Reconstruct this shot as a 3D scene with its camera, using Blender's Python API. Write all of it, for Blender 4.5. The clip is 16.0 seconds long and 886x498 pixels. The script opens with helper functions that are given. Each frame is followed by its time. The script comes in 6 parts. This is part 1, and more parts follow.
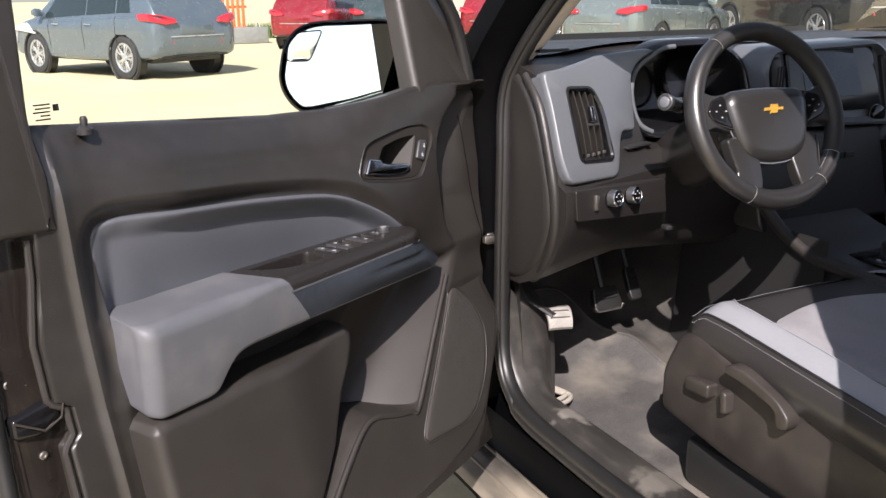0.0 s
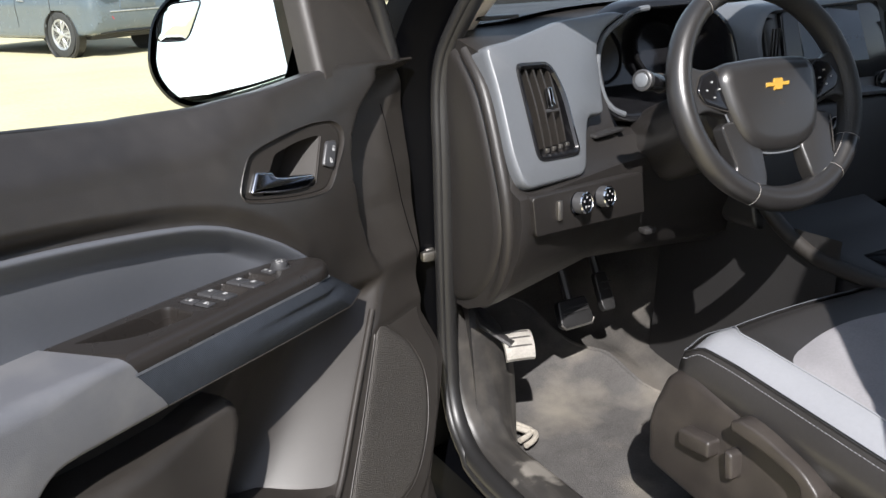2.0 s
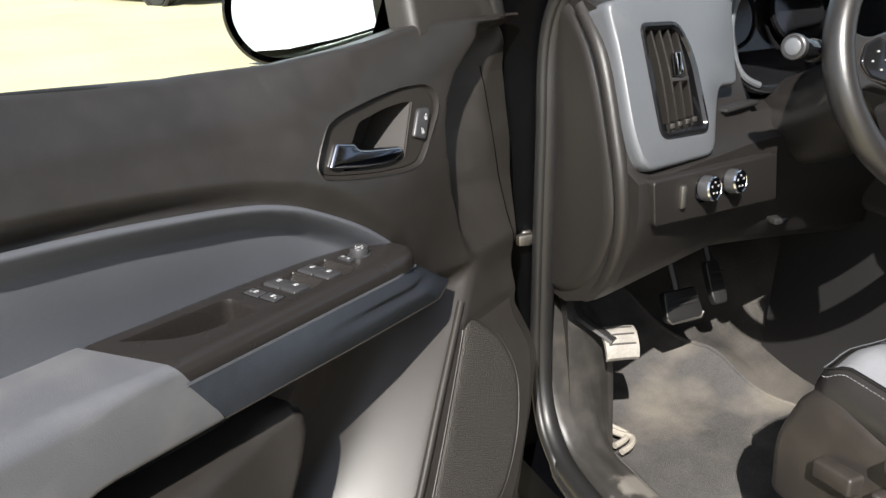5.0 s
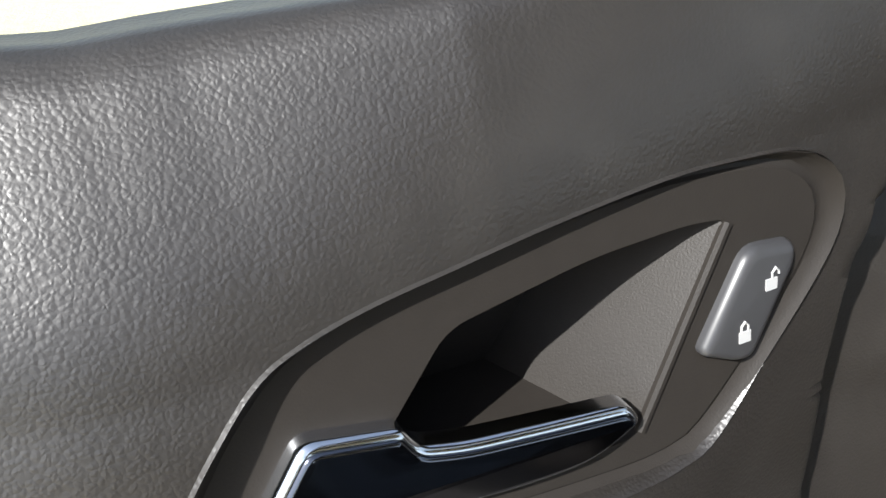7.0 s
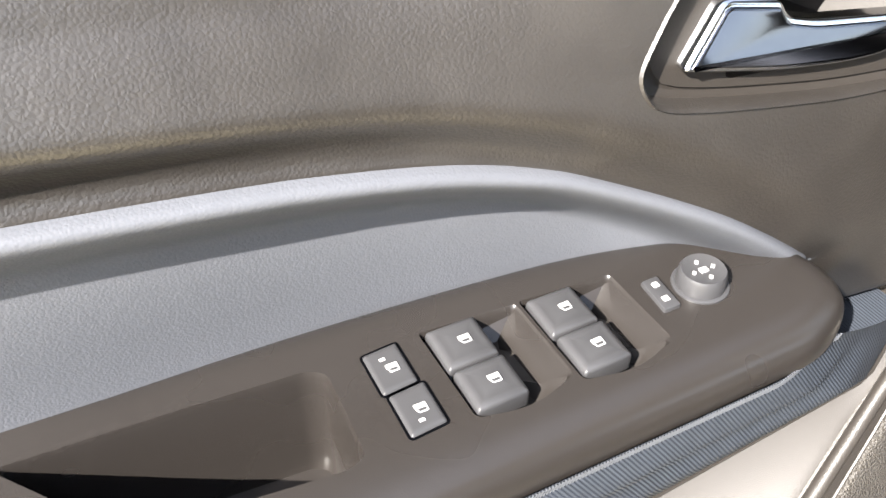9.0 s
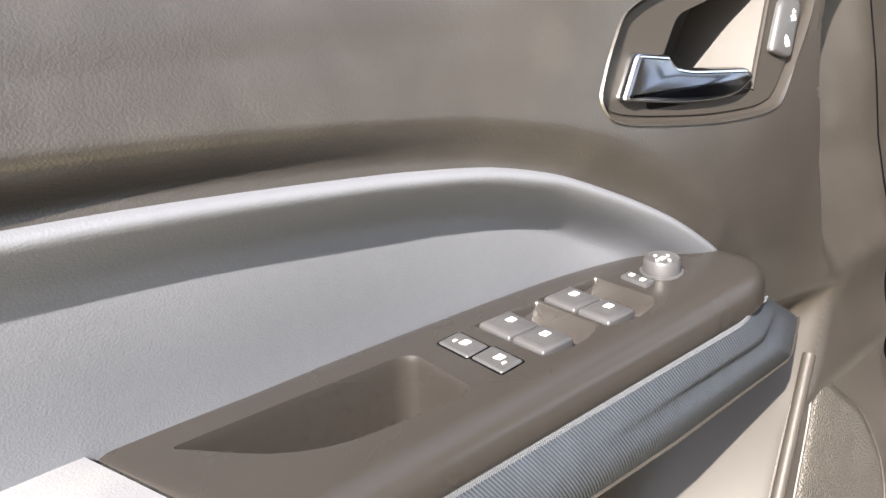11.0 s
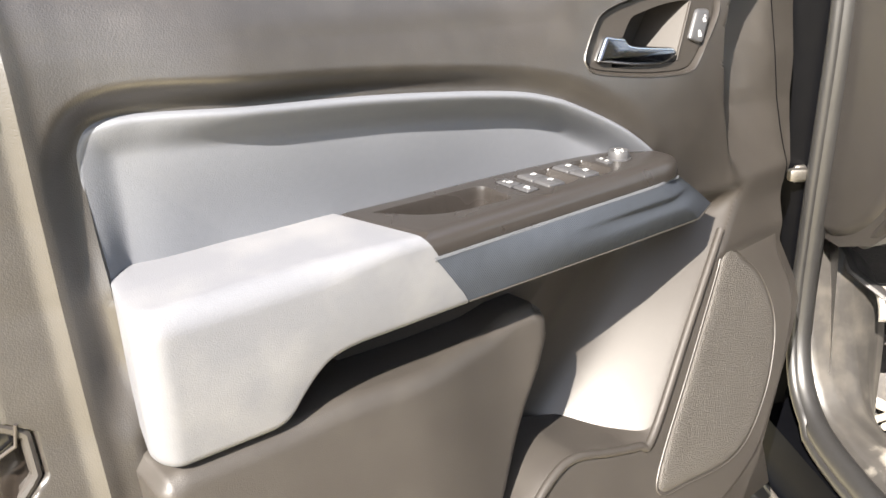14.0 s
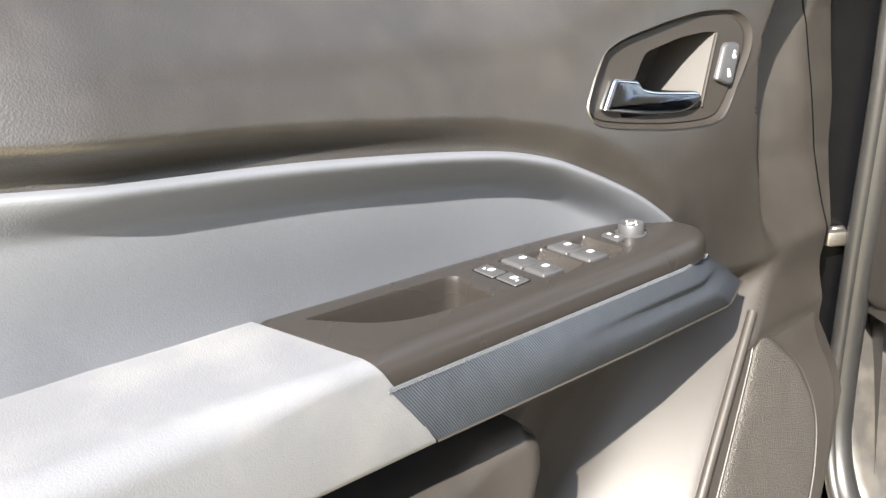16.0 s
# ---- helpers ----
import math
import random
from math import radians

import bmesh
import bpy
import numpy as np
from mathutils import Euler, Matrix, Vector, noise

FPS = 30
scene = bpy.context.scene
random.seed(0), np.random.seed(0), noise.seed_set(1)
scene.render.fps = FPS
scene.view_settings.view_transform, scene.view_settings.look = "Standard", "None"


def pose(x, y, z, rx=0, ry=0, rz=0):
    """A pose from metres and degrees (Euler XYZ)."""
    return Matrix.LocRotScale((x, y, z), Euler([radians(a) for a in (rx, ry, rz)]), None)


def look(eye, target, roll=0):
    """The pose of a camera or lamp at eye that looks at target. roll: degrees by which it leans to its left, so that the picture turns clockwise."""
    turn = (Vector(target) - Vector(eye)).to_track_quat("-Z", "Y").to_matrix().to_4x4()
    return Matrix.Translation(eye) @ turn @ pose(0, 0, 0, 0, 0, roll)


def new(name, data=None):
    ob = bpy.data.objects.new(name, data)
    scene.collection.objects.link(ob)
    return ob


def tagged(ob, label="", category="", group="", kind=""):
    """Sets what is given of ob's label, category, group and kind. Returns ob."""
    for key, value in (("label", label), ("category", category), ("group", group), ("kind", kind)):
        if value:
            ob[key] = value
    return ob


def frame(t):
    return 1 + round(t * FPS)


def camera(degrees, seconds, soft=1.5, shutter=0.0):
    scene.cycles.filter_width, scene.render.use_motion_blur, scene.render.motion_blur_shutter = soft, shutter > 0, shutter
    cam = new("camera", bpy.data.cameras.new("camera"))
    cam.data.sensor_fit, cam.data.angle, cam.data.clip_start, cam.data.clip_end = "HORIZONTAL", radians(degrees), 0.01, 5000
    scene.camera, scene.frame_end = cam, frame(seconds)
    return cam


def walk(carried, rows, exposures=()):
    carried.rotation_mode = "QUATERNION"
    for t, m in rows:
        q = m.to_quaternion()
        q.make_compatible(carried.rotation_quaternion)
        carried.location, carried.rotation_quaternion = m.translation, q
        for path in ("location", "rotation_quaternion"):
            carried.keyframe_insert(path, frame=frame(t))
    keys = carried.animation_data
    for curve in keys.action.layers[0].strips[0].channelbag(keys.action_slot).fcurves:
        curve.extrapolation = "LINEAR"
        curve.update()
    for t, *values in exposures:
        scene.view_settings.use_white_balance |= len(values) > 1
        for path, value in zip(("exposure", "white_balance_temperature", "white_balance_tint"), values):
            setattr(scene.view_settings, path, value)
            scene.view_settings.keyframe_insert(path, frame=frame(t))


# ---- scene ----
cam = camera(53.0, 16.0)
PATH = [
    (0, (0.058, -0.003, 1.408), (0.907, 1.722, 0.858), -0.7),
    (0.5, (0.102, 0.072, 1.403), (0.889, 1.817, 0.825), -0.5),
    (1, (0.187, 0.198, 1.396), (0.985, 1.934, 0.804), -0.5),
    (1.5, (0.248, 0.271, 1.39), (1.103, 1.979, 0.796), -1.3),
    (2, (0.269, 0.29, 1.391), (1.179, 1.96, 0.77), -2.2),
    (2.5, (0.264, 0.284, 1.384), (1.222, 1.923, 0.755), -2.2),
    (3, (0.25, 0.28, 1.385), (1.23, 1.909, 0.765), -1.6),
    (3.2, (0.245, 0.279, 1.386), (1.224, 1.909, 0.764), -1.5),
    (5.3, (0.362, 0.541, 1.37), (1.006, 2.284, 0.631), -0.9),
    (5.5, (0.411, 0.642, 1.367), (0.984, 2.395, 0.594), -0.4),
    (6, (0.487, 0.881, 1.353), (0.92, 2.624, 0.472), 0.5),
    (6.5, (0.562, 1.077, 1.329), (0.857, 2.762, 0.293), 1.9),
    (7, (0.6, 1.149, 1.307), (0.6, 2.821, 0.21), 0.9),
    (7.5, (0.591, 1.139, 1.287), (0.452, 2.778, 0.149), 0.0),
    (8, (0.557, 1.091, 1.293), (0.466, 2.714, 0.127), -0.3),
    (8.5, (0.51, 1.043, 1.303), (0.448, 2.582, 0.028), 0.2),
    (9, (0.491, 1.012, 1.297), (0.408, 2.491, -0.047), 0.1),
    (9.2, (0.486, 1.002, 1.294), (0.407, 2.469, -0.063), 0.0),
    (11.3, (0.377, 0.83, 1.223), (0.747, 2.665, 0.517), -2.9),
    (11.5, (0.37, 0.805, 1.208), (0.76, 2.637, 0.507), -2.6),
    (12, (0.352, 0.732, 1.189), (0.781, 2.567, 0.52), -1.6),
    (12.5, (0.35, 0.676, 1.21), (0.769, 2.518, 0.551), -1.2),
    (13, (0.352, 0.614, 1.258), (0.678, 2.466, 0.576), -2.4),
    (13.5, (0.329, 0.545, 1.291), (0.597, 2.379, 0.539), -1.5),
    (14, (0.301, 0.467, 1.297), (0.536, 2.303, 0.54), -1.9),
    (14.5, (0.289, 0.442, 1.286), (0.552, 2.283, 0.55), -2.7),
    (15, (0.28, 0.473, 1.297), (0.62, 2.32, 0.61), -1.7),
    (15.5, (0.289, 0.523, 1.293), (0.631, 2.374, 0.618), -1.6),
    (16, (0.344, 0.665, 1.274), (0.621, 2.518, 0.576), -1.8),
]
EXPOSURE = [(0, 0.97, 6420, 19), (1.5, 1.0, 6250, 14), (3.2, 1.17, 6150, 10), (5.5, 1.02, 6450, 10), (6.0, 0.9, 6450, 10), (6.5, 1.06, 6350, 11), (7.0, 1.35, 6150, 9), (8.0, 2.3, 6450, 10), (9.0, 2.72, 6600, 11), (11.3, 2.85, 6850, 12), (13.0, 2.83, 6850, 12), (14.0, 2.75, 6850, 11), (16.0, 2.72, 6700, 9)]
walk(cam, [(t, look(eye, target, roll)) for t, eye, target, roll in PATH], EXPOSURE)

# ---- light ----
SUN_WAY = Vector((-0.41, -0.62, 0.66)).normalized()   # towards the sun
sky_world = bpy.data.worlds.new("sky")
scene.world = sky_world
sky_world.use_nodes = True
wn = sky_world.node_tree.nodes
sky = wn.new("ShaderNodeTexSky")
sky.sky_type, sky.sun_disc = "NISHITA", False
sky.sun_elevation = math.asin(SUN_WAY.z)
sky.sun_rotation = math.atan2(SUN_WAY.x, SUN_WAY.y)
haze = wn.new("ShaderNodeHueSaturation")          # a hazy, paler sky
haze.inputs["Saturation"].default_value = 0.6
sky_world.node_tree.links.new(sky.outputs[0], haze.inputs["Color"])
sky_world.node_tree.links.new(haze.outputs[0], wn["Background"].inputs[0])
wn["Background"].inputs[1].default_value = 0.10
sun_data = bpy.data.lights.new("sun", "SUN")
sun_data.energy, sun_data.angle, sun_data.color = 5.0, radians(0.5), (1.0, 0.95, 0.88)
sun = new("sun", sun_data)
sun.matrix_world = look((0, 0, 30), Vector((0, 0, 30)) - SUN_WAY)


# ---- materials ----
def material(name, color, rough=0.5, metal=0.0, spread=0.12, scale=30.0, bump=0.0, bump_scale=400.0, coat=0.0, kind="NOISE",
             dirt=None, dirt_scale=6.0, dirt_amount=0.0, spec=0.5, stretch=(1, 1, 1), rough_spread=0.1):
    """A procedural surface: base colour varied at two scales, roughness wear, fine relief, and dust patches."""
    m = bpy.data.materials.new(name)
    m.use_nodes = True
    nt = m.node_tree
    n, link = nt.nodes, nt.links.new
    b = n["Principled BSDF"]
    co = n.new("ShaderNodeTexCoord")
    mp = n.new("ShaderNodeMapping")
    mp.inputs["Scale"].default_value = stretch
    link(co.outputs["Object"], mp.inputs["Vector"])
    big, small = n.new("ShaderNodeTexNoise"), n.new("ShaderNodeTexNoise")
    big.inputs["Scale"].default_value, small.inputs["Scale"].default_value = scale * 0.25, scale * 6
    big.inputs["Detail"].default_value = small.inputs["Detail"].default_value = 3
    link(mp.outputs[0], big.inputs["Vector"]), link(mp.outputs[0], small.inputs["Vector"])
    add = n.new("ShaderNodeMath")
    add.operation = "ADD"
    link(big.outputs[0], add.inputs[0]), link(small.outputs[0], add.inputs[1])
    rng = n.new("ShaderNodeMapRange")
    rng.inputs["From Min"].default_value, rng.inputs["From Max"].default_value = 0.6, 1.4
    rng.inputs["To Min"].default_value, rng.inputs["To Max"].default_value = 1 - spread, 1 + spread
    link(add.outputs[0], rng.inputs["Value"])
    mul = n.new("ShaderNodeMix")
    mul.data_type, mul.blend_type = "RGBA", "MULTIPLY"
    mul.inputs["Factor"].default_value = 1
    mul.inputs["A"].default_value = (*color, 1)
    link(rng.outputs[0], mul.inputs["B"])
    out = mul.outputs["Result"]
    if dirt_amount:
        dn, ramp, mix = n.new("ShaderNodeTexNoise"), n.new("ShaderNodeMapRange"), n.new("ShaderNodeMix")
        dn.inputs["Scale"].default_value, dn.inputs["Detail"].default_value = dirt_scale, 6
        link(mp.outputs[0], dn.inputs["Vector"])
        ramp.inputs["From Min"].default_value, ramp.inputs["From Max"].default_value = 0.45, 0.7
        ramp.inputs["To Max"].default_value = dirt_amount
        link(dn.outputs[0], ramp.inputs["Value"])
        mix.data_type = "RGBA"
        link(ramp.outputs[0], mix.inputs["Factor"]), link(out, mix.inputs["A"])
        mix.inputs["B"].default_value = (*dirt, 1)
        out = mix.outputs["Result"]
    link(out, b.inputs["Base Color"])
    rr = n.new("ShaderNodeMapRange")
    rr.inputs["To Min"].default_value, rr.inputs["To Max"].default_value = max(0.02, rough - rough_spread), min(1, rough + rough_spread)
    link(big.outputs[0], rr.inputs["Value"])
    link(rr.outputs[0], b.inputs["Roughness"])
    b.inputs["Metallic"].default_value = metal
    b.inputs["Coat Weight"].default_value = coat
    b.inputs["Specular IOR Level"].default_value = spec
    if bump:
        if kind == "GRAIN":
            tex = n.new("ShaderNodeTexVoronoi")
            tex.feature = "SMOOTH_F1"
            tex.inputs["Smoothness"].default_value = 0.4
            flip = n.new("ShaderNodeMath")
            flip.operation = "MULTIPLY"
            flip.inputs[1].default_value = -1.0
            link(tex.outputs["Distance"], flip.inputs[0])
            height = flip.outputs[0]
        elif kind == "WEAVE":
            tex = n.new("ShaderNodeTexWave")
            tex.bands_direction = "DIAGONAL"
            height = tex.outputs["Fac"]
        else:
            tex = n.new("ShaderNodeTexNoise")
            height = tex.outputs[0]
        tex.inputs["Scale"].default_value = bump_scale
        wob = n.new("ShaderNodeTexNoise")
        wob.inputs["Scale"].default_value = bump_scale * 0.5
        link(mp.outputs[0], wob.inputs["Vector"])
        if kind == "GRAIN":
            off = n.new("ShaderNodeMix")
            off.data_type, off.blend_type = "RGBA", "LINEAR_LIGHT"
            off.inputs["Factor"].default_value = 0.6 / bump_scale
            link(mp.outputs[0], off.inputs["A"]), link(wob.outputs["Color"], off.inputs["B"])
            link(off.outputs["Result"], tex.inputs["Vector"])
        else:
            link(mp.outputs[0], tex.inputs["Vector"])
        bp = n.new("ShaderNodeBump")
        bp.inputs["Strength"].default_value = 1.0
        bp.inputs["Distance"].default_value = bump
        link(height, bp.inputs["Height"])
        link(bp.outputs[0], b.inputs["Normal"])
    return m


def glass(name, tint=(1, 1, 1), rough=0.0):
    """A thin pane: clear with a Fresnel gloss."""
    m = bpy.data.materials.new(name)
    m.use_nodes = True
    n, link = m.node_tree.nodes, m.node_tree.links.new
    n.remove(n["Principled BSDF"])
    clear, gloss, mix, lw, fr = (n.new("ShaderNodeBsdfTransparent"), n.new("ShaderNodeBsdfGlossy"), n.new("ShaderNodeMixShader"), n.new("ShaderNodeLayerWeight"), n.new("ShaderNodeMath"))
    clear.inputs[0].default_value = (*tint, 1)
    gloss.inputs["Roughness"].default_value = rough
    fr.operation = "POWER"
    fr.inputs[1].default_value = 5.0
    link(lw.outputs["Facing"], fr.inputs[0])
    link(fr.outputs[0], mix.inputs[0]), link(clear.outputs[0], mix.inputs[1]), link(gloss.outputs[0], mix.inputs[2])
    link(mix.outputs[0], n["Material Output"].inputs[0])
    return m


M_PANEL = material("door_vinyl", (0.0182, 0.0159, 0.0139), 0.38, bump=0.00012, bump_scale=800, kind="GRAIN", spread=0.08, spec=0.8, dirt=(0.12, 0.11, 0.1), dirt_amount=0.05, dirt_scale=40)
M_COVE = material("hard_lower_plastic", (0.0235, 0.0205, 0.0178), 0.37, bump=0.00006, bump_scale=1500, spread=0.06, spec=0.4)
M_TRIM = material("trim_plastic", (0.0262, 0.0233, 0.0209), 0.44, bump=0.00012, bump_scale=1100, kind="GRAIN", spread=0.06, spec=0.4, dirt=(0.14, 0.13, 0.11), dirt_amount=0.03, dirt_scale=30)
M_HANDLEBEZEL = material("handle_bezel_plastic", (0.0215, 0.0188, 0.0165), 0.46, bump=0.00006, bump_scale=1500, spread=0.08, spec=0.2)
M_SHIELD = material("seat_shield_plastic", (0.0285, 0.0243, 0.0219), 0.40, bump=0.00015, bump_scale=900, kind="GRAIN", spread=0.1, dirt=(0.14, 0.12, 0.1), dirt_amount=0.12, dirt_scale=20)
M_DARK = material("dark_plastic", (0.021, 0.0202, 0.0202), 0.45, bump=0.00006, bump_scale=1500, spread=0.1)
M_GLOSSBLACK = material("gloss_black", (0.008, 0.008, 0.009), 0.12, spread=0.1)
M_PAD = material("slate_vinyl", (0.080, 0.0845, 0.0955), 0.5, bump=0.0001, bump_scale=900, kind="GRAIN", spread=0.05, spec=0.35)
M_ARM = material("light_grey_vinyl", (0.0904, 0.0932, 0.1031), 0.5, bump=0.00012, bump_scale=900, kind="GRAIN", spread=0.04, spec=0.35, dirt=(0.3, 0.29, 0.27), dirt_amount=0.12, dirt_scale=18)
M_CLOTH = material("navy_weave", (0.0262, 0.0312, 0.0405), 0.8, bump=0.00025, bump_scale=330, kind="WEAVE", spread=0.16, scale=14, stretch=(1, 0.0, 0.7), spec=0.2)
M_CORD = material("ribbed_cord", (0.036, 0.04, 0.048), 0.7, spread=0.2, scale=60)
M_BEZEL = material("switch_bezel_plastic", (0.0182, 0.0160, 0.0147), 0.28, bump=0.00005, bump_scale=1800, spread=0.06)
M_BUTTON = material("button_rubber", (0.036, 0.036, 0.038), 0.38, spread=0.08)
M_WHITE = material("white_print", (0.36, 0.36, 0.36), 0.5, spread=0.02)
M_CHROME = material("chrome", (0.75, 0.77, 0.8), 0.11, metal=1.0, spread=0.02, rough_spread=0.03)
M_DARKCHROME = material("dark_chrome", (0.15, 0.157, 0.18), 0.12, metal=1.0, spread=0.05, rough_spread=0.03)
M_STEEL = material("worn_steel", (0.36, 0.34, 0.315), 0.42, metal=1.0, spread=0.25, scale=80)
M_GRILLE = material("speaker_cloth", (0.0371, 0.0335, 0.0297), 0.55, bump=0.0012, bump_scale=720, kind="GRAIN", spread=0.14, scale=200)
M_PAINT = material("dark_navy_paint", (0.005, 0.006, 0.013), 0.2, coat=0.12, spec=0.2, spread=0.15, dirt=(0.2, 0.18, 0.14), dirt_amount=0.05, dirt_scale=50)
# navy paint blackened and dulled: the dark door's reflection is put into the colour
M_JAMB = material("shaded_jamb_paint", (0.0013, 0.0014, 0.0019), 0.4, spread=0.2, spec=0.05, dirt=(0.02, 0.018, 0.016), dirt_amount=0.02, dirt_scale=60)
M_SHELL = material("dusty_door_shell", (0.016, 0.0128, 0.0108), 0.26, coat=0.35, spread=0.3, dirt=(0.12, 0.095, 0.07), dirt_amount=0.18, dirt_scale=9)
M_RUBBER = material("door_seal_rubber", (0.0125, 0.0122, 0.0122), 0.42, spread=0.2, bump=0.0001, bump_scale=600)
M_SILL = material("scuffed_sill_plastic", (0.0265, 0.0246, 0.0228), 0.42, spread=0.2, dirt=(0.2, 0.18, 0.15), dirt_amount=0.14, dirt_scale=34, stretch=(1, 0.35, 1))


def scuff(m, place, reach, color):
    """A worn patch of its own ragged shape round one place."""
    n, link = m.node_tree.nodes, m.node_tree.links.new
    b = n["Principled BSDF"]
    under = b.inputs["Base Color"].links[0].from_socket
    co, far, tex, add, ramp, mix = (n.new(k) for k in ("ShaderNodeTexCoord", "ShaderNodeVectorMath", "ShaderNodeTexNoise", "ShaderNodeMath", "ShaderNodeMapRange", "ShaderNodeMix"))
    far.operation, far.inputs[1].default_value = "DISTANCE", place
    tex.inputs["Scale"].default_value, tex.inputs["Detail"].default_value = 38, 6
    link(co.outputs["Object"], far.inputs[0]), link(co.outputs["Object"], tex.inputs["Vector"])
    add.operation = "MULTIPLY_ADD"
    add.inputs[1].default_value = -1.0 / reach
    link(far.outputs["Value"], add.inputs[0]), link(tex.outputs[0], add.inputs[2])
    ramp.inputs["From Min"].default_value, ramp.inputs["From Max"].default_value = 0.02, 0.22
    ramp.inputs["To Max"].default_value = 0.9
    link(add.outputs[0], ramp.inputs["Value"])
    mix.data_type = "RGBA"
    link(ramp.outputs[0], mix.inputs["Factor"]), link(under, mix.inputs["A"])
    mix.inputs["B"].default_value = (*color, 1)
    link(mix.outputs["Result"], b.inputs["Base Color"])


scuff(M_SILL, (0.972, 1.285, 0.622), 0.085, (0.17, 0.157, 0.138))
scuff(M_SILL, (0.965, 1.02, 0.622), 0.10, (0.12, 0.11, 0.095))
M_PALERAIL = material("worn_pale_rail", (0.30, 0.275, 0.235), 0.6, spread=0.25, dirt=(0.12, 0.11, 0.09), dirt_amount=0.35, dirt_scale=30)
M_ROCKER = material("dusty_rocker", (0.05, 0.045, 0.04), 0.5, spread=0.3, dirt=(0.42, 0.36, 0.27), dirt_amount=0.6, dirt_scale=7, stretch=(1, 0.3, 1))
M_DASHGREY = material("silver_grey_dash_trim", (0.102, 0.109, 0.119), 0.36, spread=0.05, bump=0.00005, bump_scale=1500)
M_DASH = material("dash_vinyl", (0.0178, 0.0160, 0.0150), 0.42, spread=0.08, bump=0.00015, bump_scale=900, kind="GRAIN")
M_DASHTOP = material("dash_top_vinyl", (0.021, 0.021, 0.0217), 0.55, spread=0.1, bump=0.0002, bump_scale=900, kind="GRAIN")
M_LEATHER = material("black_leather", (0.031, 0.0292, 0.0285), 0.34, spread=0.12, bump=0.00007, bump_scale=1000, kind="GRAIN")
M_SEATLT = material("pale_grey_seat_vinyl", (0.2429, 0.2482, 0.264), 0.45, spread=0.05, bump=0.0002, bump_scale=700, kind="GRAIN")
M_SEATCLOTH = material("grey_seat_cloth", (0.247, 0.2405, 0.2503), 0.9, spread=0.12, bump=0.0005, bump_scale=900, spec=0.1, scale=50)
M_WHEEL = material("worn_wheel_leather", (0.0175, 0.0165, 0.0162), 0.33, spread=0.12, spec=0.75, bump=0.00006, bump_scale=1000, kind="GRAIN")
M_PERF = material("perforated_leather", (0.018, 0.0175, 0.0175), 0.55, spread=0.15, bump=0.0004, bump_scale=420, kind="GRAIN")
M_STITCH = material("pale_stitching", (0.36, 0.34, 0.32), 0.7, spread=0.1)
M_CARPET = material("grey_carpet", (0.0544, 0.0512, 0.0479), 0.95, spread=0.3, bump=0.002, bump_scale=500, spec=0.05, dirt=(0.23, 0.205, 0.175), dirt_amount=0.36, dirt_scale=5, scale=60)
M_MAT = material("dusty_floor_mat", (0.080, 0.0765, 0.074), 0.95, spread=0.3, bump=0.0016, bump_scale=600, spec=0.05, dirt=(0.24, 0.215, 0.18), dirt_amount=0.6, dirt_scale=7, scale=70)
M_BEIGE = material("beige_pillar_trim", (0.52, 0.47, 0.4), 0.6, spread=0.05, bump=0.0001, bump_scale=1200)
M_GOLD = material("gold_emblem", (0.75, 0.45, 0.08), 0.25, metal=0.6, spread=0.1)
M_SCREEN = material("screen_glass", (0.02, 0.03, 0.04), 0.08, spread=0.1)
M_MIRROR = material("mirror_glass", (0.92, 0.94, 0.95), 0.0, metal=1.0, spread=0.0, rough_spread=0.0)
M_GLASS = glass("window_pane", (0.9, 0.96, 0.93))
M_GROUND = material("pale_dusty_concrete", (0.5, 0.44, 0.285), 0.95, spread=0.16, scale=3, bump=0.004, bump_scale=60, spec=0.1, dirt=(0.56, 0.5, 0.35), dirt_amount=0.5, dirt_scale=0.35)
M_TYRE = material("tyre_rubber", (0.03, 0.03, 0.03), 0.8, spread=0.2)
M_ALLOY = material("silver_alloy", (0.6, 0.6, 0.62), 0.3, metal=0.8, spread=0.1)
M_REDLENS = material("red_lamp_lens", (0.5, 0.02, 0.03), 0.15, coat=0.8, spread=0.1)
M_CARGLASS = material("tinted_car_glass", (0.02, 0.03, 0.035), 0.06, spread=0.1)


# ---- mesh helpers ----
def part(name, bm, mat, parent=None, label="", sharp=38):
    me = bpy.data.meshes.new(name)
    bmesh.ops.recalc_face_normals(bm, faces=bm.faces)
    bm.to_mesh(me)
    bm.free()
    me.polygons.foreach_set("use_smooth", [p.loop_total <= 4 for p in me.polygons])
    me.set_sharp_from_angle(angle=radians(sharp))
    me.materials.append(mat)
    ob = new(name, me)
    if parent:
        ob.parent = parent
    return tagged(ob, label)


def thing(name, label, category, m=None, group="", kind=""):
    ob = new(name)
    ob.empty_display_size = 0.05
    if m is not None:
        ob.matrix_world = m
    return tagged(ob, label, category, group, kind)


def loft(bm, rings, closed=True, caps=(True, True)):
    vs = [[bm.verts.new(p) for p in r] for r in rings]
    k = len(vs[0])
    for a, b in zip(vs, vs[1:]):
        for i in range(k if closed else k - 1):
            j = (i + 1) % k
            bm.faces.new((a[i], a[j], b[j], b[i]))
    if closed and caps[0]:
        bm.faces.new(vs[0])
    if closed and caps[1]:
        bm.faces.new(vs[-1])
    return vs


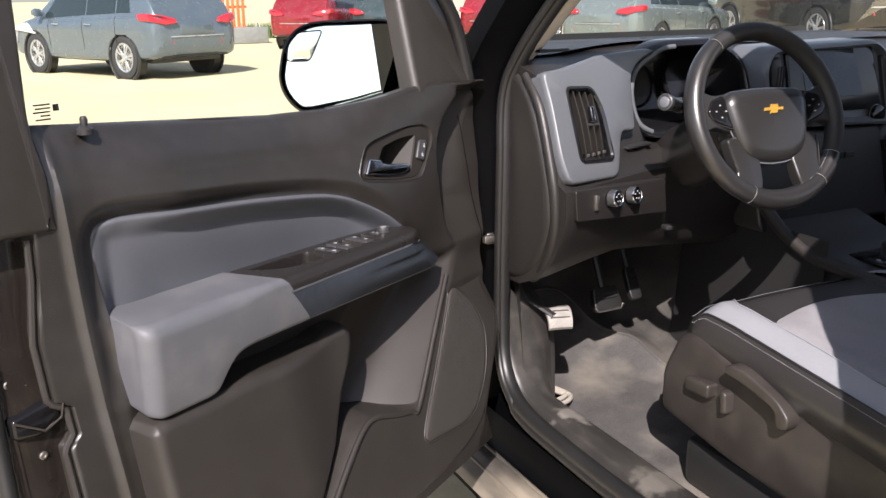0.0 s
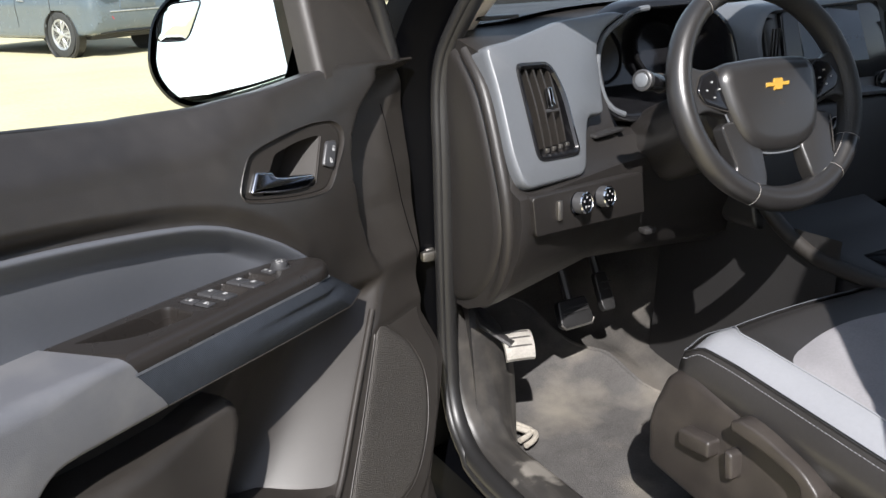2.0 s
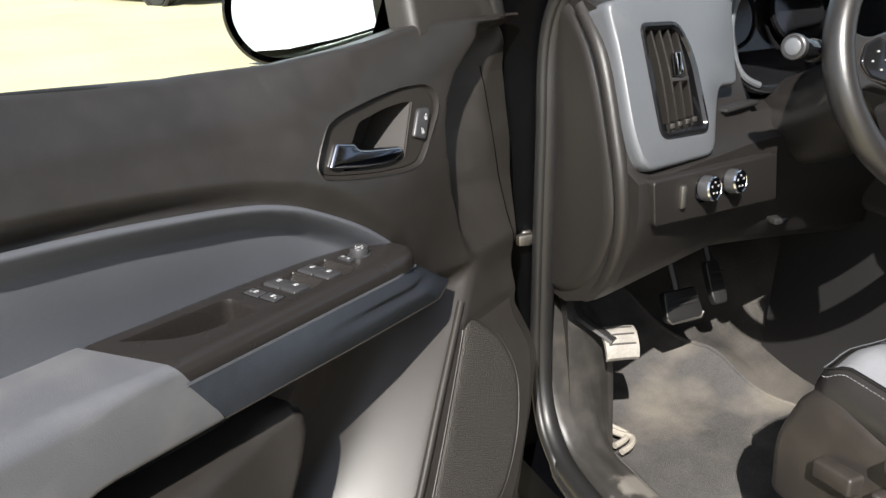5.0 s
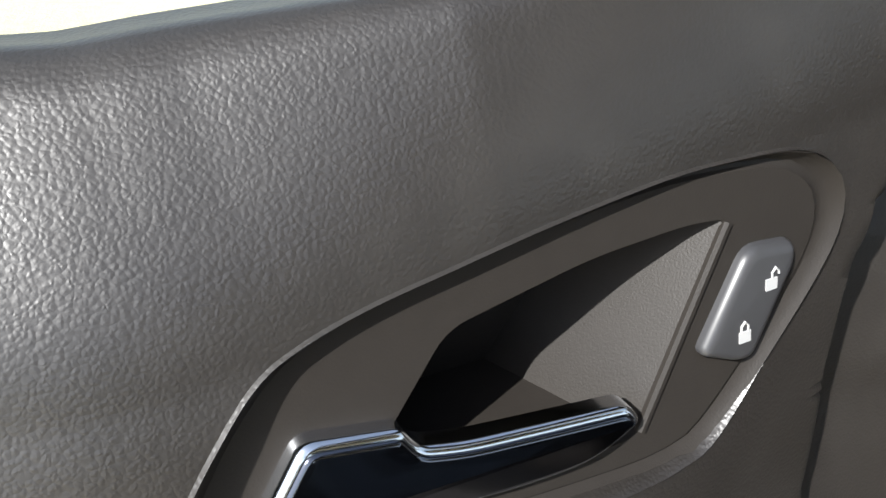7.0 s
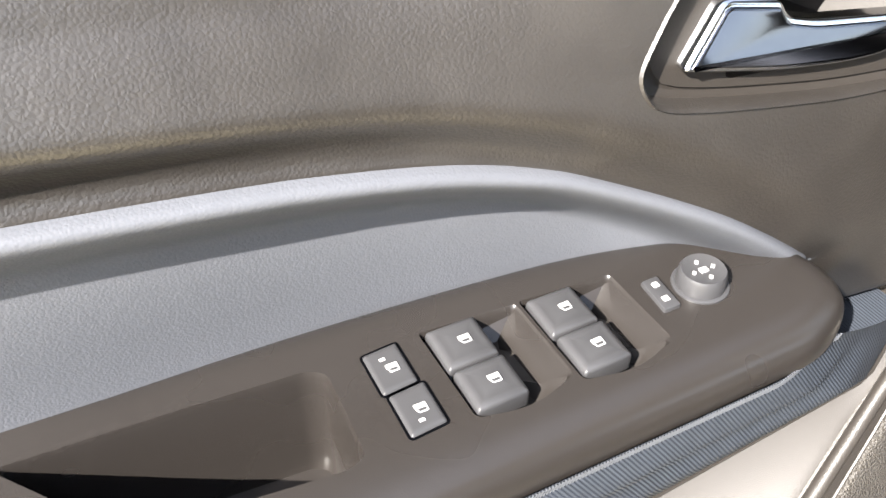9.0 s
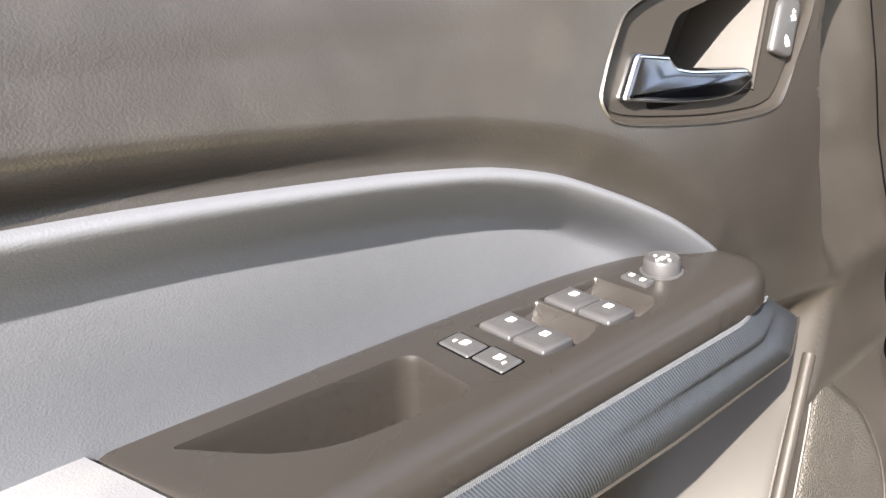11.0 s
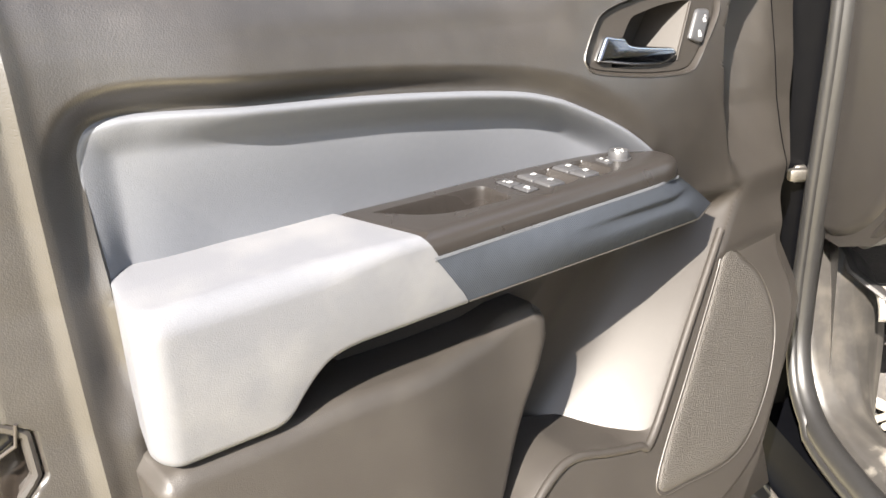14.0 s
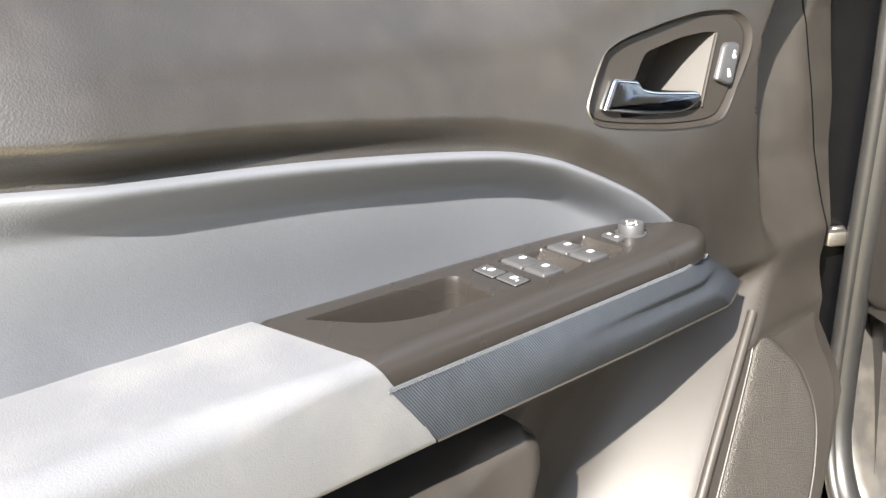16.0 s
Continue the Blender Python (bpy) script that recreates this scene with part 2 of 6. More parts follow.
def spline(pts, per=6, closed=False):
    """A smooth line through points of any dimension."""
    p = [np.array(q, float) for q in pts]
    out, k = [], len(p)
    for i in range(k if closed else k - 1):
        a, b, c, d = (p[(i - 1) % k], p[i], p[(i + 1) % k], p[(i + 2) % k]) if closed else (p[max(i - 1, 0)], p[i], p[i + 1], p[min(i + 2, k - 1)])
        for s in range(per):
            t = s / per
            out.append(0.5 * (2 * b + (c - a) * t + (2 * a - 5 * b + 4 * c - d) * t * t + (3 * b - a - 3 * c + d) * t ** 3))
    if not closed:
        out.append(p[-1])
    return [tuple(q) for q in out]


def rounded(pts, r, seg=5):
    """A polygon with its corners rounded; r is one radius or one for each corner."""
    out, k = [], len(pts)
    for i, p in enumerate(pts):
        p, a, b = Vector(p), Vector(pts[i - 1]), Vector(pts[(i + 1) % k])
        ri = r[i] if isinstance(r, (list, tuple)) else r
        u, v = (a - p), (b - p)
        cut = min(ri, u.length * 0.48, v.length * 0.48)
        if cut < 1e-6:
            out.append(tuple(p))
            continue
        s, e = p + u.normalized() * cut, p + v.normalized() * cut
        for j in range(seg + 1):
            t = j / seg
            out.append(tuple(s * (1 - t) ** 2 + p * 2 * t * (1 - t) + e * t * t))
    return out


def inset(poly, d):
    """The closed 2D polygon moved inwards by d."""
    area = sum(poly[i - 1][0] * poly[i][1] - poly[i][0] * poly[i - 1][1] for i in range(len(poly)))
    sign, out, k = (1 if area > 0 else -1), [], len(poly)
    for i in range(k):
        a, p, b = Vector(poly[i - 1]), Vector(poly[i]), Vector(poly[(i + 1) % k])
        e1, e2 = (p - a), (b - p)
        n1, n2 = Vector((-e1.y, e1.x)), Vector((-e2.y, e2.x))
        n = (n1.normalized() if n1.length > 1e-9 else n2.normalized()) + (n2.normalized() if n2.length > 1e-9 else n1.normalized())
        n = n.normalized() if n.length > 1e-6 else n2.normalized()
        out.append(p + n * d * sign)
    for _ in range(12):                 # draw together what has turned over
        bad = [i for i in range(k) if (Vector(poly[(i + 1) % k]) - Vector(poly[i])).dot(out[(i + 1) % k] - out[i]) < 0]
        if not bad:
            break
        for i in bad:
            c = (out[i] + out[(i + 1) % k] + out[i - 1] + out[(i + 2) % k]) / 4
            out[i], out[(i + 1) % k] = c.copy(), c.copy()
    return [tuple(p) for p in out]


def prism(bm, poly, lo, hi, r, to3, steps=4, back=True):
    """A plate of the outline poly between two depths, its front edge rounded by r. to3(a, b, depth) gives the place."""
    s = 1 if hi > lo else -1
    rings = [[to3(a, b, lo) for a, b in poly]]
    for i in range(steps + 1):
        w = math.pi / 2 * i / steps
        q = inset(poly, r * (1 - math.cos(w))) if i else poly
        rings.append([to3(a, b, hi - s * r * (1 - math.sin(w))) for a, b in q])
    loft(bm, rings, caps=(back, True))


def box(bm, c, size, bevel=0.0, m=None, seg=2):
    got = bmesh.ops.create_cube(bm, size=1)
    bmesh.ops.scale(bm, vec=size, verts=got["verts"])
    if bevel:
        es = {e for v in got["verts"] for e in v.link_edges}
        res = bmesh.ops.bevel(bm, geom=list(es), offset=bevel, segments=seg, affect="EDGES", profile=0.5)
        vs = list({v for f in res["faces"] for v in f.verts} | {v for v in got["verts"] if v.is_valid})
    else:
        vs = got["verts"]
    mm = Matrix.Translation(c) @ (m if m else Matrix())
    bmesh.ops.transform(bm, matrix=mm, verts=vs)
    return vs


def tube(bm, path, radius, seg=10, flat=1.0, caps=True):
    """A round bar along a line of 3D points."""
    pts = [Vector(p) for p in path]
    rings, up = [], None
    for i, p in enumerate(pts):
        d = (pts[min(i + 1, len(pts) - 1)] - pts[max(i - 1, 0)]).normalized()
        if up is None:
            up = Vector((0, 0, 1)) if abs(d.z) < 0.9 else Vector((1, 0, 0))
        side = d.cross(up).normalized()
        up = side.cross(d).normalized()
        rr = radius[i] if isinstance(radius, (list, tuple)) else radius
        rings.append([p + side * math.cos(a) * rr + up * math.sin(a) * rr * flat for a in [2 * math.pi * k / seg for k in range(seg)]])
    loft(bm, rings, caps=(caps, caps))


def lathe(bm, profile, m, seg=24):
    """Turns (radius, height) pairs round the z axis of the pose m."""
    rings = [[m @ Vector((r * math.cos(a), r * math.sin(a), h)) for a in [2 * math.pi * k / seg for k in range(seg)]] for r, h in profile]
    loft(bm, rings)


def grid(bm, fn, nu, nv):
    """A sheet fn(s, t) with s and t from 0 to 1."""
    vs = [[bm.verts.new(fn(i / nu, j / nv)) for j in range(nv + 1)] for i in range(nu + 1)]
    for i in range(nu):
        for j in range(nv):
            bm.faces.new((vs[i][j], vs[i + 1][j], vs[i + 1][j + 1], vs[i][j + 1]))
    return vs


def filled(bm, outer, holes, to3):
    """A flat face with holes; outlines are 2D."""
    edges, loops = [], []
    for poly in [outer, *holes]:
        vs = [bm.verts.new(to3(*p)) for p in poly]
        edges += [bm.edges.new((vs[i - 1], vs[i])) for i in range(len(vs))]
        loops.append(vs)
    bmesh.ops.triangle_fill(bm, use_beauty=True, edges=edges)
    return loops


def skin(bm, a, b):
    """Faces between two closed loops of verts with as many points."""
    for i in range(len(a)):
        bm.faces.new((a[i - 1], a[i], b[i], b[i - 1]))


def step(a, b, x):
    t = min(max((x - a) / (b - a), 0.0), 1.0)
    return t * t * (3 - 2 * t)


def wheel_parts(parent, x, y, r, side):
    """A tyre with a ten-spoke rim under one wheel."""
    m = Matrix.Translation((x, y, r)) @ Matrix.Rotation(radians(90 * side), 4, "Y")
    bm = bmesh.new()
    lathe(bm, [(r * 0.66, -0.10), (r * 0.92, -0.11), (r * 0.99, -0.09), (r, -0.04), (r, 0.06), (r * 0.98, 0.10), (r * 0.9, 0.115), (r * 0.70, 0.105), (r * 0.66, 0.09)], m, 28)
    tyre = part("wheel", bm, M_TYRE, parent, "black tyre on a silver alloy rim")
    bm = bmesh.new()
    lathe(bm, [(r * 0.69, 0.09), (r * 0.67, 0.104), (r * 0.61, 0.10), (r * 0.58, 0.06)], m, 28)
    for k in range(10):
        a = 2 * math.pi * k / 10 + (0.14 if k % 2 else -0.14)
        box(bm, m @ Vector((r * 0.36 * math.cos(a), r * 0.36 * math.sin(a), 0.085)), (r * 0.54, r * 0.09, 0.022), 0.004, m.to_3x3().to_4x4() @ Matrix.Rotation(a, 4, "Z"), 1)
    lathe(bm, [(r * 0.17, 0.06), (r * 0.16, 0.10), (r * 0.12, 0.105), (0.001, 0.106)], m, 14)
    part("rim", bm, M_ALLOY, tyre, "silver ten-spoke rim")
    # plain dark sheet closing the rim, stands in for the shade between the spokes
    bm = bmesh.new()
    lathe(bm, [(r * 0.62, 0.03), (0.001, 0.03)], m, 20)
    part("rim_shadow_disc", bm, M_DARK, tyre, "dark disc for the shade behind the spokes")


# ---- ground ----
bm = bmesh.new()
grid(bm, lambda s, t: (-600 + 1200 * s, -600 + 1200 * t, 0), 8, 8)
tagged(part("ground", bm, M_GROUND), "pale dusty concrete lot in full sun", "ground", kind="structure")


# ---- the open driver's door: x runs towards the hinge, y away from the cab, z up ----
DOOR = pose(0.842, 1.431, 0, 0, 0, 30)
door = thing("cab_door", "open dark truck door with grey padded armrest and chrome handle", "door", DOOR)


def D(u, n, z):
    """Door place: u along the door towards the hinge, n out of its inner face, z up."""
    return (u, -n, z)


def smooth(xs, ys, q):
    """A smooth curve through the points (xs, ys), read at q."""
    xs, ys = np.array(xs, float), np.array(ys, float)
    m = np.gradient(ys, xs)
    q = np.clip(q, xs[0], xs[-1])
    i = np.clip(np.searchsorted(xs, q) - 1, 0, len(xs) - 2)
    h = xs[i + 1] - xs[i]
    t = (q - xs[i]) / h
    return (2 * t ** 3 - 3 * t ** 2 + 1) * ys[i] + (t ** 3 - 2 * t ** 2 + t) * h * m[i] + (3 * t ** 2 - 2 * t ** 3) * ys[i + 1] + (t ** 3 - t ** 2) * h * m[i + 1]


def table(xs, rows):
    """A smooth height map over (u, z): rows of (z, values at xs)."""
    zs = [r[0] for r in rows]
    fx, fz = np.linspace(xs[0], xs[-1], 181), np.linspace(zs[0], zs[-1], 181)
    cols = np.array([smooth(xs, r[1], fx) for r in rows])
    full = np.array([smooth(zs, cols[:, k], fz) for k in range(181)])

    def at(u, z):
        a = min(max((u - xs[0]) / (xs[-1] - xs[0]), 0), 1) * 180
        b = min(max((z - zs[0]) / (zs[-1] - zs[0]), 0), 1) * 180
        i, j = min(int(a), 179), min(int(b), 179)
        a, b = a - i, b - j
        return float((full[i, j] * (1 - b) + full[i, j + 1] * b) * (1 - a) + (full[i + 1, j] * (1 - b) + full[i + 1, j + 1] * b) * a)
    return at


RIDGE = -0.826
panel_map = table([-0.80, -0.70, -0.60, -0.33, -0.20, -0.10, 0.05], [
    (0.60, (0.045, 0.0, -0.01, 0.0, 0.02, 0.03, 0.02)),
    (0.80, (0.020, -0.04, -0.066, -0.066, -0.02, 0.01, 0.0)),
    (0.92, (0.000, -0.04, -0.064, -0.064, -0.022, 0.006, 0.004)),
    (0.98, (-0.009, -0.010, -0.012, -0.015, -0.006, 0.002, 0.0)),
    (1.04, (-0.014, -0.003, 0.002, 0.007, 0.006, 0.0, -0.006)),
    (1.10, (-0.010, 0.0, 0.004, 0.003, 0.003, -0.005, -0.012)),
    (1.15, (-0.013, -0.005, -0.006, -0.010, -0.009, -0.013, -0.02)),
    (1.19, (-0.017, -0.012, -0.014, -0.018, -0.018, -0.020, -0.024)),
    (1.25, (-0.012, -0.020, -0.026, -0.028, -0.024, -0.022, -0.024)),
])
RIDGE_Z, RIDGE_N = [0.60, 0.75, 0.86, 0.95, 1.04, 1.10, 1.20, 1.25, 1.28], [0.062, 0.040, 0.016, -0.006, -0.022, -0.029, -0.037, -0.043, -0.052]


def ridge_n(z):
    return float(np.interp(z, RIDGE_Z, RIDGE_N))


def plate_n(u, z):
    """The face that carries the speaker leans out towards the bottom."""
    return 0.016 - 0.065 * (u + 0.126) - 0.30 * (z - 0.90)


def belt(u):
    return float(np.interp(u, [-0.9, -0.836, -0.732, -0.614, -0.448, -0.33, -0.22, -0.11, 0.05], [1.279, 1.274, 1.265, 1.255, 1.2415, 1.2395, 1.249, 1.262, 1.25]))


def front_edge(z):
    return float(np.interp(z, [0.6, 0.66, 0.75, 0.80, 0.83, 0.88, 0.93, 0.965, 1.02, 1.09, 1.16, 1.22, 1.28], [-0.2, -0.12, -0.03, 0.014, 0.012, -0.008, -0.004, 0.010, 0.026, 0.046, 0.058, 0.064, 0.064]))


def step_edge(z):
    return float(np.interp(z, [0.95, 1.014, 1.068, 1.12, 1.168, 1.20, 1.235], [-0.088, -0.116, -0.131, -0.130, -0.113, -0.086, -0.036]))


PAD_LINE = spline([(-0.797, 1.03), (-0.796, 1.08), (-0.796, 1.125), (-0.790, 1.145), (-0.775, 1.155), (-0.738, 1.157), (-0.653, 1.151), (-0.553, 1.1425), (-0.432, 1.1270), (-0.38, 1.115), (-0.347, 1.1018), (-0.298, 1.0755), (-0.262, 1.050), (-0.236, 1.028)], 5)
PAD_A = np.array(PAD_LINE)


PAD_EDGE = PAD_A[int(PAD_A[:, 0].argmin()):]
PAD_U = np.maximum.accumulate(PAD_EDGE[:, 0] + np.arange(len(PAD_EDGE)) * 1e-7)


def pad_top(u):
    return float(np.interp(u, PAD_U, PAD_EDGE[:, 1]))


GAP_A = np.vstack([[[-0.797, 0.90]], PAD_A])


def pad_gap(u, z):
    """Distance to the pad's upper outline, minus inside."""
    a, b = GAP_A[:-1], GAP_A[1:]
    ab, ap = b - a, np.array([u, z]) - a
    t = np.clip((ap * ab).sum(1) / (ab * ab).sum(1), 0, 1)
    d = float(np.sqrt((((ap - ab * t[:, None])) ** 2).sum(1)).min())
    inside = -0.797 < u < -0.236 and 1.032 < z < pad_top(u)
    return -d if inside else d


RIB_A, RIB_B = Vector((-0.128, 0.925)), Vector((-0.306, 0.757))


def rib_gap(u, z):
    d = (RIB_B - RIB_A).normalized()
    return (Vector((u, z)) - RIB_A).dot(Vector((d.y, -d.x)))     # positive to the rear of the rib


def groove_depth(u):
    return float(np.interp(u, [-0.797, -0.78, -0.75, -0.70, -0.46, -0.36, -0.30, -0.25], [0.016, 0.018, 0.021, 0.022, 0.020, 0.014, 0.008, 0.003]))


def base_n(u, z):
    """The panel's broad form: it falls away towards the bead along its rear edge."""
    n = panel_map(u, z)
    start = -0.785 + 0.115 * step(1.03, 1.12, z)
    if u < start:
        w = step(start, RIDGE + 0.004, u)
        n = n * (1 - w) + (ridge_n(z) - 0.004) * w
    return n


def edge_u(z):
    """Rear edge of the panel, with a notch for the latch."""
    return float(np.interp(z, [0.62, 0.85, 0.915, 0.928, 0.960, 0.972, 1.04, 1.11, 1.165, 1.25, 1.28], [-0.882, -0.881, -0.880, -0.866, -0.866, -0.885, -0.885, -0.872, -0.868, -0.866, -0.860]))


def panel_n(u, z):
    n = base_n(u, z)
    q = z - belt(u)
    if q > -0.10:                 # rounded shoulder and a flat ledge under the glass
        n = base_n(u, min(z, belt(u) - 0.06)) - float(smooth([-0.10, -0.085, -0.065, -0.045, -0.03, -0.02, -0.01, -0.005, -0.001, 0.02], [0.0, 0.0008, 0.004, 0.0125, 0.024, 0.033, 0.043, 0.048, 0.055, 0.062], q)) * float(np.interp(u, [-0.80, -0.70, -0.36, -0.31, -0.25, -0.15, -0.05], [0.6, 1, 1, 0.85, 0.55, 0.4, 0.1]))
    n -= 0.016 * step(-0.322, -0.44, u) * step(-0.86, -0.52, u) * step(1.09, 1.19, z)
    if u < -0.79:                 # a slim rounded bead, then a flat return to the metal edge
        n += 0.003 * math.exp(-((u - RIDGE) / 0.006) ** 2)
        if u < RIDGE:
            n -= 0.003 * step(RIDGE, RIDGE - 0.012, u) + 0.10 * (RIDGE - u) + 0.03 * step(edge_u(z) + 0.007, edge_u(z), u) ** 2
    if z > 0.95:
        deep = float(np.interp(z, [0.95, 0.975, 1.02, 1.05, 1.12, 1.18, 1.235, 1.25], [0.0, 0.002, 0.024, 0.036, 0.048, 0.058, 0.050, 0.0]))
        n -= deep * step(-0.004, 0.020, u - step_edge(z)) * (1 - 0.5 * step(0.045, 0.13, u - step_edge(z)))
    g = pad_gap(u, z) if -0.86 < u < -0.18 and z > 0.93 else 1
    if g < 0.026:
        n -= step(0.93, 0.99, z) * groove_depth(u) * (0.5 + 0.5 * math.cos(math.pi * min(max(g / 0.026, 0), 1))) + 0.05 * step(-0.006, -0.018, g)
    if -0.64 < u < -0.23 and 0.95 < z < 1.06:        # room for the armrest's own pocket
        n -= 0.075 * step(0.962, 0.975, z) * step(1.050, 1.040, z) * step(-0.64, -0.61, u) * step(-0.30, -0.34, u)
    if z < 0.975 and u > -0.62:
        d = rib_gap(u, z)
        w = min(1, max(0, 1 - (d + 0.002) / 0.125)) ** 2.3
        cove = -0.066 * (1 - w) + (plate_n(u, z) - 0.003 + 0.0068 * step(0.880, 0.908, z) * step(0.006, -0.012, d)) * w
        cove += 0.30 * (min(max(d, 0.03), 0.17) - 0.03) * step(0.03, 0.08, d)
        k = step(0.975, 0.935, z)
        n = n * (1 - k) + cove * k
    return n


HOLE = (-0.360, -0.112, 1.107, 1.212)
us = sorted({*np.linspace(-0.905, -0.80, 28).round(5), *np.linspace(-0.80, HOLE[0], 150).round(5), *np.linspace(HOLE[0], HOLE[1], 112).round(5), *np.linspace(HOLE[1], 0.0, 60).round(5)})
zs = sorted({*np.linspace(0.62, 1.0, 96).round(5), *np.linspace(1.0, HOLE[2], 34).round(5), *np.linspace(HOLE[2], HOLE[3], 56).round(5)})
tops = 16


def panel_place(u, k):
    """Grid place of column u and row k; the last column follows the hinge edge, the last rows the belt and roll over it."""
    if k < len(zs):
        z = zs[k]
        n_extra = 0
    else:
        t = (k - len(zs) + 1) / tops
        top = belt(u)
        z = zs[-1] + (top - zs[-1]) * min(t * 1.25, 1)
        n_extra = -max(0, t - 0.8) * 0.16
        z -= 0.004 * step(0.8, 1.0, t)
    uu = u
    if u > HOLE[1]:
        w = (u - HOLE[1]) / (0 - HOLE[1])
        uu = HOLE[1] + (front_edge(z) - HOLE[1]) * w
    if u < -0.84:
        w = (u + 0.84) / -0.065
        uu = -0.84 + w * (edge_u(z) + 0.84)
    return uu, panel_n(uu, z) + n_extra, z


verts, faces, idx = [], [], {}
for i, u in enumerate(us):
    for k in range(len(zs) + tops):
        idx[i, k] = len(verts)
        verts.append(panel_place(u, k))
hu = [i for i, u in enumerate(us) if HOLE[0] - 1e-4 <= u <= HOLE[1] + 1e-4]
hz = [k for k, z in enumerate(zs) if HOLE[2] - 1e-4 <= z <= HOLE[3] + 1e-4]
for i in range(len(us) - 1):
    for k in range(len(zs) + tops - 1):
        if hu[0] <= i < hu[-1] and hz[0] <= k < hz[-1]:
            continue
        faces.append((idx[i, k], idx[i + 1, k], idx[i + 1, k + 1], idx[i, k + 1]))
RECESS = spline([(-0.3405, 1.136), (-0.3425, 1.144), (-0.336, 1.1552), (-0.3267, 1.1669), (-0.3151, 1.1778), (-0.303, 1.1835), (-0.2867, 1.1878), (-0.2657, 1.1912), (-0.240, 1.1950), (-0.2015, 1.1985), (-0.178, 1.1983), (-0.154, 1.1961), (-0.1404, 1.1904), (-0.1337, 1.180), (-0.1382, 1.164), (-0.160, 1.139), (-0.184, 1.117), (-0.199, 1.1128), (-0.2177, 1.1128), (-0.2534, 1.1158), (-0.2854, 1.1205), (-0.314, 1.1255), (-0.334, 1.1305)], 8, closed=True)
rim = [(i, hz[0]) for i in hu] + [(hu[-1], k) for k in hz[1:]] + [(i, hz[-1]) for i in hu[::-1][1:]] + [(hu[0], k) for k in hz[::-1][1:-1]]
mid = (-0.243, 1.154)
ang = [math.atan2(z - mid[1], (u - mid[0]) * 0.5) for u, z in RECESS]
order = sorted(range(len(RECESS)), key=lambda q: ang[q])
angs, ru, rz = [ang[q] for q in order], [RECESS[q][0] for q in order], [RECESS[q][1] for q in order]


def recess_at(a, scale=1.0):
    u, z = np.interp(a, angs, ru, period=2 * math.pi), np.interp(a, angs, rz, period=2 * math.pi)
    return float(mid[0] + (u - mid[0]) * scale), float(mid[1] + (z - mid[1]) * scale)


loop = [idx[c] for c in rim]
rim_uz = [(verts[v][0], verts[v][2]) for v in loop]
rim_a = [math.atan2(z - mid[1], (u - mid[0]) * 0.5) for u, z in rim_uz]
recess_loop = [recess_at(a) for a in rim_a]
for r in range(1, 12):
    row = []
    for q, (u0, z0) in enumerate(rim_uz):
        u1, z1 = recess_loop[q]
        if r <= 7:
            w = 1 - (1 - r / 7) ** 1.4
            u, z = u0 + (u1 - u0) * w, z0 + (z1 - z0) * w
            n = panel_n(u, z)
        else:
            s, dn = ((0.993, 0.0012), (0.985, 0.0002), (0.978, -0.003), (0.97, -0.012))[r - 8]
            u, z = mid[0] + (u1 - mid[0]) * s, mid[1] + (z1 - mid[1]) * s
            n = panel_n(u, z) + dn
        row.append(len(verts))
        verts.append((u, n, z))
    for q in range(len(loop)):
        faces.append((loop[q - 1], loop[q], row[q], row[q - 1]))
    loop = row
bm = bmesh.new()
bv = [bm.verts.new(D(*v)) for v in verts]
for f in faces:
    bm.faces.new([bv[q] for q in f])
panel_ob = part("door_panel", bm, M_PANEL, door, "dark grained vinyl door panel")
panel_ob.data.materials.append(M_COVE)
for p in panel_ob.data.polygons:
    p.material_index = 1 if p.center.z < 0.962 and -0.72 < p.center.x and rib_gap(p.center.x, p.center.z) > -0.004 else 0
bm = bmesh.new()
SEAM = [(float(np.interp(z, [0.95, 1.0, 1.09, 1.158, 1.2], [0.006, 0.004, 0.006, 0.010, 0.014])), z) for z in np.linspace(0.955, 1.19, 40)]
tube(bm, [D(u, panel_n(u, z) + 0.0001, z) for u, z in SEAM], 0.0009, 6)
part("panel_seam", bm, M_JAMB, door, "thin dark parting line at the hinge edge")

# handle bezel with its finger cavity
CAV = rounded([(-0.303, 1.130), (-0.2655, 1.1735), (-0.2225, 1.1808), (-0.1915, 1.1822), (-0.1785, 1.1808), (-0.2105, 1.124)], [0.006, 0.006, 0.01, 0.01, 0.003, 0.006], 5)
bez_n = lambda u, z: -0.0215 + 0.25 * (1.19 - z) + 0.045 * (u + 0.17)
bm = bmesh.new()
flat = [recess_at(2 * math.pi * q / 72 - math.pi, 0.90) for q in range(72)]
outer, hole = filled(bm, flat, [CAV], lambda u, z: D(u, bez_n(u, z), z))
for s, dn in ((0.905, -0.0004), (0.915, -0.0010), (0.935, -0.0012), (0.955, -0.0004), (0.975, 0.0010), (0.990, 0.0022), (0.997, -0.004)):
    ring = [bm.verts.new(D(u, bez_n(u, z) + dn, z)) for u, z in (recess_at(2 * math.pi * q / 72 - math.pi, s) for q in range(72))]
    skin(bm, outer, ring)
    outer = ring
bezel = part("handle_bezel", bm, M_HANDLEBEZEL, door, "smooth plastic handle surround", sharp=30)
bm = bmesh.new()                    # straight walls, a floor that climbs to the front edge, and a flat bottom
cav_floor = lambda u, z: bez_n(u, z) - 0.0004 - 2.2 * max(0.0, (-0.1790 - u) - (1.1808 - z) * 0.56)
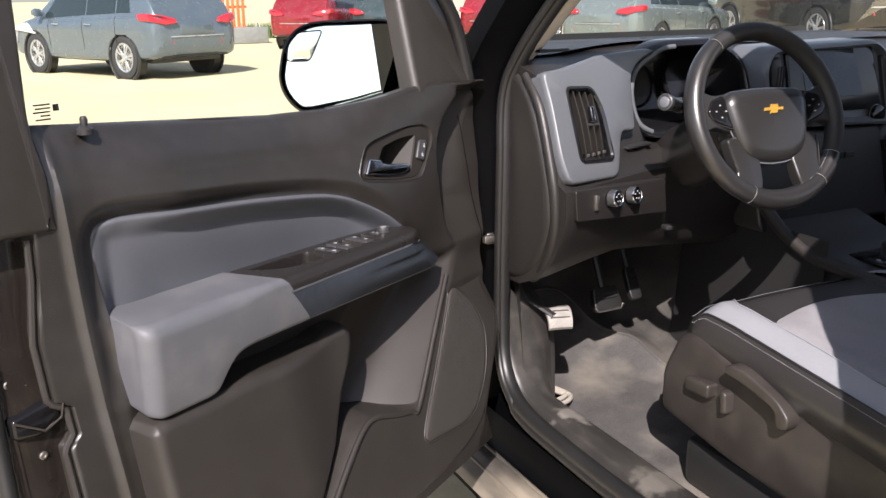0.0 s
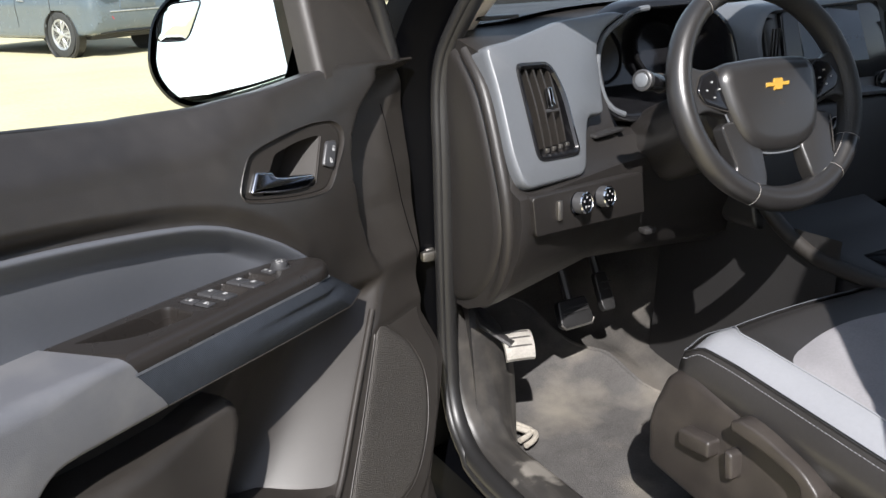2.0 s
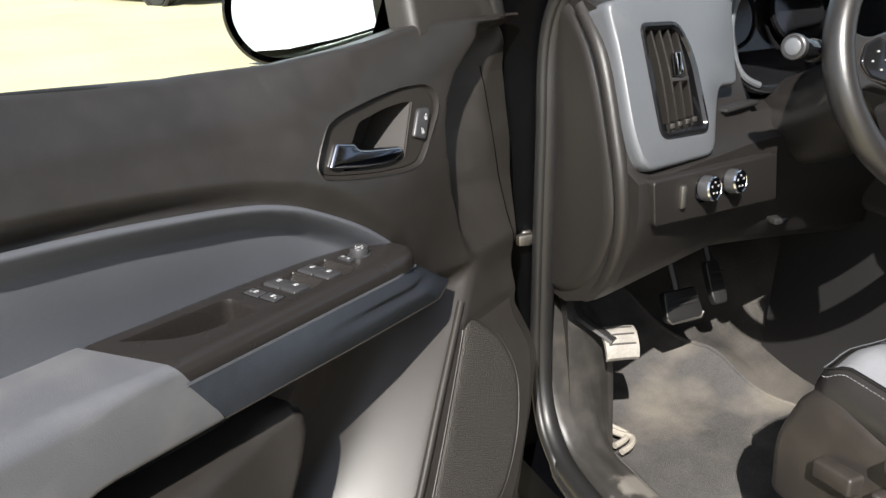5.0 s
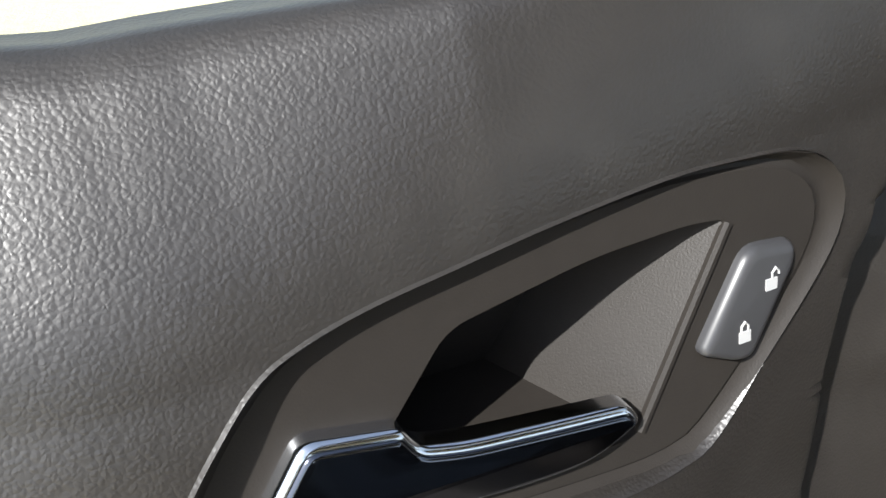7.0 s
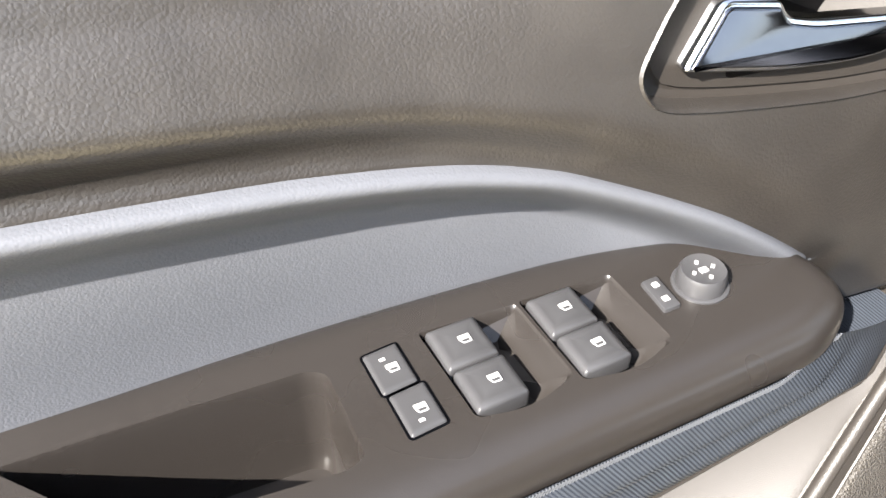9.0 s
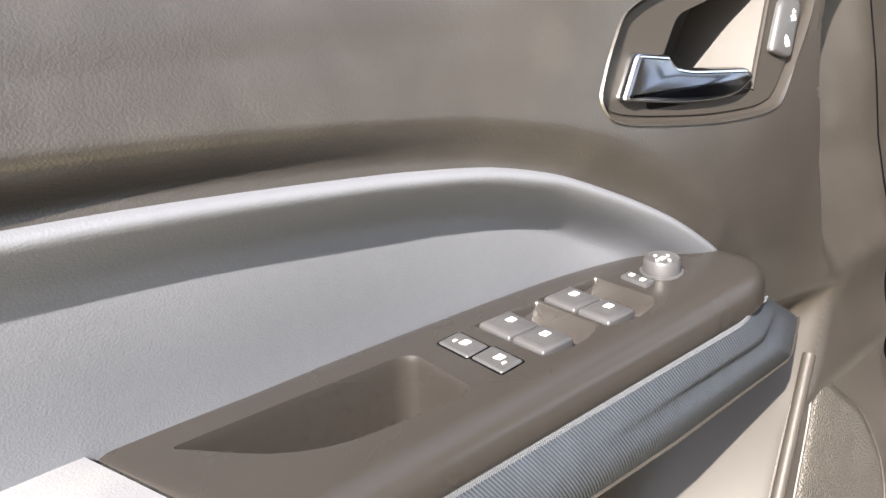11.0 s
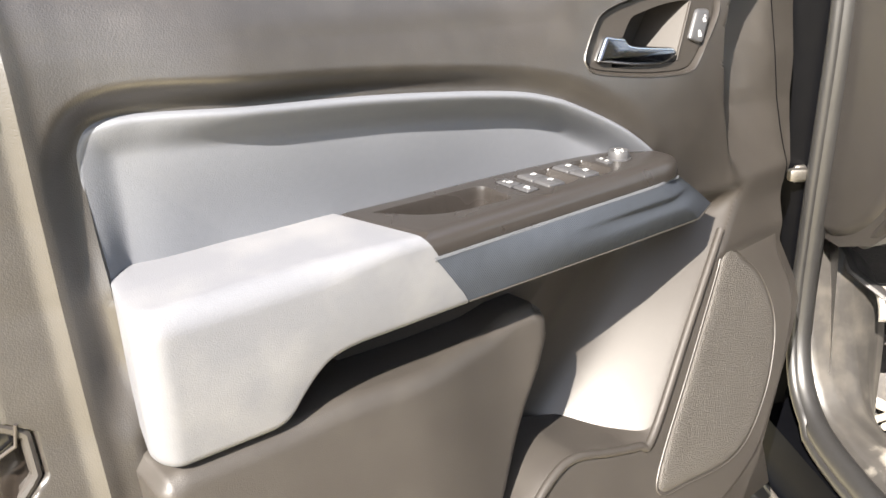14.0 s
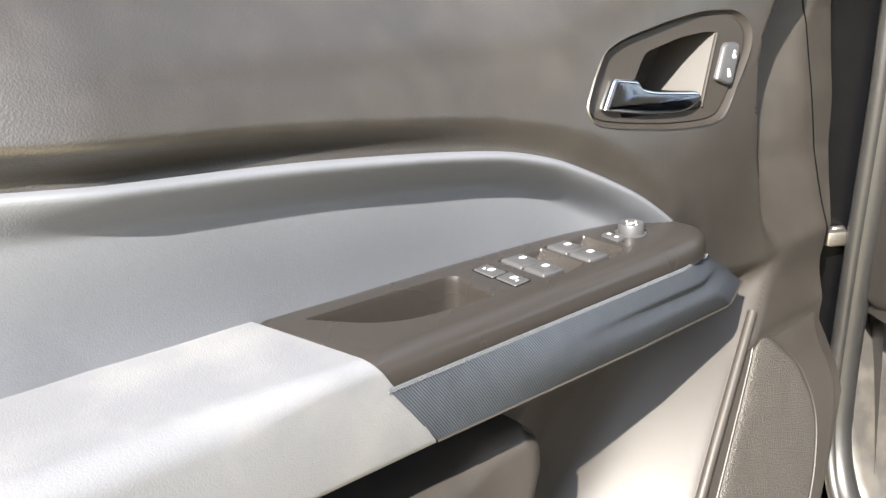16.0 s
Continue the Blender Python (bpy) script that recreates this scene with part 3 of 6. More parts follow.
loft(bm, [[D(u, bez_n(u, z), z) for u, z in CAV], [D(u, cav_floor(u, z), z) for u, z in CAV]], caps=(False, True))
bmesh.ops.bisect_plane(bm, geom=bm.verts[:] + bm.edges[:] + bm.faces[:], plane_co=D(-0.25, -0.056, 1.15), plane_no=(0, 1, 0), clear_outer=True)
bmesh.ops.holes_fill(bm, edges=[e for e in bm.edges if e.is_boundary and all(abs(v.co.y - 0.056) < 1e-4 for v in e.verts)], sides=0)
part("finger_recess", bm, M_HANDLEBEZEL, bezel, "deep finger recess behind the handle", sharp=20)

bm = bmesh.new()
tube(bm, [D(u, bez_n(u, z) - 0.0004, z) for u, z in ((-0.1778, 1.1795), (-0.194, 1.152), (-0.2095, 1.1255))], 0.0017, 8)
part("recess_edge", bm, M_HANDLEBEZEL, bezel, "rounded front edge of the finger recess")

LEVER = rounded([(-0.3228, 1.1388), (-0.3065, 1.1602), (-0.2822, 1.1556), (-0.2783, 1.1493), (-0.266, 1.1460), (-0.242, 1.1428), (-0.2165, 1.1395), (-0.2120, 1.1335), (-0.2285, 1.1265), (-0.2505, 1.1270), (-0.282, 1.1308)], [0.003, 0.004, 0.002, 0.003, 0.006, 0.01, 0.004, 0.005, 0.01, 0.01, 0.01], 5)
bm = bmesh.new()
prism(bm, LEVER, -0.001, 0.0055, 0.0022, lambda u, z, n: D(u, bez_n(u, z) + n, z), 5)
lever = part("door_handle", bm, M_CHROME, door, "polished chrome inside door handle")
bm = bmesh.new()
prism(bm, inset(LEVER, 0.0018), 0.0, 0.0064, 0.0012, lambda u, z, n: D(u, bez_n(u, z) + n, z), 2)
part("lever_face", bm, M_DARKCHROME, lever, "dark glossy handle face")

# lock rocker with its two padlock marks
LOCK = rounded([(-0.1905, 1.1445), (-0.1728, 1.1722), (-0.1552, 1.1705), (-0.1548, 1.1645), (-0.1706, 1.1388), (-0.1762, 1.1385)], [0.003, 0.005, 0.003, 0.003, 0.003, 0.003], 4)
bm = bmesh.new()
prism(bm, LOCK, -0.012, 0.0042, 0.003, lambda u, z, n: D(u, bez_n(u, z) + n, z), 4)
lock = part("lock_switch", bm, M_BUTTON, bezel, "black rocker switch with white padlock marks")


def padlock(bm, u, z, opened, s=0.0042):
    box(bm, D(u, -0.0162, z - s * 0.35), (s, 0.0004, s * 0.8))
    shift = s * 0.35 if opened else 0
    pts = [(u - s * 0.3 + shift, -0.0162, z), (u - s * 0.3 + shift, -0.0162, z + s * 0.45), (u + shift, -0.0162, z + s * 0.75), (u + s * 0.3 + shift, -0.0162, z + s * 0.45), (u + s * 0.3 + shift, -0.0162, z + (s * 0.25 if opened else 0))]
    tube(bm, [D(*p) for p in pts], 0.00035, 6)


for u, z, opened in ((-0.1655, 1.1622, True), (-0.1752, 1.1487, False)):
    bm = bmesh.new()
    padlock(bm, u, z, opened)
    for v in bm.verts:
        v.co.y += -0.0162 - bez_n(v.co.x, v.co.z) - 0.0045
    part("lock_mark", bm, M_WHITE, lock, "white padlock mark")

# ---- slate pad: a scooped cushion over the armrest ----
PAD_COLS = [*np.linspace(-0.7955, -0.76, 22), *np.linspace(-0.755, -0.232, 118)]


def pad_place(u, t):
    top = pad_top(u)
    z = top + (1.028 - top) * t
    d = max(0.0, -pad_gap(u, max(z, 1.034)))
    side, over = max(u + 0.797, 0.0), max(top - z, 0.0)
    zz = (top * side + z * over) / (side + over + 1e-6) if over > 0 else top
    crest = base_n(u, max(zz, 1.04)) - groove_depth(u) + 0.005 - 0.0045 * step(-0.76, -0.795, u)
    back = min(float(smooth([-0.80, -0.77, -0.74, -0.68, -0.56, -0.40, -0.33, -0.28, -0.23], [-0.057, -0.053, -0.0465, -0.0405, -0.039, -0.037, -0.031, -0.018, -0.010], u)), crest)
    bead = 0.0065 * (1 - math.sqrt(max(0.0, 1 - max(0.0, 1 - d / 0.005) ** 2)))
    n = crest - bead - (crest - back) * step(0.001, 0.031, d) - 0.007 * step(0.03, 0.11, d)
    return D(u, n, z)


bm = bmesh.new()
vs = [[bm.verts.new(pad_place(u, (j / 44) ** 1.3)) for j in range(45)] for u in PAD_COLS]
for a, b in zip(vs, vs[1:]):
    for j in range(44):
        bm.faces.new((a[j], b[j], b[j + 1], a[j + 1]))
part("pad_insert", bm, M_PAD, door, "slate grey scooped vinyl pad")

# ---- light grey armrest block ----
def arm_section(u):
    """Cross-section of the armrest at u: a flat top, a soft front edge, an undercut foot that rises towards the front."""
    e = min(1.0, max(0.0, (u + 0.803) / 0.020))
    bend = 1 - math.sqrt(max(0.0, 1 - (1 - e) ** 2))
    top = 1.0470 - 0.003 * bend - 0.004 * step(-0.62, -0.50, u)
    low = float(np.interp(u, [-0.803, -0.715, -0.705, -0.698, -0.690, -0.680, -0.670, -0.661, -0.650, -0.636, -0.49], [0.930, 0.929, 0.931, 0.937, 0.947, 0.9575, 0.9655, 0.970, 0.9725, 0.9735, 0.973])) + 0.012 * bend
    front = 0.0480 - 0.020 * bend
    r, rb = 0.019 - 0.0085 * step(-0.67, -0.59, u), 0.008
    pts = [(-0.06, top), (-0.02, top), (front - r - 0.004, top)]
    pts += [(front - r + r * math.sin(w), top - r + r * math.cos(w)) for w in [math.pi / 2 * k / 10 for k in range(11)]]
    pts += [(front + 0.0005, (top + low) / 2)]
    pts += [(front - rb + rb * math.cos(w), low + rb - rb * math.sin(w)) for w in [math.pi / 2 * k / 5 for k in range(6)]]
    return [D(u + 0.20 * max(0.0, 0.03 - n) * step(-0.70, -0.79, u), n, z) for n, z in pts + [(-0.02, low), (-0.06, low)]]


bm = bmesh.new()
loft(bm, [arm_section(u) for u in [-0.803 + 0.020 * (1 - math.cos(math.pi / 2 * k / 10)) for k in range(11)] + list(np.linspace(-0.778, -0.49, 70))])
# the seam to the switch panel and the cloth cuts the block off
cut = [Vector(D(-0.601, -0.056, 1.045)), Vector(D(-0.573, 0.0475, 1.045)), Vector(D(-0.531, 0.045, 0.975))]
away = (cut[1] - cut[0]).cross(cut[2] - cut[0])
away = away if away.x > 0 else -away
bmesh.ops.bisect_plane(bm, geom=bm.verts[:] + bm.edges[:] + bm.faces[:], plane_co=cut[1], plane_no=away, clear_outer=True)
part("armrest", bm, M_ARM, door, "light grey padded armrest block")

# ---- switch bezel on the armrest ----
BEZEL = rounded([(-0.602, -0.056), (-0.487, -0.052), (-0.396, -0.046), (-0.332, -0.040), (-0.272, -0.024), (-0.246, 0.004), (-0.246, 0.034), (-0.272, 0.047), (-0.33, 0.0475), (-0.42, 0.0475), (-0.576, 0.0475)], [0, 0.05, 0.05, 0.03, 0.03, 0.02, 0.016, 0.02, 0, 0, 0.004], 6)
BOX = rounded([(-0.572, -0.031), (-0.515, -0.0278), (-0.463, -0.0240), (-0.4565, -0.0195), (-0.4575, 0.0195), (-0.465, 0.0225), (-0.535, 0.0140)], [0.004, 0.01, 0.004, 0.004, 0.004, 0.006, 0.03], 5)
WELLS = [rounded([(u - 0.0020, n - 0.0225), (u + 0.0395, n - 0.0195), (u + 0.0410, n + 0.0215), (u + 0.020, n + 0.0275), (u - 0.0005, n + 0.0228)], [0.002, 0.003, 0.004, 0.012, 0.003], 5) for u, n in ((-0.4165, 0.0), (-0.3735, 0.0025))]
BEZ_Z = 1.0445
bm = bmesh.new()
outer, hole, *wells = filled(bm, inset(BEZEL, 0.016), [BOX, *WELLS], lambda u, n: D(u, n, BEZ_Z))
prev = outer
for d, dz in ((0.0125, -0.0003), (0.009, -0.0011), (0.006, -0.0024), (0.0035, -0.0044), (0.0016, -0.0072), (0.0005, -0.0105), (0.0, -0.0145), (0.0, -0.019), (0.006, -0.022)):
    ring = [bm.verts.new(D(u, n, BEZ_Z + dz)) for u, n in inset(BEZEL, d)]
    skin(bm, prev, ring)
    prev = ring
prev = hole
for s, dz in ((0.99, -0.0012), (0.975, -0.004), (0.955, -0.054), (0.92, -0.058)):
    ring = [bm.verts.new(D(-0.505 + (u + 0.505) * s, -0.008 + (n + 0.008) * s, BEZ_Z + dz)) for u, n in BOX]
    skin(bm, prev, ring)
    prev = ring
for well, line in zip(wells, WELLS):          # sunk round the keys, then a finger slope that climbs to the surface
    u0, u1 = min(p[0] for p in line), max(p[0] for p in line)
    cu, cn = (u0 + u1) / 2, sum(p[1] for p in line) / len(line)
    prev_ring = well
    for d, f in ((0.0005, 0.1), (0.0010, 0.5), (0.0014, 1.0), (0.006, 1.0), (0.010, 1.0)):
        ring = [bm.verts.new(D(u, n, BEZ_Z - 0.0003 - 0.0125 * f * min(1.0, max(0.0, (u1 - 0.0005 - u) / 0.0125)))) for u, n in inset(line, d)]
        skin(bm, prev_ring, ring)
        prev_ring = ring
    bmesh.ops.triangle_fill(bm, use_beauty=True, edges=[bm.edges.get((prev_ring[i - 1], prev_ring[i])) for i in range(len(prev_ring))])
bm.faces.new(prev)
sw = part("switch_bezel", bm, M_BEZEL, door, "dark plastic window switch panel with a grab pocket", sharp=30)


def window_switch(u0, u1, n0, n1, name, scoop):
    """A key: a window rocker is cushion-shaped and arches over its length, a lock key is flat."""
    prof = rounded([(u0, n0), (u1, n0 - 0.001), (u1, n1 - 0.001), (u0, n1)], 0.0014, 3)

    def top(u, n):
        s = 2 * (u - u0) / (u1 - u0) - 1
        a = 2 * (n - n0) / (n1 - n0) - 1
        return 0.0030 - 0.0026 * abs(s + 0.1) ** 2.2 - 0.0004 * a * a if scoop else 0.0011
    if not scoop:
        bm = bmesh.new()
        prism(bm, rounded([(u0 - 0.0009, n0 - 0.0009), (u1 + 0.0009, n0 - 0.0019), (u1 + 0.0009, n1 - 0.0001), (u0 - 0.0009, n1 + 0.0009)], 0.002, 3), BEZ_Z - 0.003, BEZ_Z + 0.00015, 0.00005, D, 1)
        part("switch_gap", bm, M_JAMB, sw, "black gap round a key")
    bm = bmesh.new()
    rings = [[D(u, n, BEZ_Z - (0.008 if scoop else 0.002)) for u, n in prof]]
    for d, drop in ((0.0, 0.0014), (0.0003, 0.0005), (0.0010, 0.0)):
        rings.append([D(u, n, BEZ_Z + top(u, n) - drop) for u, n in inset(prof, d)])
    inner = inset(prof, 0.0010)
    cu, cn = (u0 + u1) / 2, (n0 + n1) / 2
    for f, dip in ((0.80, 0.0), (0.72, 0.00035), (0.5, 0.0006), (0.25, 0.0007), (0.1, 0.0007)):
        rings.append([D(cu + (u - cu) * f, cn + (n - cn) * f, BEZ_Z + top(cu + (u - cu) * f, cn + (n - cn) * f) - dip * scoop) for u, n in inner])
    loft(bm, rings, caps=(False, True))
    return part(name, bm, M_BUTTON, sw, "black rocker window switch" if scoop else "flat black lock key", sharp=50)


def window_icon(bm, u, n, z):
    """A small door outline: a solid lower half with a window frame above it."""
    box(bm, D(u, n - 0.0009, z), (0.0046, 0.0020, 0.0004))
    for a, b in (((-0.0021, 0.0), (-0.0012, 0.0022)), ((-0.0012, 0.0022), (0.0021, 0.0022)), ((0.0021, 0.0022), (0.0021, 0.0))):
        tube(bm, [D(u + a[0], n + a[1] - 0.0004, z), D(u + b[0], n + b[1] - 0.0004, z)], 0.0003, 5)


for (u0, u1, n0, n1) in ((-0.4165, -0.3945, -0.0208, 0.0004), (-0.4157, -0.3937, 0.0014, 0.0215), (-0.3735, -0.3515, -0.0180, 0.0028), (-0.3725, -0.3505, 0.0038, 0.0238)):
    key = window_switch(u0, u1, n0, n1, "window_switch", True)
    bm = bmesh.new()
    window_icon(bm, (u0 + u1) / 2 + 0.001, (n0 + n1) / 2, BEZ_Z + 0.0024)
    part("switch_mark", bm, M_WHITE, key, "white window mark")
for k, (u0, u1, n0, n1) in enumerate(((-0.4425, -0.4280, -0.0207, -0.0002), (-0.4412, -0.4265, 0.0008, 0.0208))):
    key = window_switch(u0, u1, n0, n1, "lockout_switch", False)
    bm = bmesh.new()
    window_icon(bm, (u0 + u1) / 2 + 0.001, (n0 + n1) / 2, BEZ_Z + 0.0013)
    box(bm, D((u0 + u1) / 2 - 0.001, (n0 + n1) / 2 + (0.005 if k else -0.005), BEZ_Z + 0.0013), (0.0022, 0.0012, 0.0004))
    part("switch_mark", bm, M_WHITE, key, "white lock mark")
bm = bmesh.new()
lathe(bm, [(0.0118, -0.002), (0.0118, 0.0008), (0.0110, 0.0012), (0.0102, 0.0012), (0.0099, 0.0070), (0.0090, 0.0086), (0.0068, 0.0080), (0.001, 0.0076)], Matrix.Translation(D(-0.3045, 0.0045, BEZ_Z)), 32)
knob = part("mirror_knob", bm, M_BUTTON, sw, "round mirror adjusting knob")
bm = bmesh.new()
for a in range(4):
    c = math.pi / 2 * a
    box(bm, D(-0.3045 + 0.0046 * math.cos(c), 0.0045 + 0.0046 * math.sin(c), BEZ_Z + 0.0081), (0.0015, 0.0015, 0.0008), m=Matrix.Rotation(math.pi / 4, 4, "Z"))
box(bm, D(-0.3045, 0.0045, BEZ_Z + 0.0079), (0.0034, 0.0026, 0.0008))
part("knob_mark", bm, M_WHITE, knob, "white arrow marks")
bm = bmesh.new()
prism(bm, rounded([(-0.3265, -0.006), (-0.3185, -0.006), (-0.3195, 0.0115), (-0.3275, 0.0115)], 0.001, 2), BEZ_Z - 0.002, BEZ_Z + 0.002, 0.0008, D, 2)
slide = part("mirror_slide", bm, M_BUTTON, sw, "small black slide switch")
bm = bmesh.new()
box(bm, D(-0.3235, 0.0065, BEZ_Z + 0.0022), (0.0026, 0.0026, 0.0006))
box(bm, D(-0.3225, -0.0015, BEZ_Z + 0.0022), (0.0026, 0.0026, 0.0006))
part("slide_mark", bm, M_WHITE, slide, "white mirror marks")

# ---- navy woven strip below the switches ----
CT = lambda s: (-0.566 + s * (0.566 - 0.2535), 0.0488 - 0.010 * step(0.85, 1.0, s), 1.0262 - 0.003 * step(0.85, 1.0, s))
CB = lambda s: (-0.530 + s * (0.530 - 0.152), float(np.interp(s, [0, 0.5, 0.85, 1], [0.0455, 0.044, 0.034, 0.008])), 0.9765 + float(np.interp(s, [0, 0.5, 1], [0, -0.004, -0.014])))


def strip(s, t):
    a, b = CT(s), CB(s)
    tt = min(t / 0.8, 1)
    u, n, z = (a[i] + (b[i] - a[i]) * tt for i in range(3))
    n += (0.002 + 0.005 * step(0.05, 0.4, s) * step(1.0, 0.8, s)) * math.sin(math.pi * tt) - 0.0030 * step(0.30, 0.36, tt) * step(0.62, 0.42, tt) * step(0.35, 0.7, s) * step(1.0, 0.85, s)
    if t > 0.8:
        w = (t - 0.8) / 0.2
        n -= 0.07 * w
        z -= 0.004 * math.sin(w * math.pi / 2)
    return D(u, n, z)


bm = bmesh.new()
grid(bm, strip, 80, 30)
part("cloth_strip", bm, M_CLOTH, door, "navy blue woven fabric strip", sharp=60)
bm = bmesh.new()
for k in range(230):                     # a ribbed edge: short slanted strands
    p, q = CT(k / 230), CT(min(1, (k + 1.1) / 230))
    tube(bm, [D(p[0], p[1] + 0.0004, p[2] - 0.0022), D(q[0], q[1] + 0.0004, q[2] + 0.0008)], 0.00048, 5)
part("strip_piping", bm, M_CORD, door, "ribbed pale grey fabric edge")
bm = bmesh.new()
tube(bm, [D(u, n + 0.0008, z) for u, n, z in (CB(s / 30) for s in range(31))], 0.0009, 6)
part("strip_edge", bm, M_TRIM, door, "thin grey edge trim")

# ---- map pocket ----
def pocket_right(z):
    return float(np.interp(z, [0.64, 0.70, 0.735, 0.774, 0.838, 0.87, 0.895, 0.912, 0.924], [-0.63, -0.588, -0.548, -0.497, -0.452, -0.427, -0.413, -0.411, -0.424]))


def pocket_top(u):
    return float(np.interp(u, [-0.806, -0.798, -0.785, -0.71, -0.66, -0.608, -0.551, -0.488, -0.455, -0.44], [0.914, 0.924, 0.928, 0.926, 0.929, 0.926, 0.923, 0.922, 0.928, 0.928]))


def pocket_place(s, t):
    """The pocket's face, rolled back along its rear, top and front edges."""
    ss = s - 0.14 * math.sin(2 * math.pi * s) / (2 * math.pi) * 5
    tt = 1 - (1 - t) ** 1.8
    z = 0.64 + (0.924 - 0.64) * tt
    u = -0.806 + (pocket_right(z) + 0.806) * ss
    z += (pocket_top(u) - 0.924) * step(0.5, 1.0, tt)
    roll = 0.014
    gap = min((u + 0.806), (pocket_right(z) - u) * 0.78, (pocket_top(u) - z))
    q = max(0, 1 - max(gap, 0) / roll)
    n = 0.047 - roll * (1 - math.sqrt(max(0, 1 - q * q)))
    n += -0.22 * (z - 0.93) - step(-0.60, -0.45, u) * 0.028
    return u, n, z


bm = bmesh.new()
vs = grid(bm, lambda s, t: D(*pocket_place(s, t)), 60, 48)
edge_loop = [c[0] for c in vs[:1]] + vs[0][1:] + [c[-1] for c in vs[1:]] + vs[-1][-2::-1]
for da in ((0, 0.02, -0.001), (0, 0.05, -0.002)):
    back = [bm.verts.new(v.co + Vector(da)) for v in edge_loop]
    for i in range(len(back) - 1):
        bm.faces.new((edge_loop[i], edge_loop[i + 1], back[i + 1], back[i]))
    edge_loop = back
part("map_pocket", bm, M_TRIM, door, "dark moulded map pocket", sharp=60)

# ---- lower panel with the speaker ----
LOWER = [(-0.128, 0.927), (-0.306, 0.757), (-0.335, 0.757), (-0.375, 0.769), (-0.425, 0.785), (-0.455, 0.782), (-0.492, 0.762), (-0.56, 0.715), (-0.64, 0.655), (-0.645, 0.632), (-0.30, 0.632), (-0.19, 0.642), (-0.12, 0.665), (-0.045, 0.735), (-0.005, 0.79), (0.004, 0.825), (-0.02, 0.875), (0.0, 0.93), (-0.06, 0.945)]
LOWER = rounded(LOWER, [0.012, 0.012, 0.01, 0.02, 0.03, 0.02, 0.03, 0.03, 0.02, 0, 0.03, 0.03, 0.03, 0.03, 0.02, 0.02, 0.02, 0.02, 0.02], 5)
bm = bmesh.new()
rings = []
for dn, d in ((-0.09, 0.0), (-0.02, 0.0), (-0.006, 0.0005), (-0.002, 0.002), (-0.0003, 0.0045), (0.0, 0.008)):
    rings.append([D(u, plate_n(u, z) + dn, z) for u, z in inset(LOWER, d)])
loft(bm, rings, caps=(False, True))
lower = part("lower_panel", bm, M_TRIM, door, "dark moulded lower door panel", sharp=50)
SPEAKER = spline([(-0.122, 0.902), (-0.095, 0.880), (-0.070, 0.854), (-0.055, 0.813), (-0.062, 0.777), (-0.091, 0.733), (-0.14, 0.695), (-0.19, 0.683), (-0.268, 0.692), (-0.308, 0.699), (-0.302, 0.722), (-0.225, 0.800), (-0.15, 0.878), (-0.136, 0.895)], 5, closed=True)
bm = bmesh.new()
rings = [[D(u, plate_n(u, z) + dn, z) for u, z in inset(SPEAKER, d)] for dn, d in ((-0.004, -0.0015), (0.0012, 0.0), (0.0024, 0.002), (0.003, 0.006), (0.0035, 0.014))]
loft(bm, rings, caps=(False, True))
part("speaker_grille", bm, M_GRILLE, lower, "fine mesh speaker grille", sharp=50)
bm = bmesh.new()
lip = [RIB_A, RIB_A.lerp(RIB_B, 0.5), RIB_B, Vector((-0.330, 0.7565)), Vector((-0.372, 0.768)), Vector((-0.42, 0.783)), Vector((-0.452, 0.780)), Vector((-0.49, 0.760)), Vector((-0.555, 0.716))]
tube(bm, [D(u - 0.001, plate_n(u, z) - 0.0005, z) for u, z in spline([tuple(q) for q in lip], 6)], 0.0046, 10)
part("panel_lip", bm, M_TRIM, lower, "smooth rounded lip")
bm = bmesh.new()
tube(bm, [D(u, plate_n(u, z) + 0.0005, z) for u, z in inset(SPEAKER, -0.004)] + [D(SPEAKER[0][0], plate_n(*SPEAKER[0]) + 0.0005, SPEAKER[0][1])], 0.0011, 6)
part("grille_surround", bm, M_TRIM, lower, "thin raised surround")

# ---- outer shell, latch, window frame ----
bm = bmesh.new()
SHELL = rounded([(-0.955, 0.56), (-0.955, 1.14), (-0.91, 1.175), (0.03, 1.17), (0.06, 0.95), (0.06, 0.72), (-0.02, 0.56)], 0.04, 5)
prism(bm, SHELL, -0.100, -0.140, 0.015, lambda u, z, n: D(u, n, z), 4)
shell = part("door_shell", bm, M_PAINT, door, "dark navy painted outer door shell")
bm = bmesh.new()
RETURN = rounded([(-0.945, 0.56), (-0.945, 0.70), (-0.945, 0.86), (-0.940, 0.95), (-0.932, 1.04), (-0.925, 1.12), (-0.918, 1.20), (-0.860, 1.20), (-0.860, 1.04), (-0.860, 0.95), (-0.860, 0.86), (-0.860, 0.70), (-0.860, 0.56)], [0.02, 0, 0, 0, 0, 0, 0.02, 0.004, 0, 0, 0, 0, 0.02], 4)
RET_N = lambda z: ridge_n(z) - 0.032
prism(bm, RETURN, -0.05, 0.0, 0.012, lambda u, z, n: D(u, n + RET_N(z), z), 4)
edge = part("shell_return", bm, M_SHELL, shell, "dusty dark metal inner door edge")
bm = bmesh.new()
tube(bm, [D(float(np.interp(z, [0.56, 0.86, 1.2], [-0.95, -0.95, -0.923])), RET_N(z), z) for z in np.linspace(0.58, 1.18, 14)], 0.010, 10)
part("door_weatherstrip", bm, M_RUBBER, shell, "grey rubber weatherstrip")
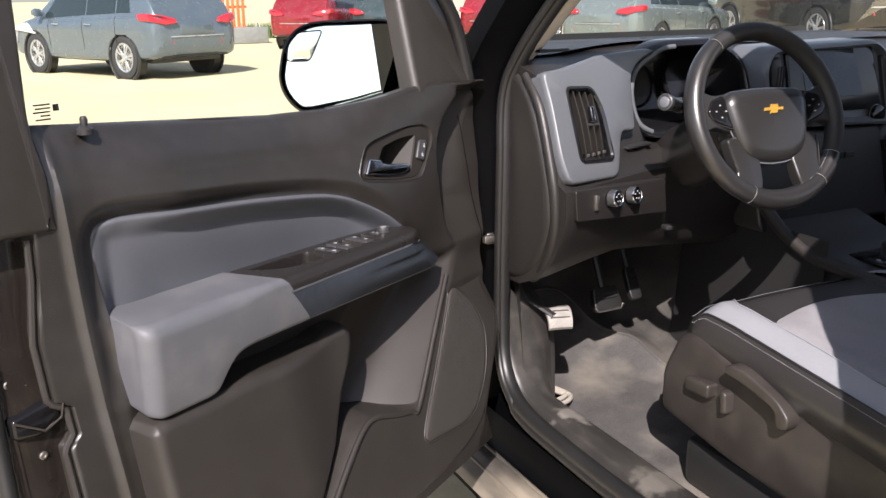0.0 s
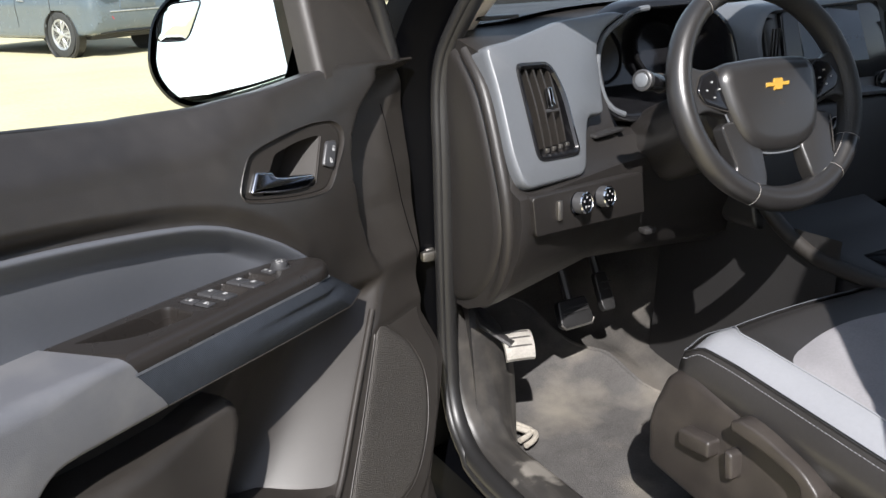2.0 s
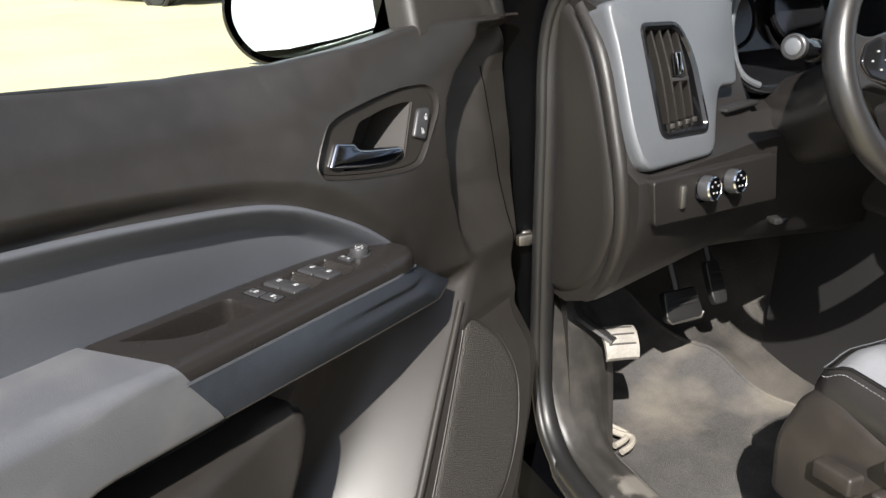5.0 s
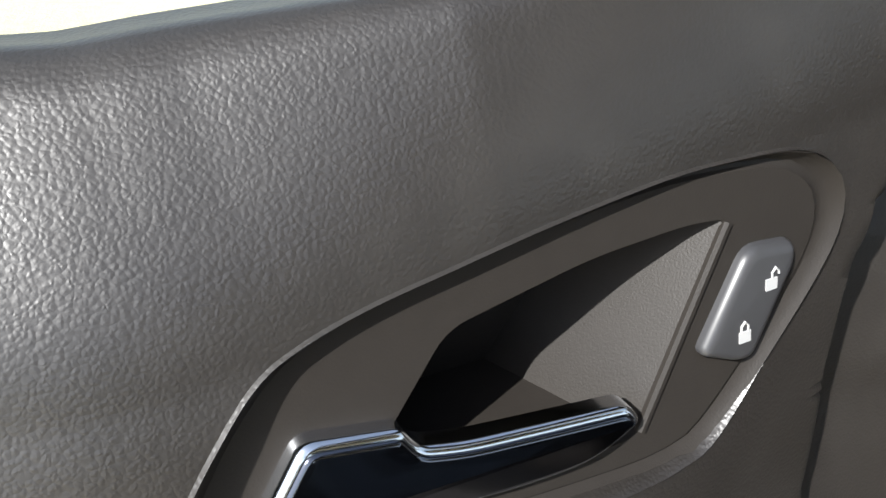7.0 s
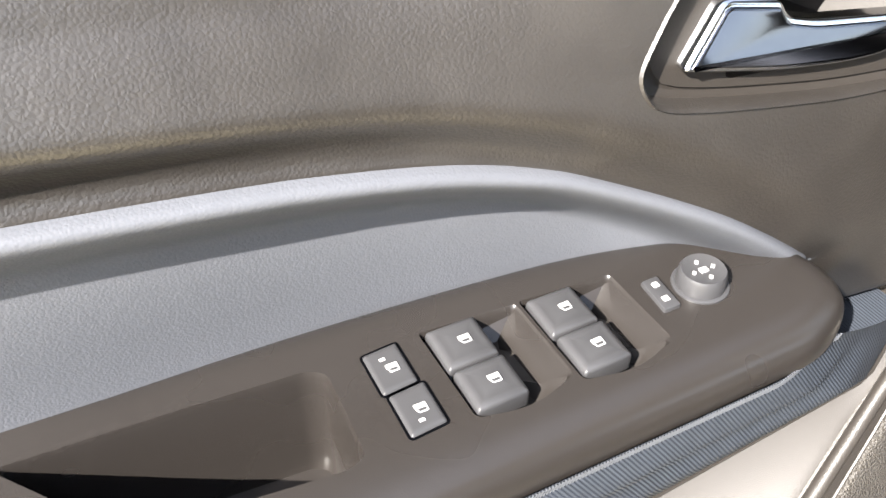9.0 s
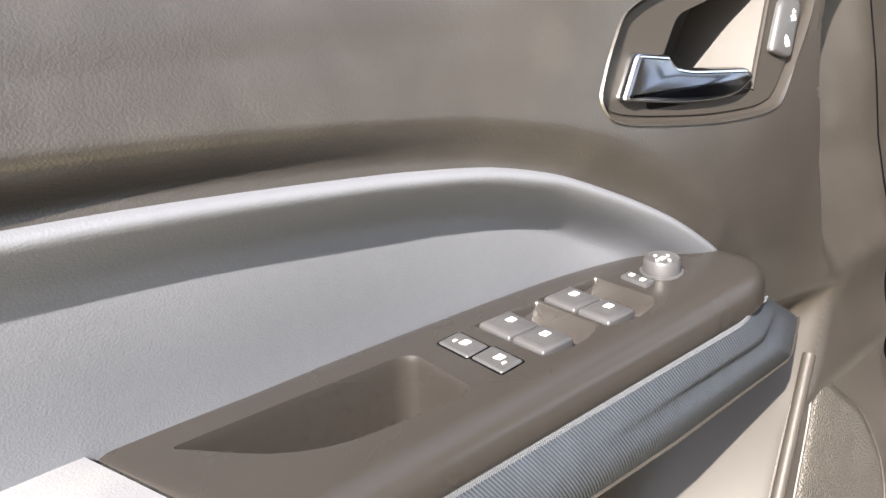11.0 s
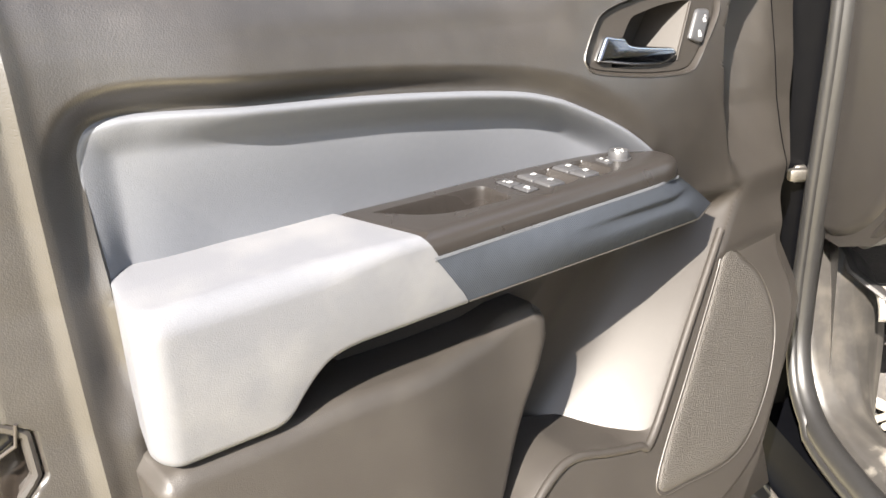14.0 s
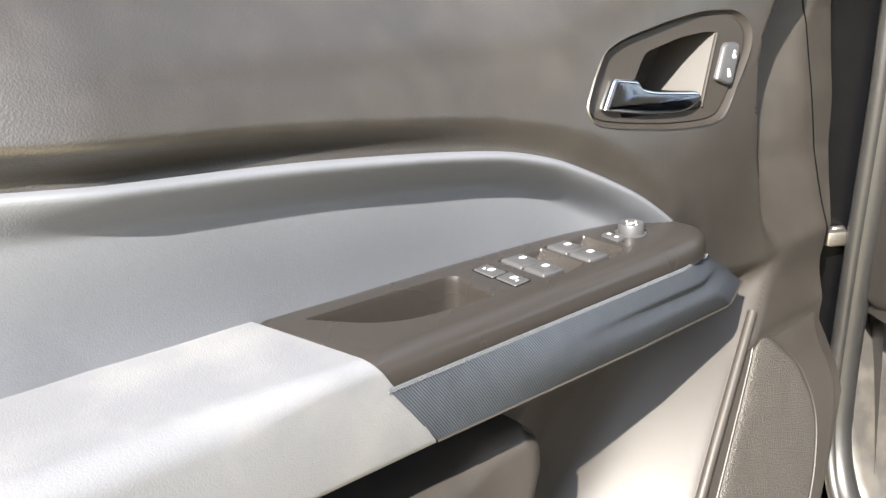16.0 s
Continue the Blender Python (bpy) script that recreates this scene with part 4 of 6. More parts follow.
for u, z in ((-0.9173, 1.002), (-0.9008, 0.993), (-0.8990, 0.9135)):
    bm = bmesh.new()
    lathe(bm, [(0.0050, 0), (0.0050, 0.0012), (0.004, 0.0020), (0.0025, 0.0020), (0.0021, 0.0010), (0.0008, 0.0010)], Matrix.Translation(D(u, RET_N(z), z)) @ Matrix.Rotation(math.pi / 2, 4, "X"), 16)
    part("screw", bm, M_STEEL, edge, "dull steel latch screw")
bm = bmesh.new()
prism(bm, rounded([(-0.93, 0.945), (-0.93, 0.968), (-0.874, 0.975), (-0.872, 0.952), (-0.90, 0.938)], 0.005, 4), -0.06, -0.026, 0.004, lambda u, z, n: D(u, n, z), 3)
latch = part("door_latch", bm, M_GLOSSBLACK, door, "glossy black latch mouth in the door edge")
bm = bmesh.new()
tube(bm, [D(*p) for p in ((-0.929, -0.025, 0.966), (-0.915, -0.024, 0.957), (-0.895, -0.024, 0.944), (-0.875, -0.022, 0.953), (-0.872, -0.020, 0.970))], 0.0014, 8)
part("latch_rim", bm, M_SHIELD, latch, "worn dull rim")
bm = bmesh.new()
tube(bm, [D(edge_u(z) - 0.001, panel_n(edge_u(z) + 0.008, z) - 0.006, z) for z in np.linspace(0.64, 1.155, 90)], 0.0042, 8)
part("panel_edge_bead", bm, M_TRIM, door, "smooth rounded rear edge of the panel")
# lock pin on the belt
bm = bmesh.new()
lathe(bm, [(0.0095, -0.006), (0.0095, 0.000), (0.007, 0.002), (0.0042, 0.004), (0.0046, 0.011), (0.0032, 0.0145), (0.001, 0.015)], Matrix.Translation(D(-0.775, -0.060, 1.2645)), 18)
part("lock_pin", bm, M_DARK, door, "small black lock pin")
# window: pane, belt strip, rear frame, front sail trim, top frame
bm = bmesh.new()
grid(bm, lambda s, t: D(-0.90 + s * 0.76, -0.088 - 0.05 * t, 1.20 + t * 0.50), 1, 6)
pane = part("window_pane", bm, M_GLASS, door, "clear door window glass")
pane.visible_shadow = False
bm = bmesh.new()
tube(bm, [D(u, -0.086, belt(u) - 0.004 - 0.012 * step(-0.55, -0.35, u)) for u in np.linspace(-0.89, -0.12, 40)], 0.004, 8)
part("belt_strip", bm, M_RUBBER, door, "black window wiper strip")
bm = bmesh.new()
REAR = rounded([(-0.958, 1.166), (-0.836, 1.160), (-0.840, 1.235), (-0.846, 1.275), (-0.826, 1.41), (-0.80, 1.73), (-0.89, 1.73), (-0.94, 1.45)], [0.01, 0.004, 0.02, 0.03, 0.03, 0.02, 0.02, 0.05], 4)
prism(bm, REAR, -0.13, -0.038, 0.008, lambda u, z, n: D(u, n - 0.22 * max(0, z - 1.22), z), 4)
part("rear_frame", bm, M_TRIM, door, "dark rear window frame trim")
for name, pts, w, mat in (("top_frame", ((-0.845, -0.13, 1.715), (-0.55, -0.135, 1.74), (-0.30, -0.13, 1.69), (-0.16, -0.115, 1.56)), 0.022, M_TRIM),
                          ("front_frame", ((-0.17, -0.12, 1.58), (-0.08, -0.08, 1.47), (-0.005, -0.055, 1.37), (0.028, -0.042, 1.25)), 0.013, M_RUBBER)):
    bm = bmesh.new()
    tube(bm, [D(*p) for p in spline(pts, 5)], w, 12, flat=1.0)
    part(name, bm, mat, door, "dark window frame trim")
bm = bmesh.new()
SAIL = rounded([(-0.146, 1.24), (0.046, 1.24), (0.038, 1.30), (0.004, 1.40), (-0.07, 1.52), (-0.112, 1.52), (-0.125, 1.40)], [0.0, 0.01, 0.03, 0.03, 0.02, 0.01, 0.0], 5)
prism(bm, SAIL, -0.07, -0.034, 0.014, lambda u, z, n: D(u, n - 0.35 * max(0, z - 1.26), z), 4)
part("sail_trim", bm, M_TRIM, door, "dark triangular mirror corner trim")
# glass etching: bars only, with a small dark square
bm = bmesh.new()
for k, (a, b) in enumerate(((-0.814, -0.793), (-0.812, -0.793), (-0.815, -0.794), (-0.806, -0.794), (-0.813, -0.794))):
    box(bm, D((a + b) / 2, -0.0935, 1.293 - 0.0042 * k), (b - a, 0.0003, 0.0017))
box(bm, D(-0.786, -0.0935, 1.2885), (0.0075, 0.0003, 0.0075))
part("glass_etching", bm, M_DARK, pane, "small dark maker's bars printed on the glass")
# side mirror on the outside of the door
mirror = part("mirror_housing", (lambda b: (loft(b, [[(x * w, y, z * h) for x, z in rounded([(-0.120, -0.030), (-0.106, 0.040), (-0.080, 0.072), (-0.045, 0.082), (0.085, 0.084), (0.118, 0.06), (0.115, -0.05), (0.05, -0.088), (-0.085, -0.082)], [0.03, 0.03, 0.03, 0.03, 0.02, 0.03, 0.04, 0.03, 0.045], 6)] for y, w, h in ((0.0, 0.97, 0.96), (0.004, 1.0, 1.0), (0.04, 0.99, 1.0), (0.08, 0.9, 0.9), (0.115, 0.65, 0.62), (0.125, 0.3, 0.3))], caps=(False, True)), b)[1])(bmesh.new()), M_GLOSSBLACK, door, "gloss black door mirror housing")
MIRROR_AT = Matrix.Translation((0.648, 1.612, 1.279)) @ Matrix.Scale(1.05, 4) @ Matrix.Rotation(radians(-17), 4, "Z") @ Matrix.Rotation(radians(-6), 4, "X")
mirror.matrix_local = DOOR.inverted() @ MIRROR_AT
bm = bmesh.new()
GL = rounded([(-0.108, -0.028), (-0.094, 0.037), (-0.070, 0.064), (-0.042, 0.072), (0.098, 0.075), (0.096, 0.030), (0.058, -0.079), (-0.078, -0.072)], [0.03, 0.03, 0.03, 0.03, 0.012, 0.03, 0.02, 0.04], 6)
bm.faces.new([bm.verts.new((x, 0.004, z)) for x, z in GL])
part("mirror_glass", bm, M_MIRROR, mirror, "mirror glass that shows the bright sky")
bm = bmesh.new()
SPOT = rounded([(-0.100, 0.012), (-0.097, 0.040), (-0.078, 0.062), (-0.034, 0.066), (-0.055, 0.020), (-0.062, 0.012)], 0.008, 4)
rings = [[(x, 0.0032 - 0.0, z) for x, z in SPOT], [(-0.07 + (x + 0.07) * 0.5, 0.0005, 0.04 + (z - 0.04) * 0.5) for x, z in SPOT], [(-0.07 + (x + 0.07) * 0.1, -0.0002, 0.04 + (z - 0.04) * 0.1) for x, z in SPOT]]
loft(bm, rings, caps=(False, True))
part("spotter_mirror", bm, M_MIRROR, mirror, "small convex blind spot mirror")
bm = bmesh.new()
tube(bm, [(x, 0.003, z) for x, z in SPOT] + [(SPOT[0][0], 0.003, SPOT[0][1])], 0.0013, 6)
part("spotter_rim", bm, M_GLOSSBLACK, mirror, "black dividing line")
bm = bmesh.new()
loft(bm, [[D(u, n, z) for u, z in rounded([(-0.10 - g, 1.150), (-0.04, 1.145), (-0.04, 1.185), (-0.10 - g, 1.190)], 0.015, 4)] for n, g in ((-0.12, 0), (-0.17, 0.0), (-0.22, -0.005), (-0.26, -0.01))])
part("mirror_arm", bm, M_GLOSSBLACK, door, "black mirror arm")


# ---- the truck's cab: x to its right, y forward ----
truck = thing("pickup_truck", "dark navy crew cab truck body around the open door", "truck")
XI, XR = 0.93, 2.42                # left door opening, right inner wall


# hinge post: painted, between the door and the rubber seal
bm = bmesh.new()
POST = [(0.858, 1.60), (0.862, 1.535), (0.885, 1.515), (0.925, 1.50), (0.94, 1.515), (0.955, 1.60)]
rings = []
for z, dx, dy in ((0.50, 0, 0.0), (0.62, 0, 0.0), (0.75, 0, 0.0), (0.95, 0, 0), (1.15, 0, 0), (1.25, 0.003, -0.0), (1.32, 0.012, -0.05), (1.40, 0.028, -0.115), (1.50, 0.05, -0.22), (1.60, 0.08, -0.34), (1.70, 0.12, -0.48)):
    rings.append([(x + dx, y + dy, z) for x, y in POST])
loft(bm, rings)
# pillar wears the blackened copy of the navy paint, its dark reflection coloured in
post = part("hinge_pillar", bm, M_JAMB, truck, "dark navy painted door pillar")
bm = bmesh.new()
FENDER = [(1.58, 0.62), (1.58, 1.12), (1.75, 1.12), (2.3, 1.06), (3.1, 0.97), (3.35, 0.88), (3.4, 0.55), (3.0, 0.5), (2.85, 0.8), (2.55, 0.92), (2.2, 0.8), (2.05, 0.5), (1.62, 0.5)]
prism(bm, FENDER, 0.98, 0.83, 0.03, lambda y, z, x: (x, y, z), 3)
part("front_fender", bm, M_PAINT, truck, "dark navy front fender")
bm = bmesh.new()
grid(bm, lambda s, t: (0.9 + s * 1.6, 1.75 + t * 1.6, 1.11 + 0.03 * math.sin(math.pi * s) - 0.17 * t), 10, 6)
part("hood", bm, M_PAINT, truck, "dark navy hood")
for x, sd in ((0.98, -1), (2.38, 1)):
    for y in (2.55, -1.8):
        wheel_parts(truck, x, y, 0.38, sd)
# plain closing panels of the body on its far side
for name, poly, lo, hi, lab in (("front_fender", FENDER, 2.34, 2.49, "dark navy front fender"),):
    bm = bmesh.new()
    prism(bm, poly, lo, hi, 0.03, lambda y, z, x: (x, y, z), 3)
    part(name, bm, M_PAINT, truck, lab)
for name, c, size, lab in (("bed_side", (2.415, -1.73, 0.98), (0.13, 2.4, 0.64), "dark navy cargo bed side"), ("bed_floor", (1.67, -1.73, 0.70), (1.36, 2.38, 0.06), "dark cargo bed floor"),
                           ("tailgate", (1.67, -2.92, 0.97), (1.40, 0.07, 0.62), "dark navy tailgate"), ("bumper", (1.67, 3.38, 0.62), (1.62, 0.16, 0.26), "dark front bumper"),
                           ("grille", (1.67, 3.33, 0.79), (1.50, 0.08, 0.28), "dark front grille"), ("far_door", (2.465, 0.35, 0.88), (0.05, 2.4, 0.70), "dark navy far side doors")):
    bm = bmesh.new()
    box(bm, c, size, 0.02, seg=3)
    part(name, bm, M_PAINT, truck, lab)
# door check strap bolt
bm = bmesh.new()
mb = Matrix.Translation((0.905, 1.505, 0.935)) @ Matrix.Rotation(radians(90), 4, "X")
lathe(bm, [(0.013, 0), (0.013, 0.004), (0.009, 0.006), (0.0085, 0.014), (0.004, 0.015), (0.001, 0.014)], mb, 6)
box(bm, (0.897, 1.492, 0.938), (0.026, 0.012, 0.016), 0.003)
part("check_strap_bolt", bm, M_STEEL, truck, "bare steel check strap bolt")
# rubber seal round the opening, one bent bar
SEAL = spline([(0.99, 0.60, 0.615), (0.985, 0.58, 0.606), (0.925, 0.68, 0.604), (0.905, 1.0, 0.604), (0.905, 1.22, 0.604), (0.907, 1.36, 0.612), (0.912, 1.43, 0.64), (0.918, 1.468, 0.69), (0.922, 1.483, 0.76), (0.925, 1.487, 0.90), (0.926, 1.483, 1.08), (0.932, 1.487, 1.22), (0.945, 1.455, 1.30), (0.97, 1.375, 1.40), (1.0, 1.27, 1.50), (1.04, 1.12, 1.60), (1.07, 0.98, 1.655), (1.09, 0.80, 1.68), (1.09, 0.62, 1.68)], 6)
bm = bmesh.new()
tube(bm, SEAL, 0.0165, 14)
part("opening_seal", bm, M_RUBBER, truck, "smooth black rubber door seal")
bm = bmesh.new()
tube(bm, [(x - 0.012, y - 0.004, z - (0.012 if z < 0.62 else 0)) for x, y, z in SEAL], 0.009, 10)
part("seal_lip", bm, M_RUBBER, truck, "black rubber seal lip")
# rocker and step: layered ledges
bm = bmesh.new()
ROCK = [(0.99, 0.50), (0.99, 0.585), (0.925, 0.588), (0.893, 0.575), (0.878, 0.545), (0.870, 0.520), (0.852, 0.505), (0.845, 0.44), (0.87, 0.36), (0.95, 0.34), (0.99, 0.36)]
loft(bm, [[(x, y, z) for x, z in ROCK] for y in np.linspace(-0.5, 1.62, 24)])
# same blackened navy, dark by colour rather than by what it mirrors
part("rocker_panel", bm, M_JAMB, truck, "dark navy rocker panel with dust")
bm = bmesh.new()
LEDGE = rounded([(0.868, 0.505), (0.868, 0.515), (0.84, 0.512), (0.80, 0.488), (0.79, 0.47), (0.86, 0.465)], 0.004, 3)
loft(bm, [[(x, y, z) for x, z in LEDGE] for y in np.linspace(-0.5, 1.50, 16)])
part("rocker_moulding", bm, M_ROCKER, truck, "dusty brown stepped rocker moulding")
for k in range(3):
    bm = bmesh.new()
    tube(bm, [(0.860 - 0.018 * k, y, 0.516 - 0.008 * k) for y in np.linspace(-0.4, 1.49, 10)], 0.004, 8)
    part("moulding_bead", bm, M_ROCKER, truck, "dusty bead along the step")
# sill trim: scuffed plastic inside the seal that sweeps up into the kick panel
bm = bmesh.new()


def sill(s, t):
    y = 0.60 + 0.93 * s
    rise = step(0.78, 1.0, s)
    prof = ((0.917, 0.605), (0.93, 0.622), (0.955, 0.627), (0.985, 0.622), (0.998, 0.606), (1.004, 0.585), (1.006, 0.545))
    k = t * (len(prof) - 1)
    i = min(int(k), len(prof) - 2)
    x, z = (prof[i][j] + (prof[i + 1][j] - prof[i][j]) * (k - i) for j in (0, 1))
    return (x + 0.10 * rise * rise * (t > 0.35) * (t - 0.35), y, z + 0.22 * rise ** 3 * (1 - 0.2 * t))


grid(bm, sill, 50, 24)
part("sill_trim", bm, M_SILL, truck, "scuffed dark sill trim with worn dusty patches", sharp=60)
bm = bmesh.new()


def kick(s, t):
    z = 0.60 + 0.26 * t
    y = 1.425 + s * 0.33 + 0.05 * t * (1 - s)
    x = 0.945 + 0.075 * s + 0.03 * math.sin(math.pi * min(1, s * 1.4)) * (1 - t) + 0.012 * t
    return (x, y, z)


grid(bm, kick, 20, 16)
part("kick_panel", bm, M_DASH, truck, "dark moulded kick panel")
# beige inner pillar trim along the windscreen
bm = bmesh.new()
AP = spline([(0.968, 1.60, 1.235), (0.975, 1.53, 1.29), (0.992, 1.45, 1.36), (1.02, 1.35, 1.46), (1.06, 1.2, 1.57), (1.10, 1.02, 1.66), (1.12, 0.8, 1.70)], 6)
tube(bm, AP, 0.030, 12)
part("pillar_trim", bm, M_BEIGE, truck, "beige windscreen pillar trim")
bm = bmesh.new()
box(bm, (0.962, 1.545, 1.262), (0.034, 0.05, 0.035), 0.01)
part("pillar_foot", bm, M_DASH, truck, "dark clip at the pillar foot")
# rear pillar of the opening, roof, closing walls
bm = bmesh.new()
PB = rounded([(0.865, 0.485), (0.935, 0.50), (1.0, 0.485), (1.01, 0.36), (0.865, 0.36)], 0.02, 4)
loft(bm, [[(x + dx, y, z) for x, y in PB] for z, dx in ((0.5, 0), (0.9, 0), (1.2, 0.005), (1.45, 0.06), (1.7, 0.13))])
part("centre_pillar", bm, M_DARK, truck, "dark centre pillar")
bm = bmesh.new()
grid(bm, lambda s, t: (1.06 + s * 1.24, -0.9 + 1.95 * t, 1.70 + 0.05 * math.sin(math.pi * s)), 8, 6)
grid(bm, lambda s, t: (1.06 + s * 1.24, -0.9 + 1.95 * t, 1.735 + 0.05 * math.sin(math.pi * s)), 8, 6)
part("roof", bm, M_PAINT, truck, "dark navy roof")
bm = bmesh.new()
grid(bm, lambda s, t: (XR - 0.06 * t * t, -0.9 + 2.9 * s, 0.5 + 0.72 * t), 4, 4)
part("far_door_trim", bm, M_DARK, truck, "dark inner side of the far door")
bm = bmesh.new()
grid(bm, lambda s, t: (0.93 + 1.5 * s, -0.9, 0.5 + 0.75 * t), 2, 2)
part("cab_back_wall", bm, M_DARK, truck, "dark rear wall of the cab")
bm = bmesh.new()
SIDE = rounded([(0.36, 0.55), (0.36, 1.24), (-0.45, 1.24), (-0.52, 0.9), (-0.52, 0.55)], 0.03, 4)
prism(bm, SIDE, 0.95, 0.862, 0.02, lambda y, z, x: (x, y, z), 3)
part("rear_door", bm, M_PAINT, truck, "dark navy rear door")
bm = bmesh.new()
BED = rounded([(-0.53, 0.5), (-0.53, 1.30), (-2.9, 1.28), (-2.95, 0.55), (-2.2, 0.5), (-2.15, 0.8), (-1.8, 0.95), (-1.45, 0.8), (-1.4, 0.5)], 0.04, 4)
prism(bm, BED, 1.0, 0.85, 0.03, lambda y, z, x: (x, y, z), 3)
part("bed_side", bm, M_PAINT, truck, "dark navy cargo bed side")
bm = bmesh.new()
grid(bm, lambda s, t: (1.0 + 1.36 * s + (0.05 - 0.1 * s) * t, 2.02 - 0.95 * t, 1.25 + 0.44 * t), 6, 6)
ws = part("windscreen", bm, M_GLASS, truck, "clear windscreen")
ws.visible_shadow = False
# floor pan and carpet
bm = bmesh.new()


def floor_z(x, y):
    z = 0.515 + 0.16 * step(1.56, 2.0, y) + 0.30 * step(1.75, 2.1, y)
    z += 0.22 * step(1.44, 1.62, x) * step(2.1, 1.8, x)
    z += 0.055 * math.exp(-((x - 1.40) / 0.07) ** 2 - ((y - 1.62) / 0.09) ** 2)
    return z


grid(bm, lambda s, t: (0.99 + s * 1.43, -0.9 + 3.1 * t, floor_z(0.99 + s * 1.43, -0.9 + 3.1 * t) + 0.003 * noise.noise((s * 40, t * 60, 0))), 70, 110)
part("cab_carpet", bm, M_CARPET, truck, "dusty grey cab carpet")
bm = bmesh.new()
grid(bm, lambda s, t: (0.99 + 1.43 * s, 2.12, 0.5 + 0.8 * t), 2, 2)
part("firewall", bm, M_DARK, truck, "dark firewall")

# floor mat with a raised rim
mat = thing("floor_mat", "dusty grey carpet floor mat on the cab floor", "floor mat")
MATLINE = spline([(1.045, 1.08), (1.06, 1.40), (1.075, 1.64), (1.12, 1.80), (1.30, 1.82), (1.37, 1.66), (1.40, 1.53), (1.47, 1.42), (1.49, 1.20), (1.46, 1.02), (1.20, 0.98), (1.07, 1.0)], 7, closed=True)
matz = lambda x, y: floor_z(x, y) + 0.006
bm = bmesh.new()
prism_rings = []
for d, h in ((0, 0.0), (0.0, 0.010), (0.003, 0.0125), (0.008, 0.012), (0.02, 0.011)):
    prism_rings.append([(x, y, matz(x, y) + h) for x, y in inset(MATLINE, d)])
for k in range(1, 9):
    f = 1 - k / 9
    prism_rings.append([(1.26 + (x - 1.26) * f, 1.32 + (y - 1.32) * f, matz(1.26 + (x - 1.26) * f, 1.32 + (y - 1.32) * f) + 0.011) for x, y in inset(MATLINE, 0.02)])
loft(bm, prism_rings, caps=(False, True))
part("mat_sheet", bm, M_MAT, mat)
bm = bmesh.new()
ml = inset(MATLINE, 0.002)
tube(bm, [(x, y, matz(x, y) + 0.012) for x, y in ml + ml[:1]], 0.004, 8)
part("mat_binding", bm, M_MAT, mat, "worn pale binding")
for k in (0, 1):     # worn moulded rails at the sill
    bm = bmesh.new()
    tube(bm, spline([(1.030 + 0.016 * k, 1.625, 0.590), (1.050 + 0.014 * k, 1.570, 0.566), (1.085 + 0.010 * k, 1.510, 0.556), (1.100 - 0.002 * k, 1.488 + 0.012 * k, 0.555), (1.085, 1.470 + 0.018 * k, 0.554), (1.062, 1.462 + 0.02 * k, 0.553)], 5), 0.0055, 8)
    part("mat_rail", bm, M_PALERAIL, mat, "pale worn edge rail")

# ---- dashboard ----
dash = thing("dashboard", "dark truck dashboard with silver-grey vent surround", "dashboard")
SHIFT = lambda x: float(np.interp(x, [0.95, 1.0, 1.2, 1.35, 2.4], [0.012, 0.032, 0.107, 0.135, 0.135]))
FACE = lambda x, z: 1.315 + SHIFT(x) + 0.42 * (z - 1.115)          # the outboard face, leaning forward


def dash_ring(x, k=0.0):
    s = SHIFT(x)
    low = float(np.interp(x, [0.95, 1.2, 1.5, 2.4], [0.86, 0.885, 0.86, 0.86]))
    rec = 0.15 * step(1.222, 1.236, x) * step(1.534, 1.52, x)       # hollow behind the instrument cowl
    return [(x, 2.05, 1.27), (x, 1.80, 1.285 + k), (x, 1.60 + s * 0.5, 1.288 + k), (x, 1.47 + s, 1.287 + k), (x, 1.425 + s, 1.275 + k), (x, FACE(x, 1.255) + rec, 1.262), (x, FACE(x, 1.16) + rec, 1.14), (x, FACE(x, 1.10), 1.10), (x, FACE(x, 1.075), 1.075),
            (x, 1.276 + s, 1.066), (x, 1.272 + s, 1.03), (x, 1.280 + s, 0.985), (x, 1.310 + s, 0.93), (x, 1.37 + s * 0.6, low + 0.02), (x, 1.44 + s * 0.4, low - 0.008), (x, 1.62, low - 0.01), (x, 2.05, low + 0.05)]


bm = bmesh.new()
loft(bm, [dash_ring(x, 0.012 * math.sin(math.pi * min(1, max(0, (x - 1.1) / 0.55)))) for x in (0.938, 0.944, 0.96, 1.0, 1.05, 1.1, 1.15, 1.2, 1.222, 1.236, 1.25, 1.3, 1.4, 1.5, 1.52, 1.534, 1.7, 1.9, 2.1, 2.4)])
part("dash_body", bm, M_DASH, dash, "dark vinyl dash body", sharp=50)
bm = bmesh.new()
grid(bm, lambda s, t: (0.96 + 1.44 * s, 1.47 + SHIFT(0.96 + 1.44 * s) + (0.58 - SHIFT(0.96 + 1.44 * s)) * t, 1.292 + 0.014 * math.sin(math.pi * min(1, max(0, (1.44 * s - 0.1) / 0.6))) * (1 - t) - 0.004 * t), 40, 10)
part("dash_top", bm, M_DASHTOP, dash, "matte black dash top")
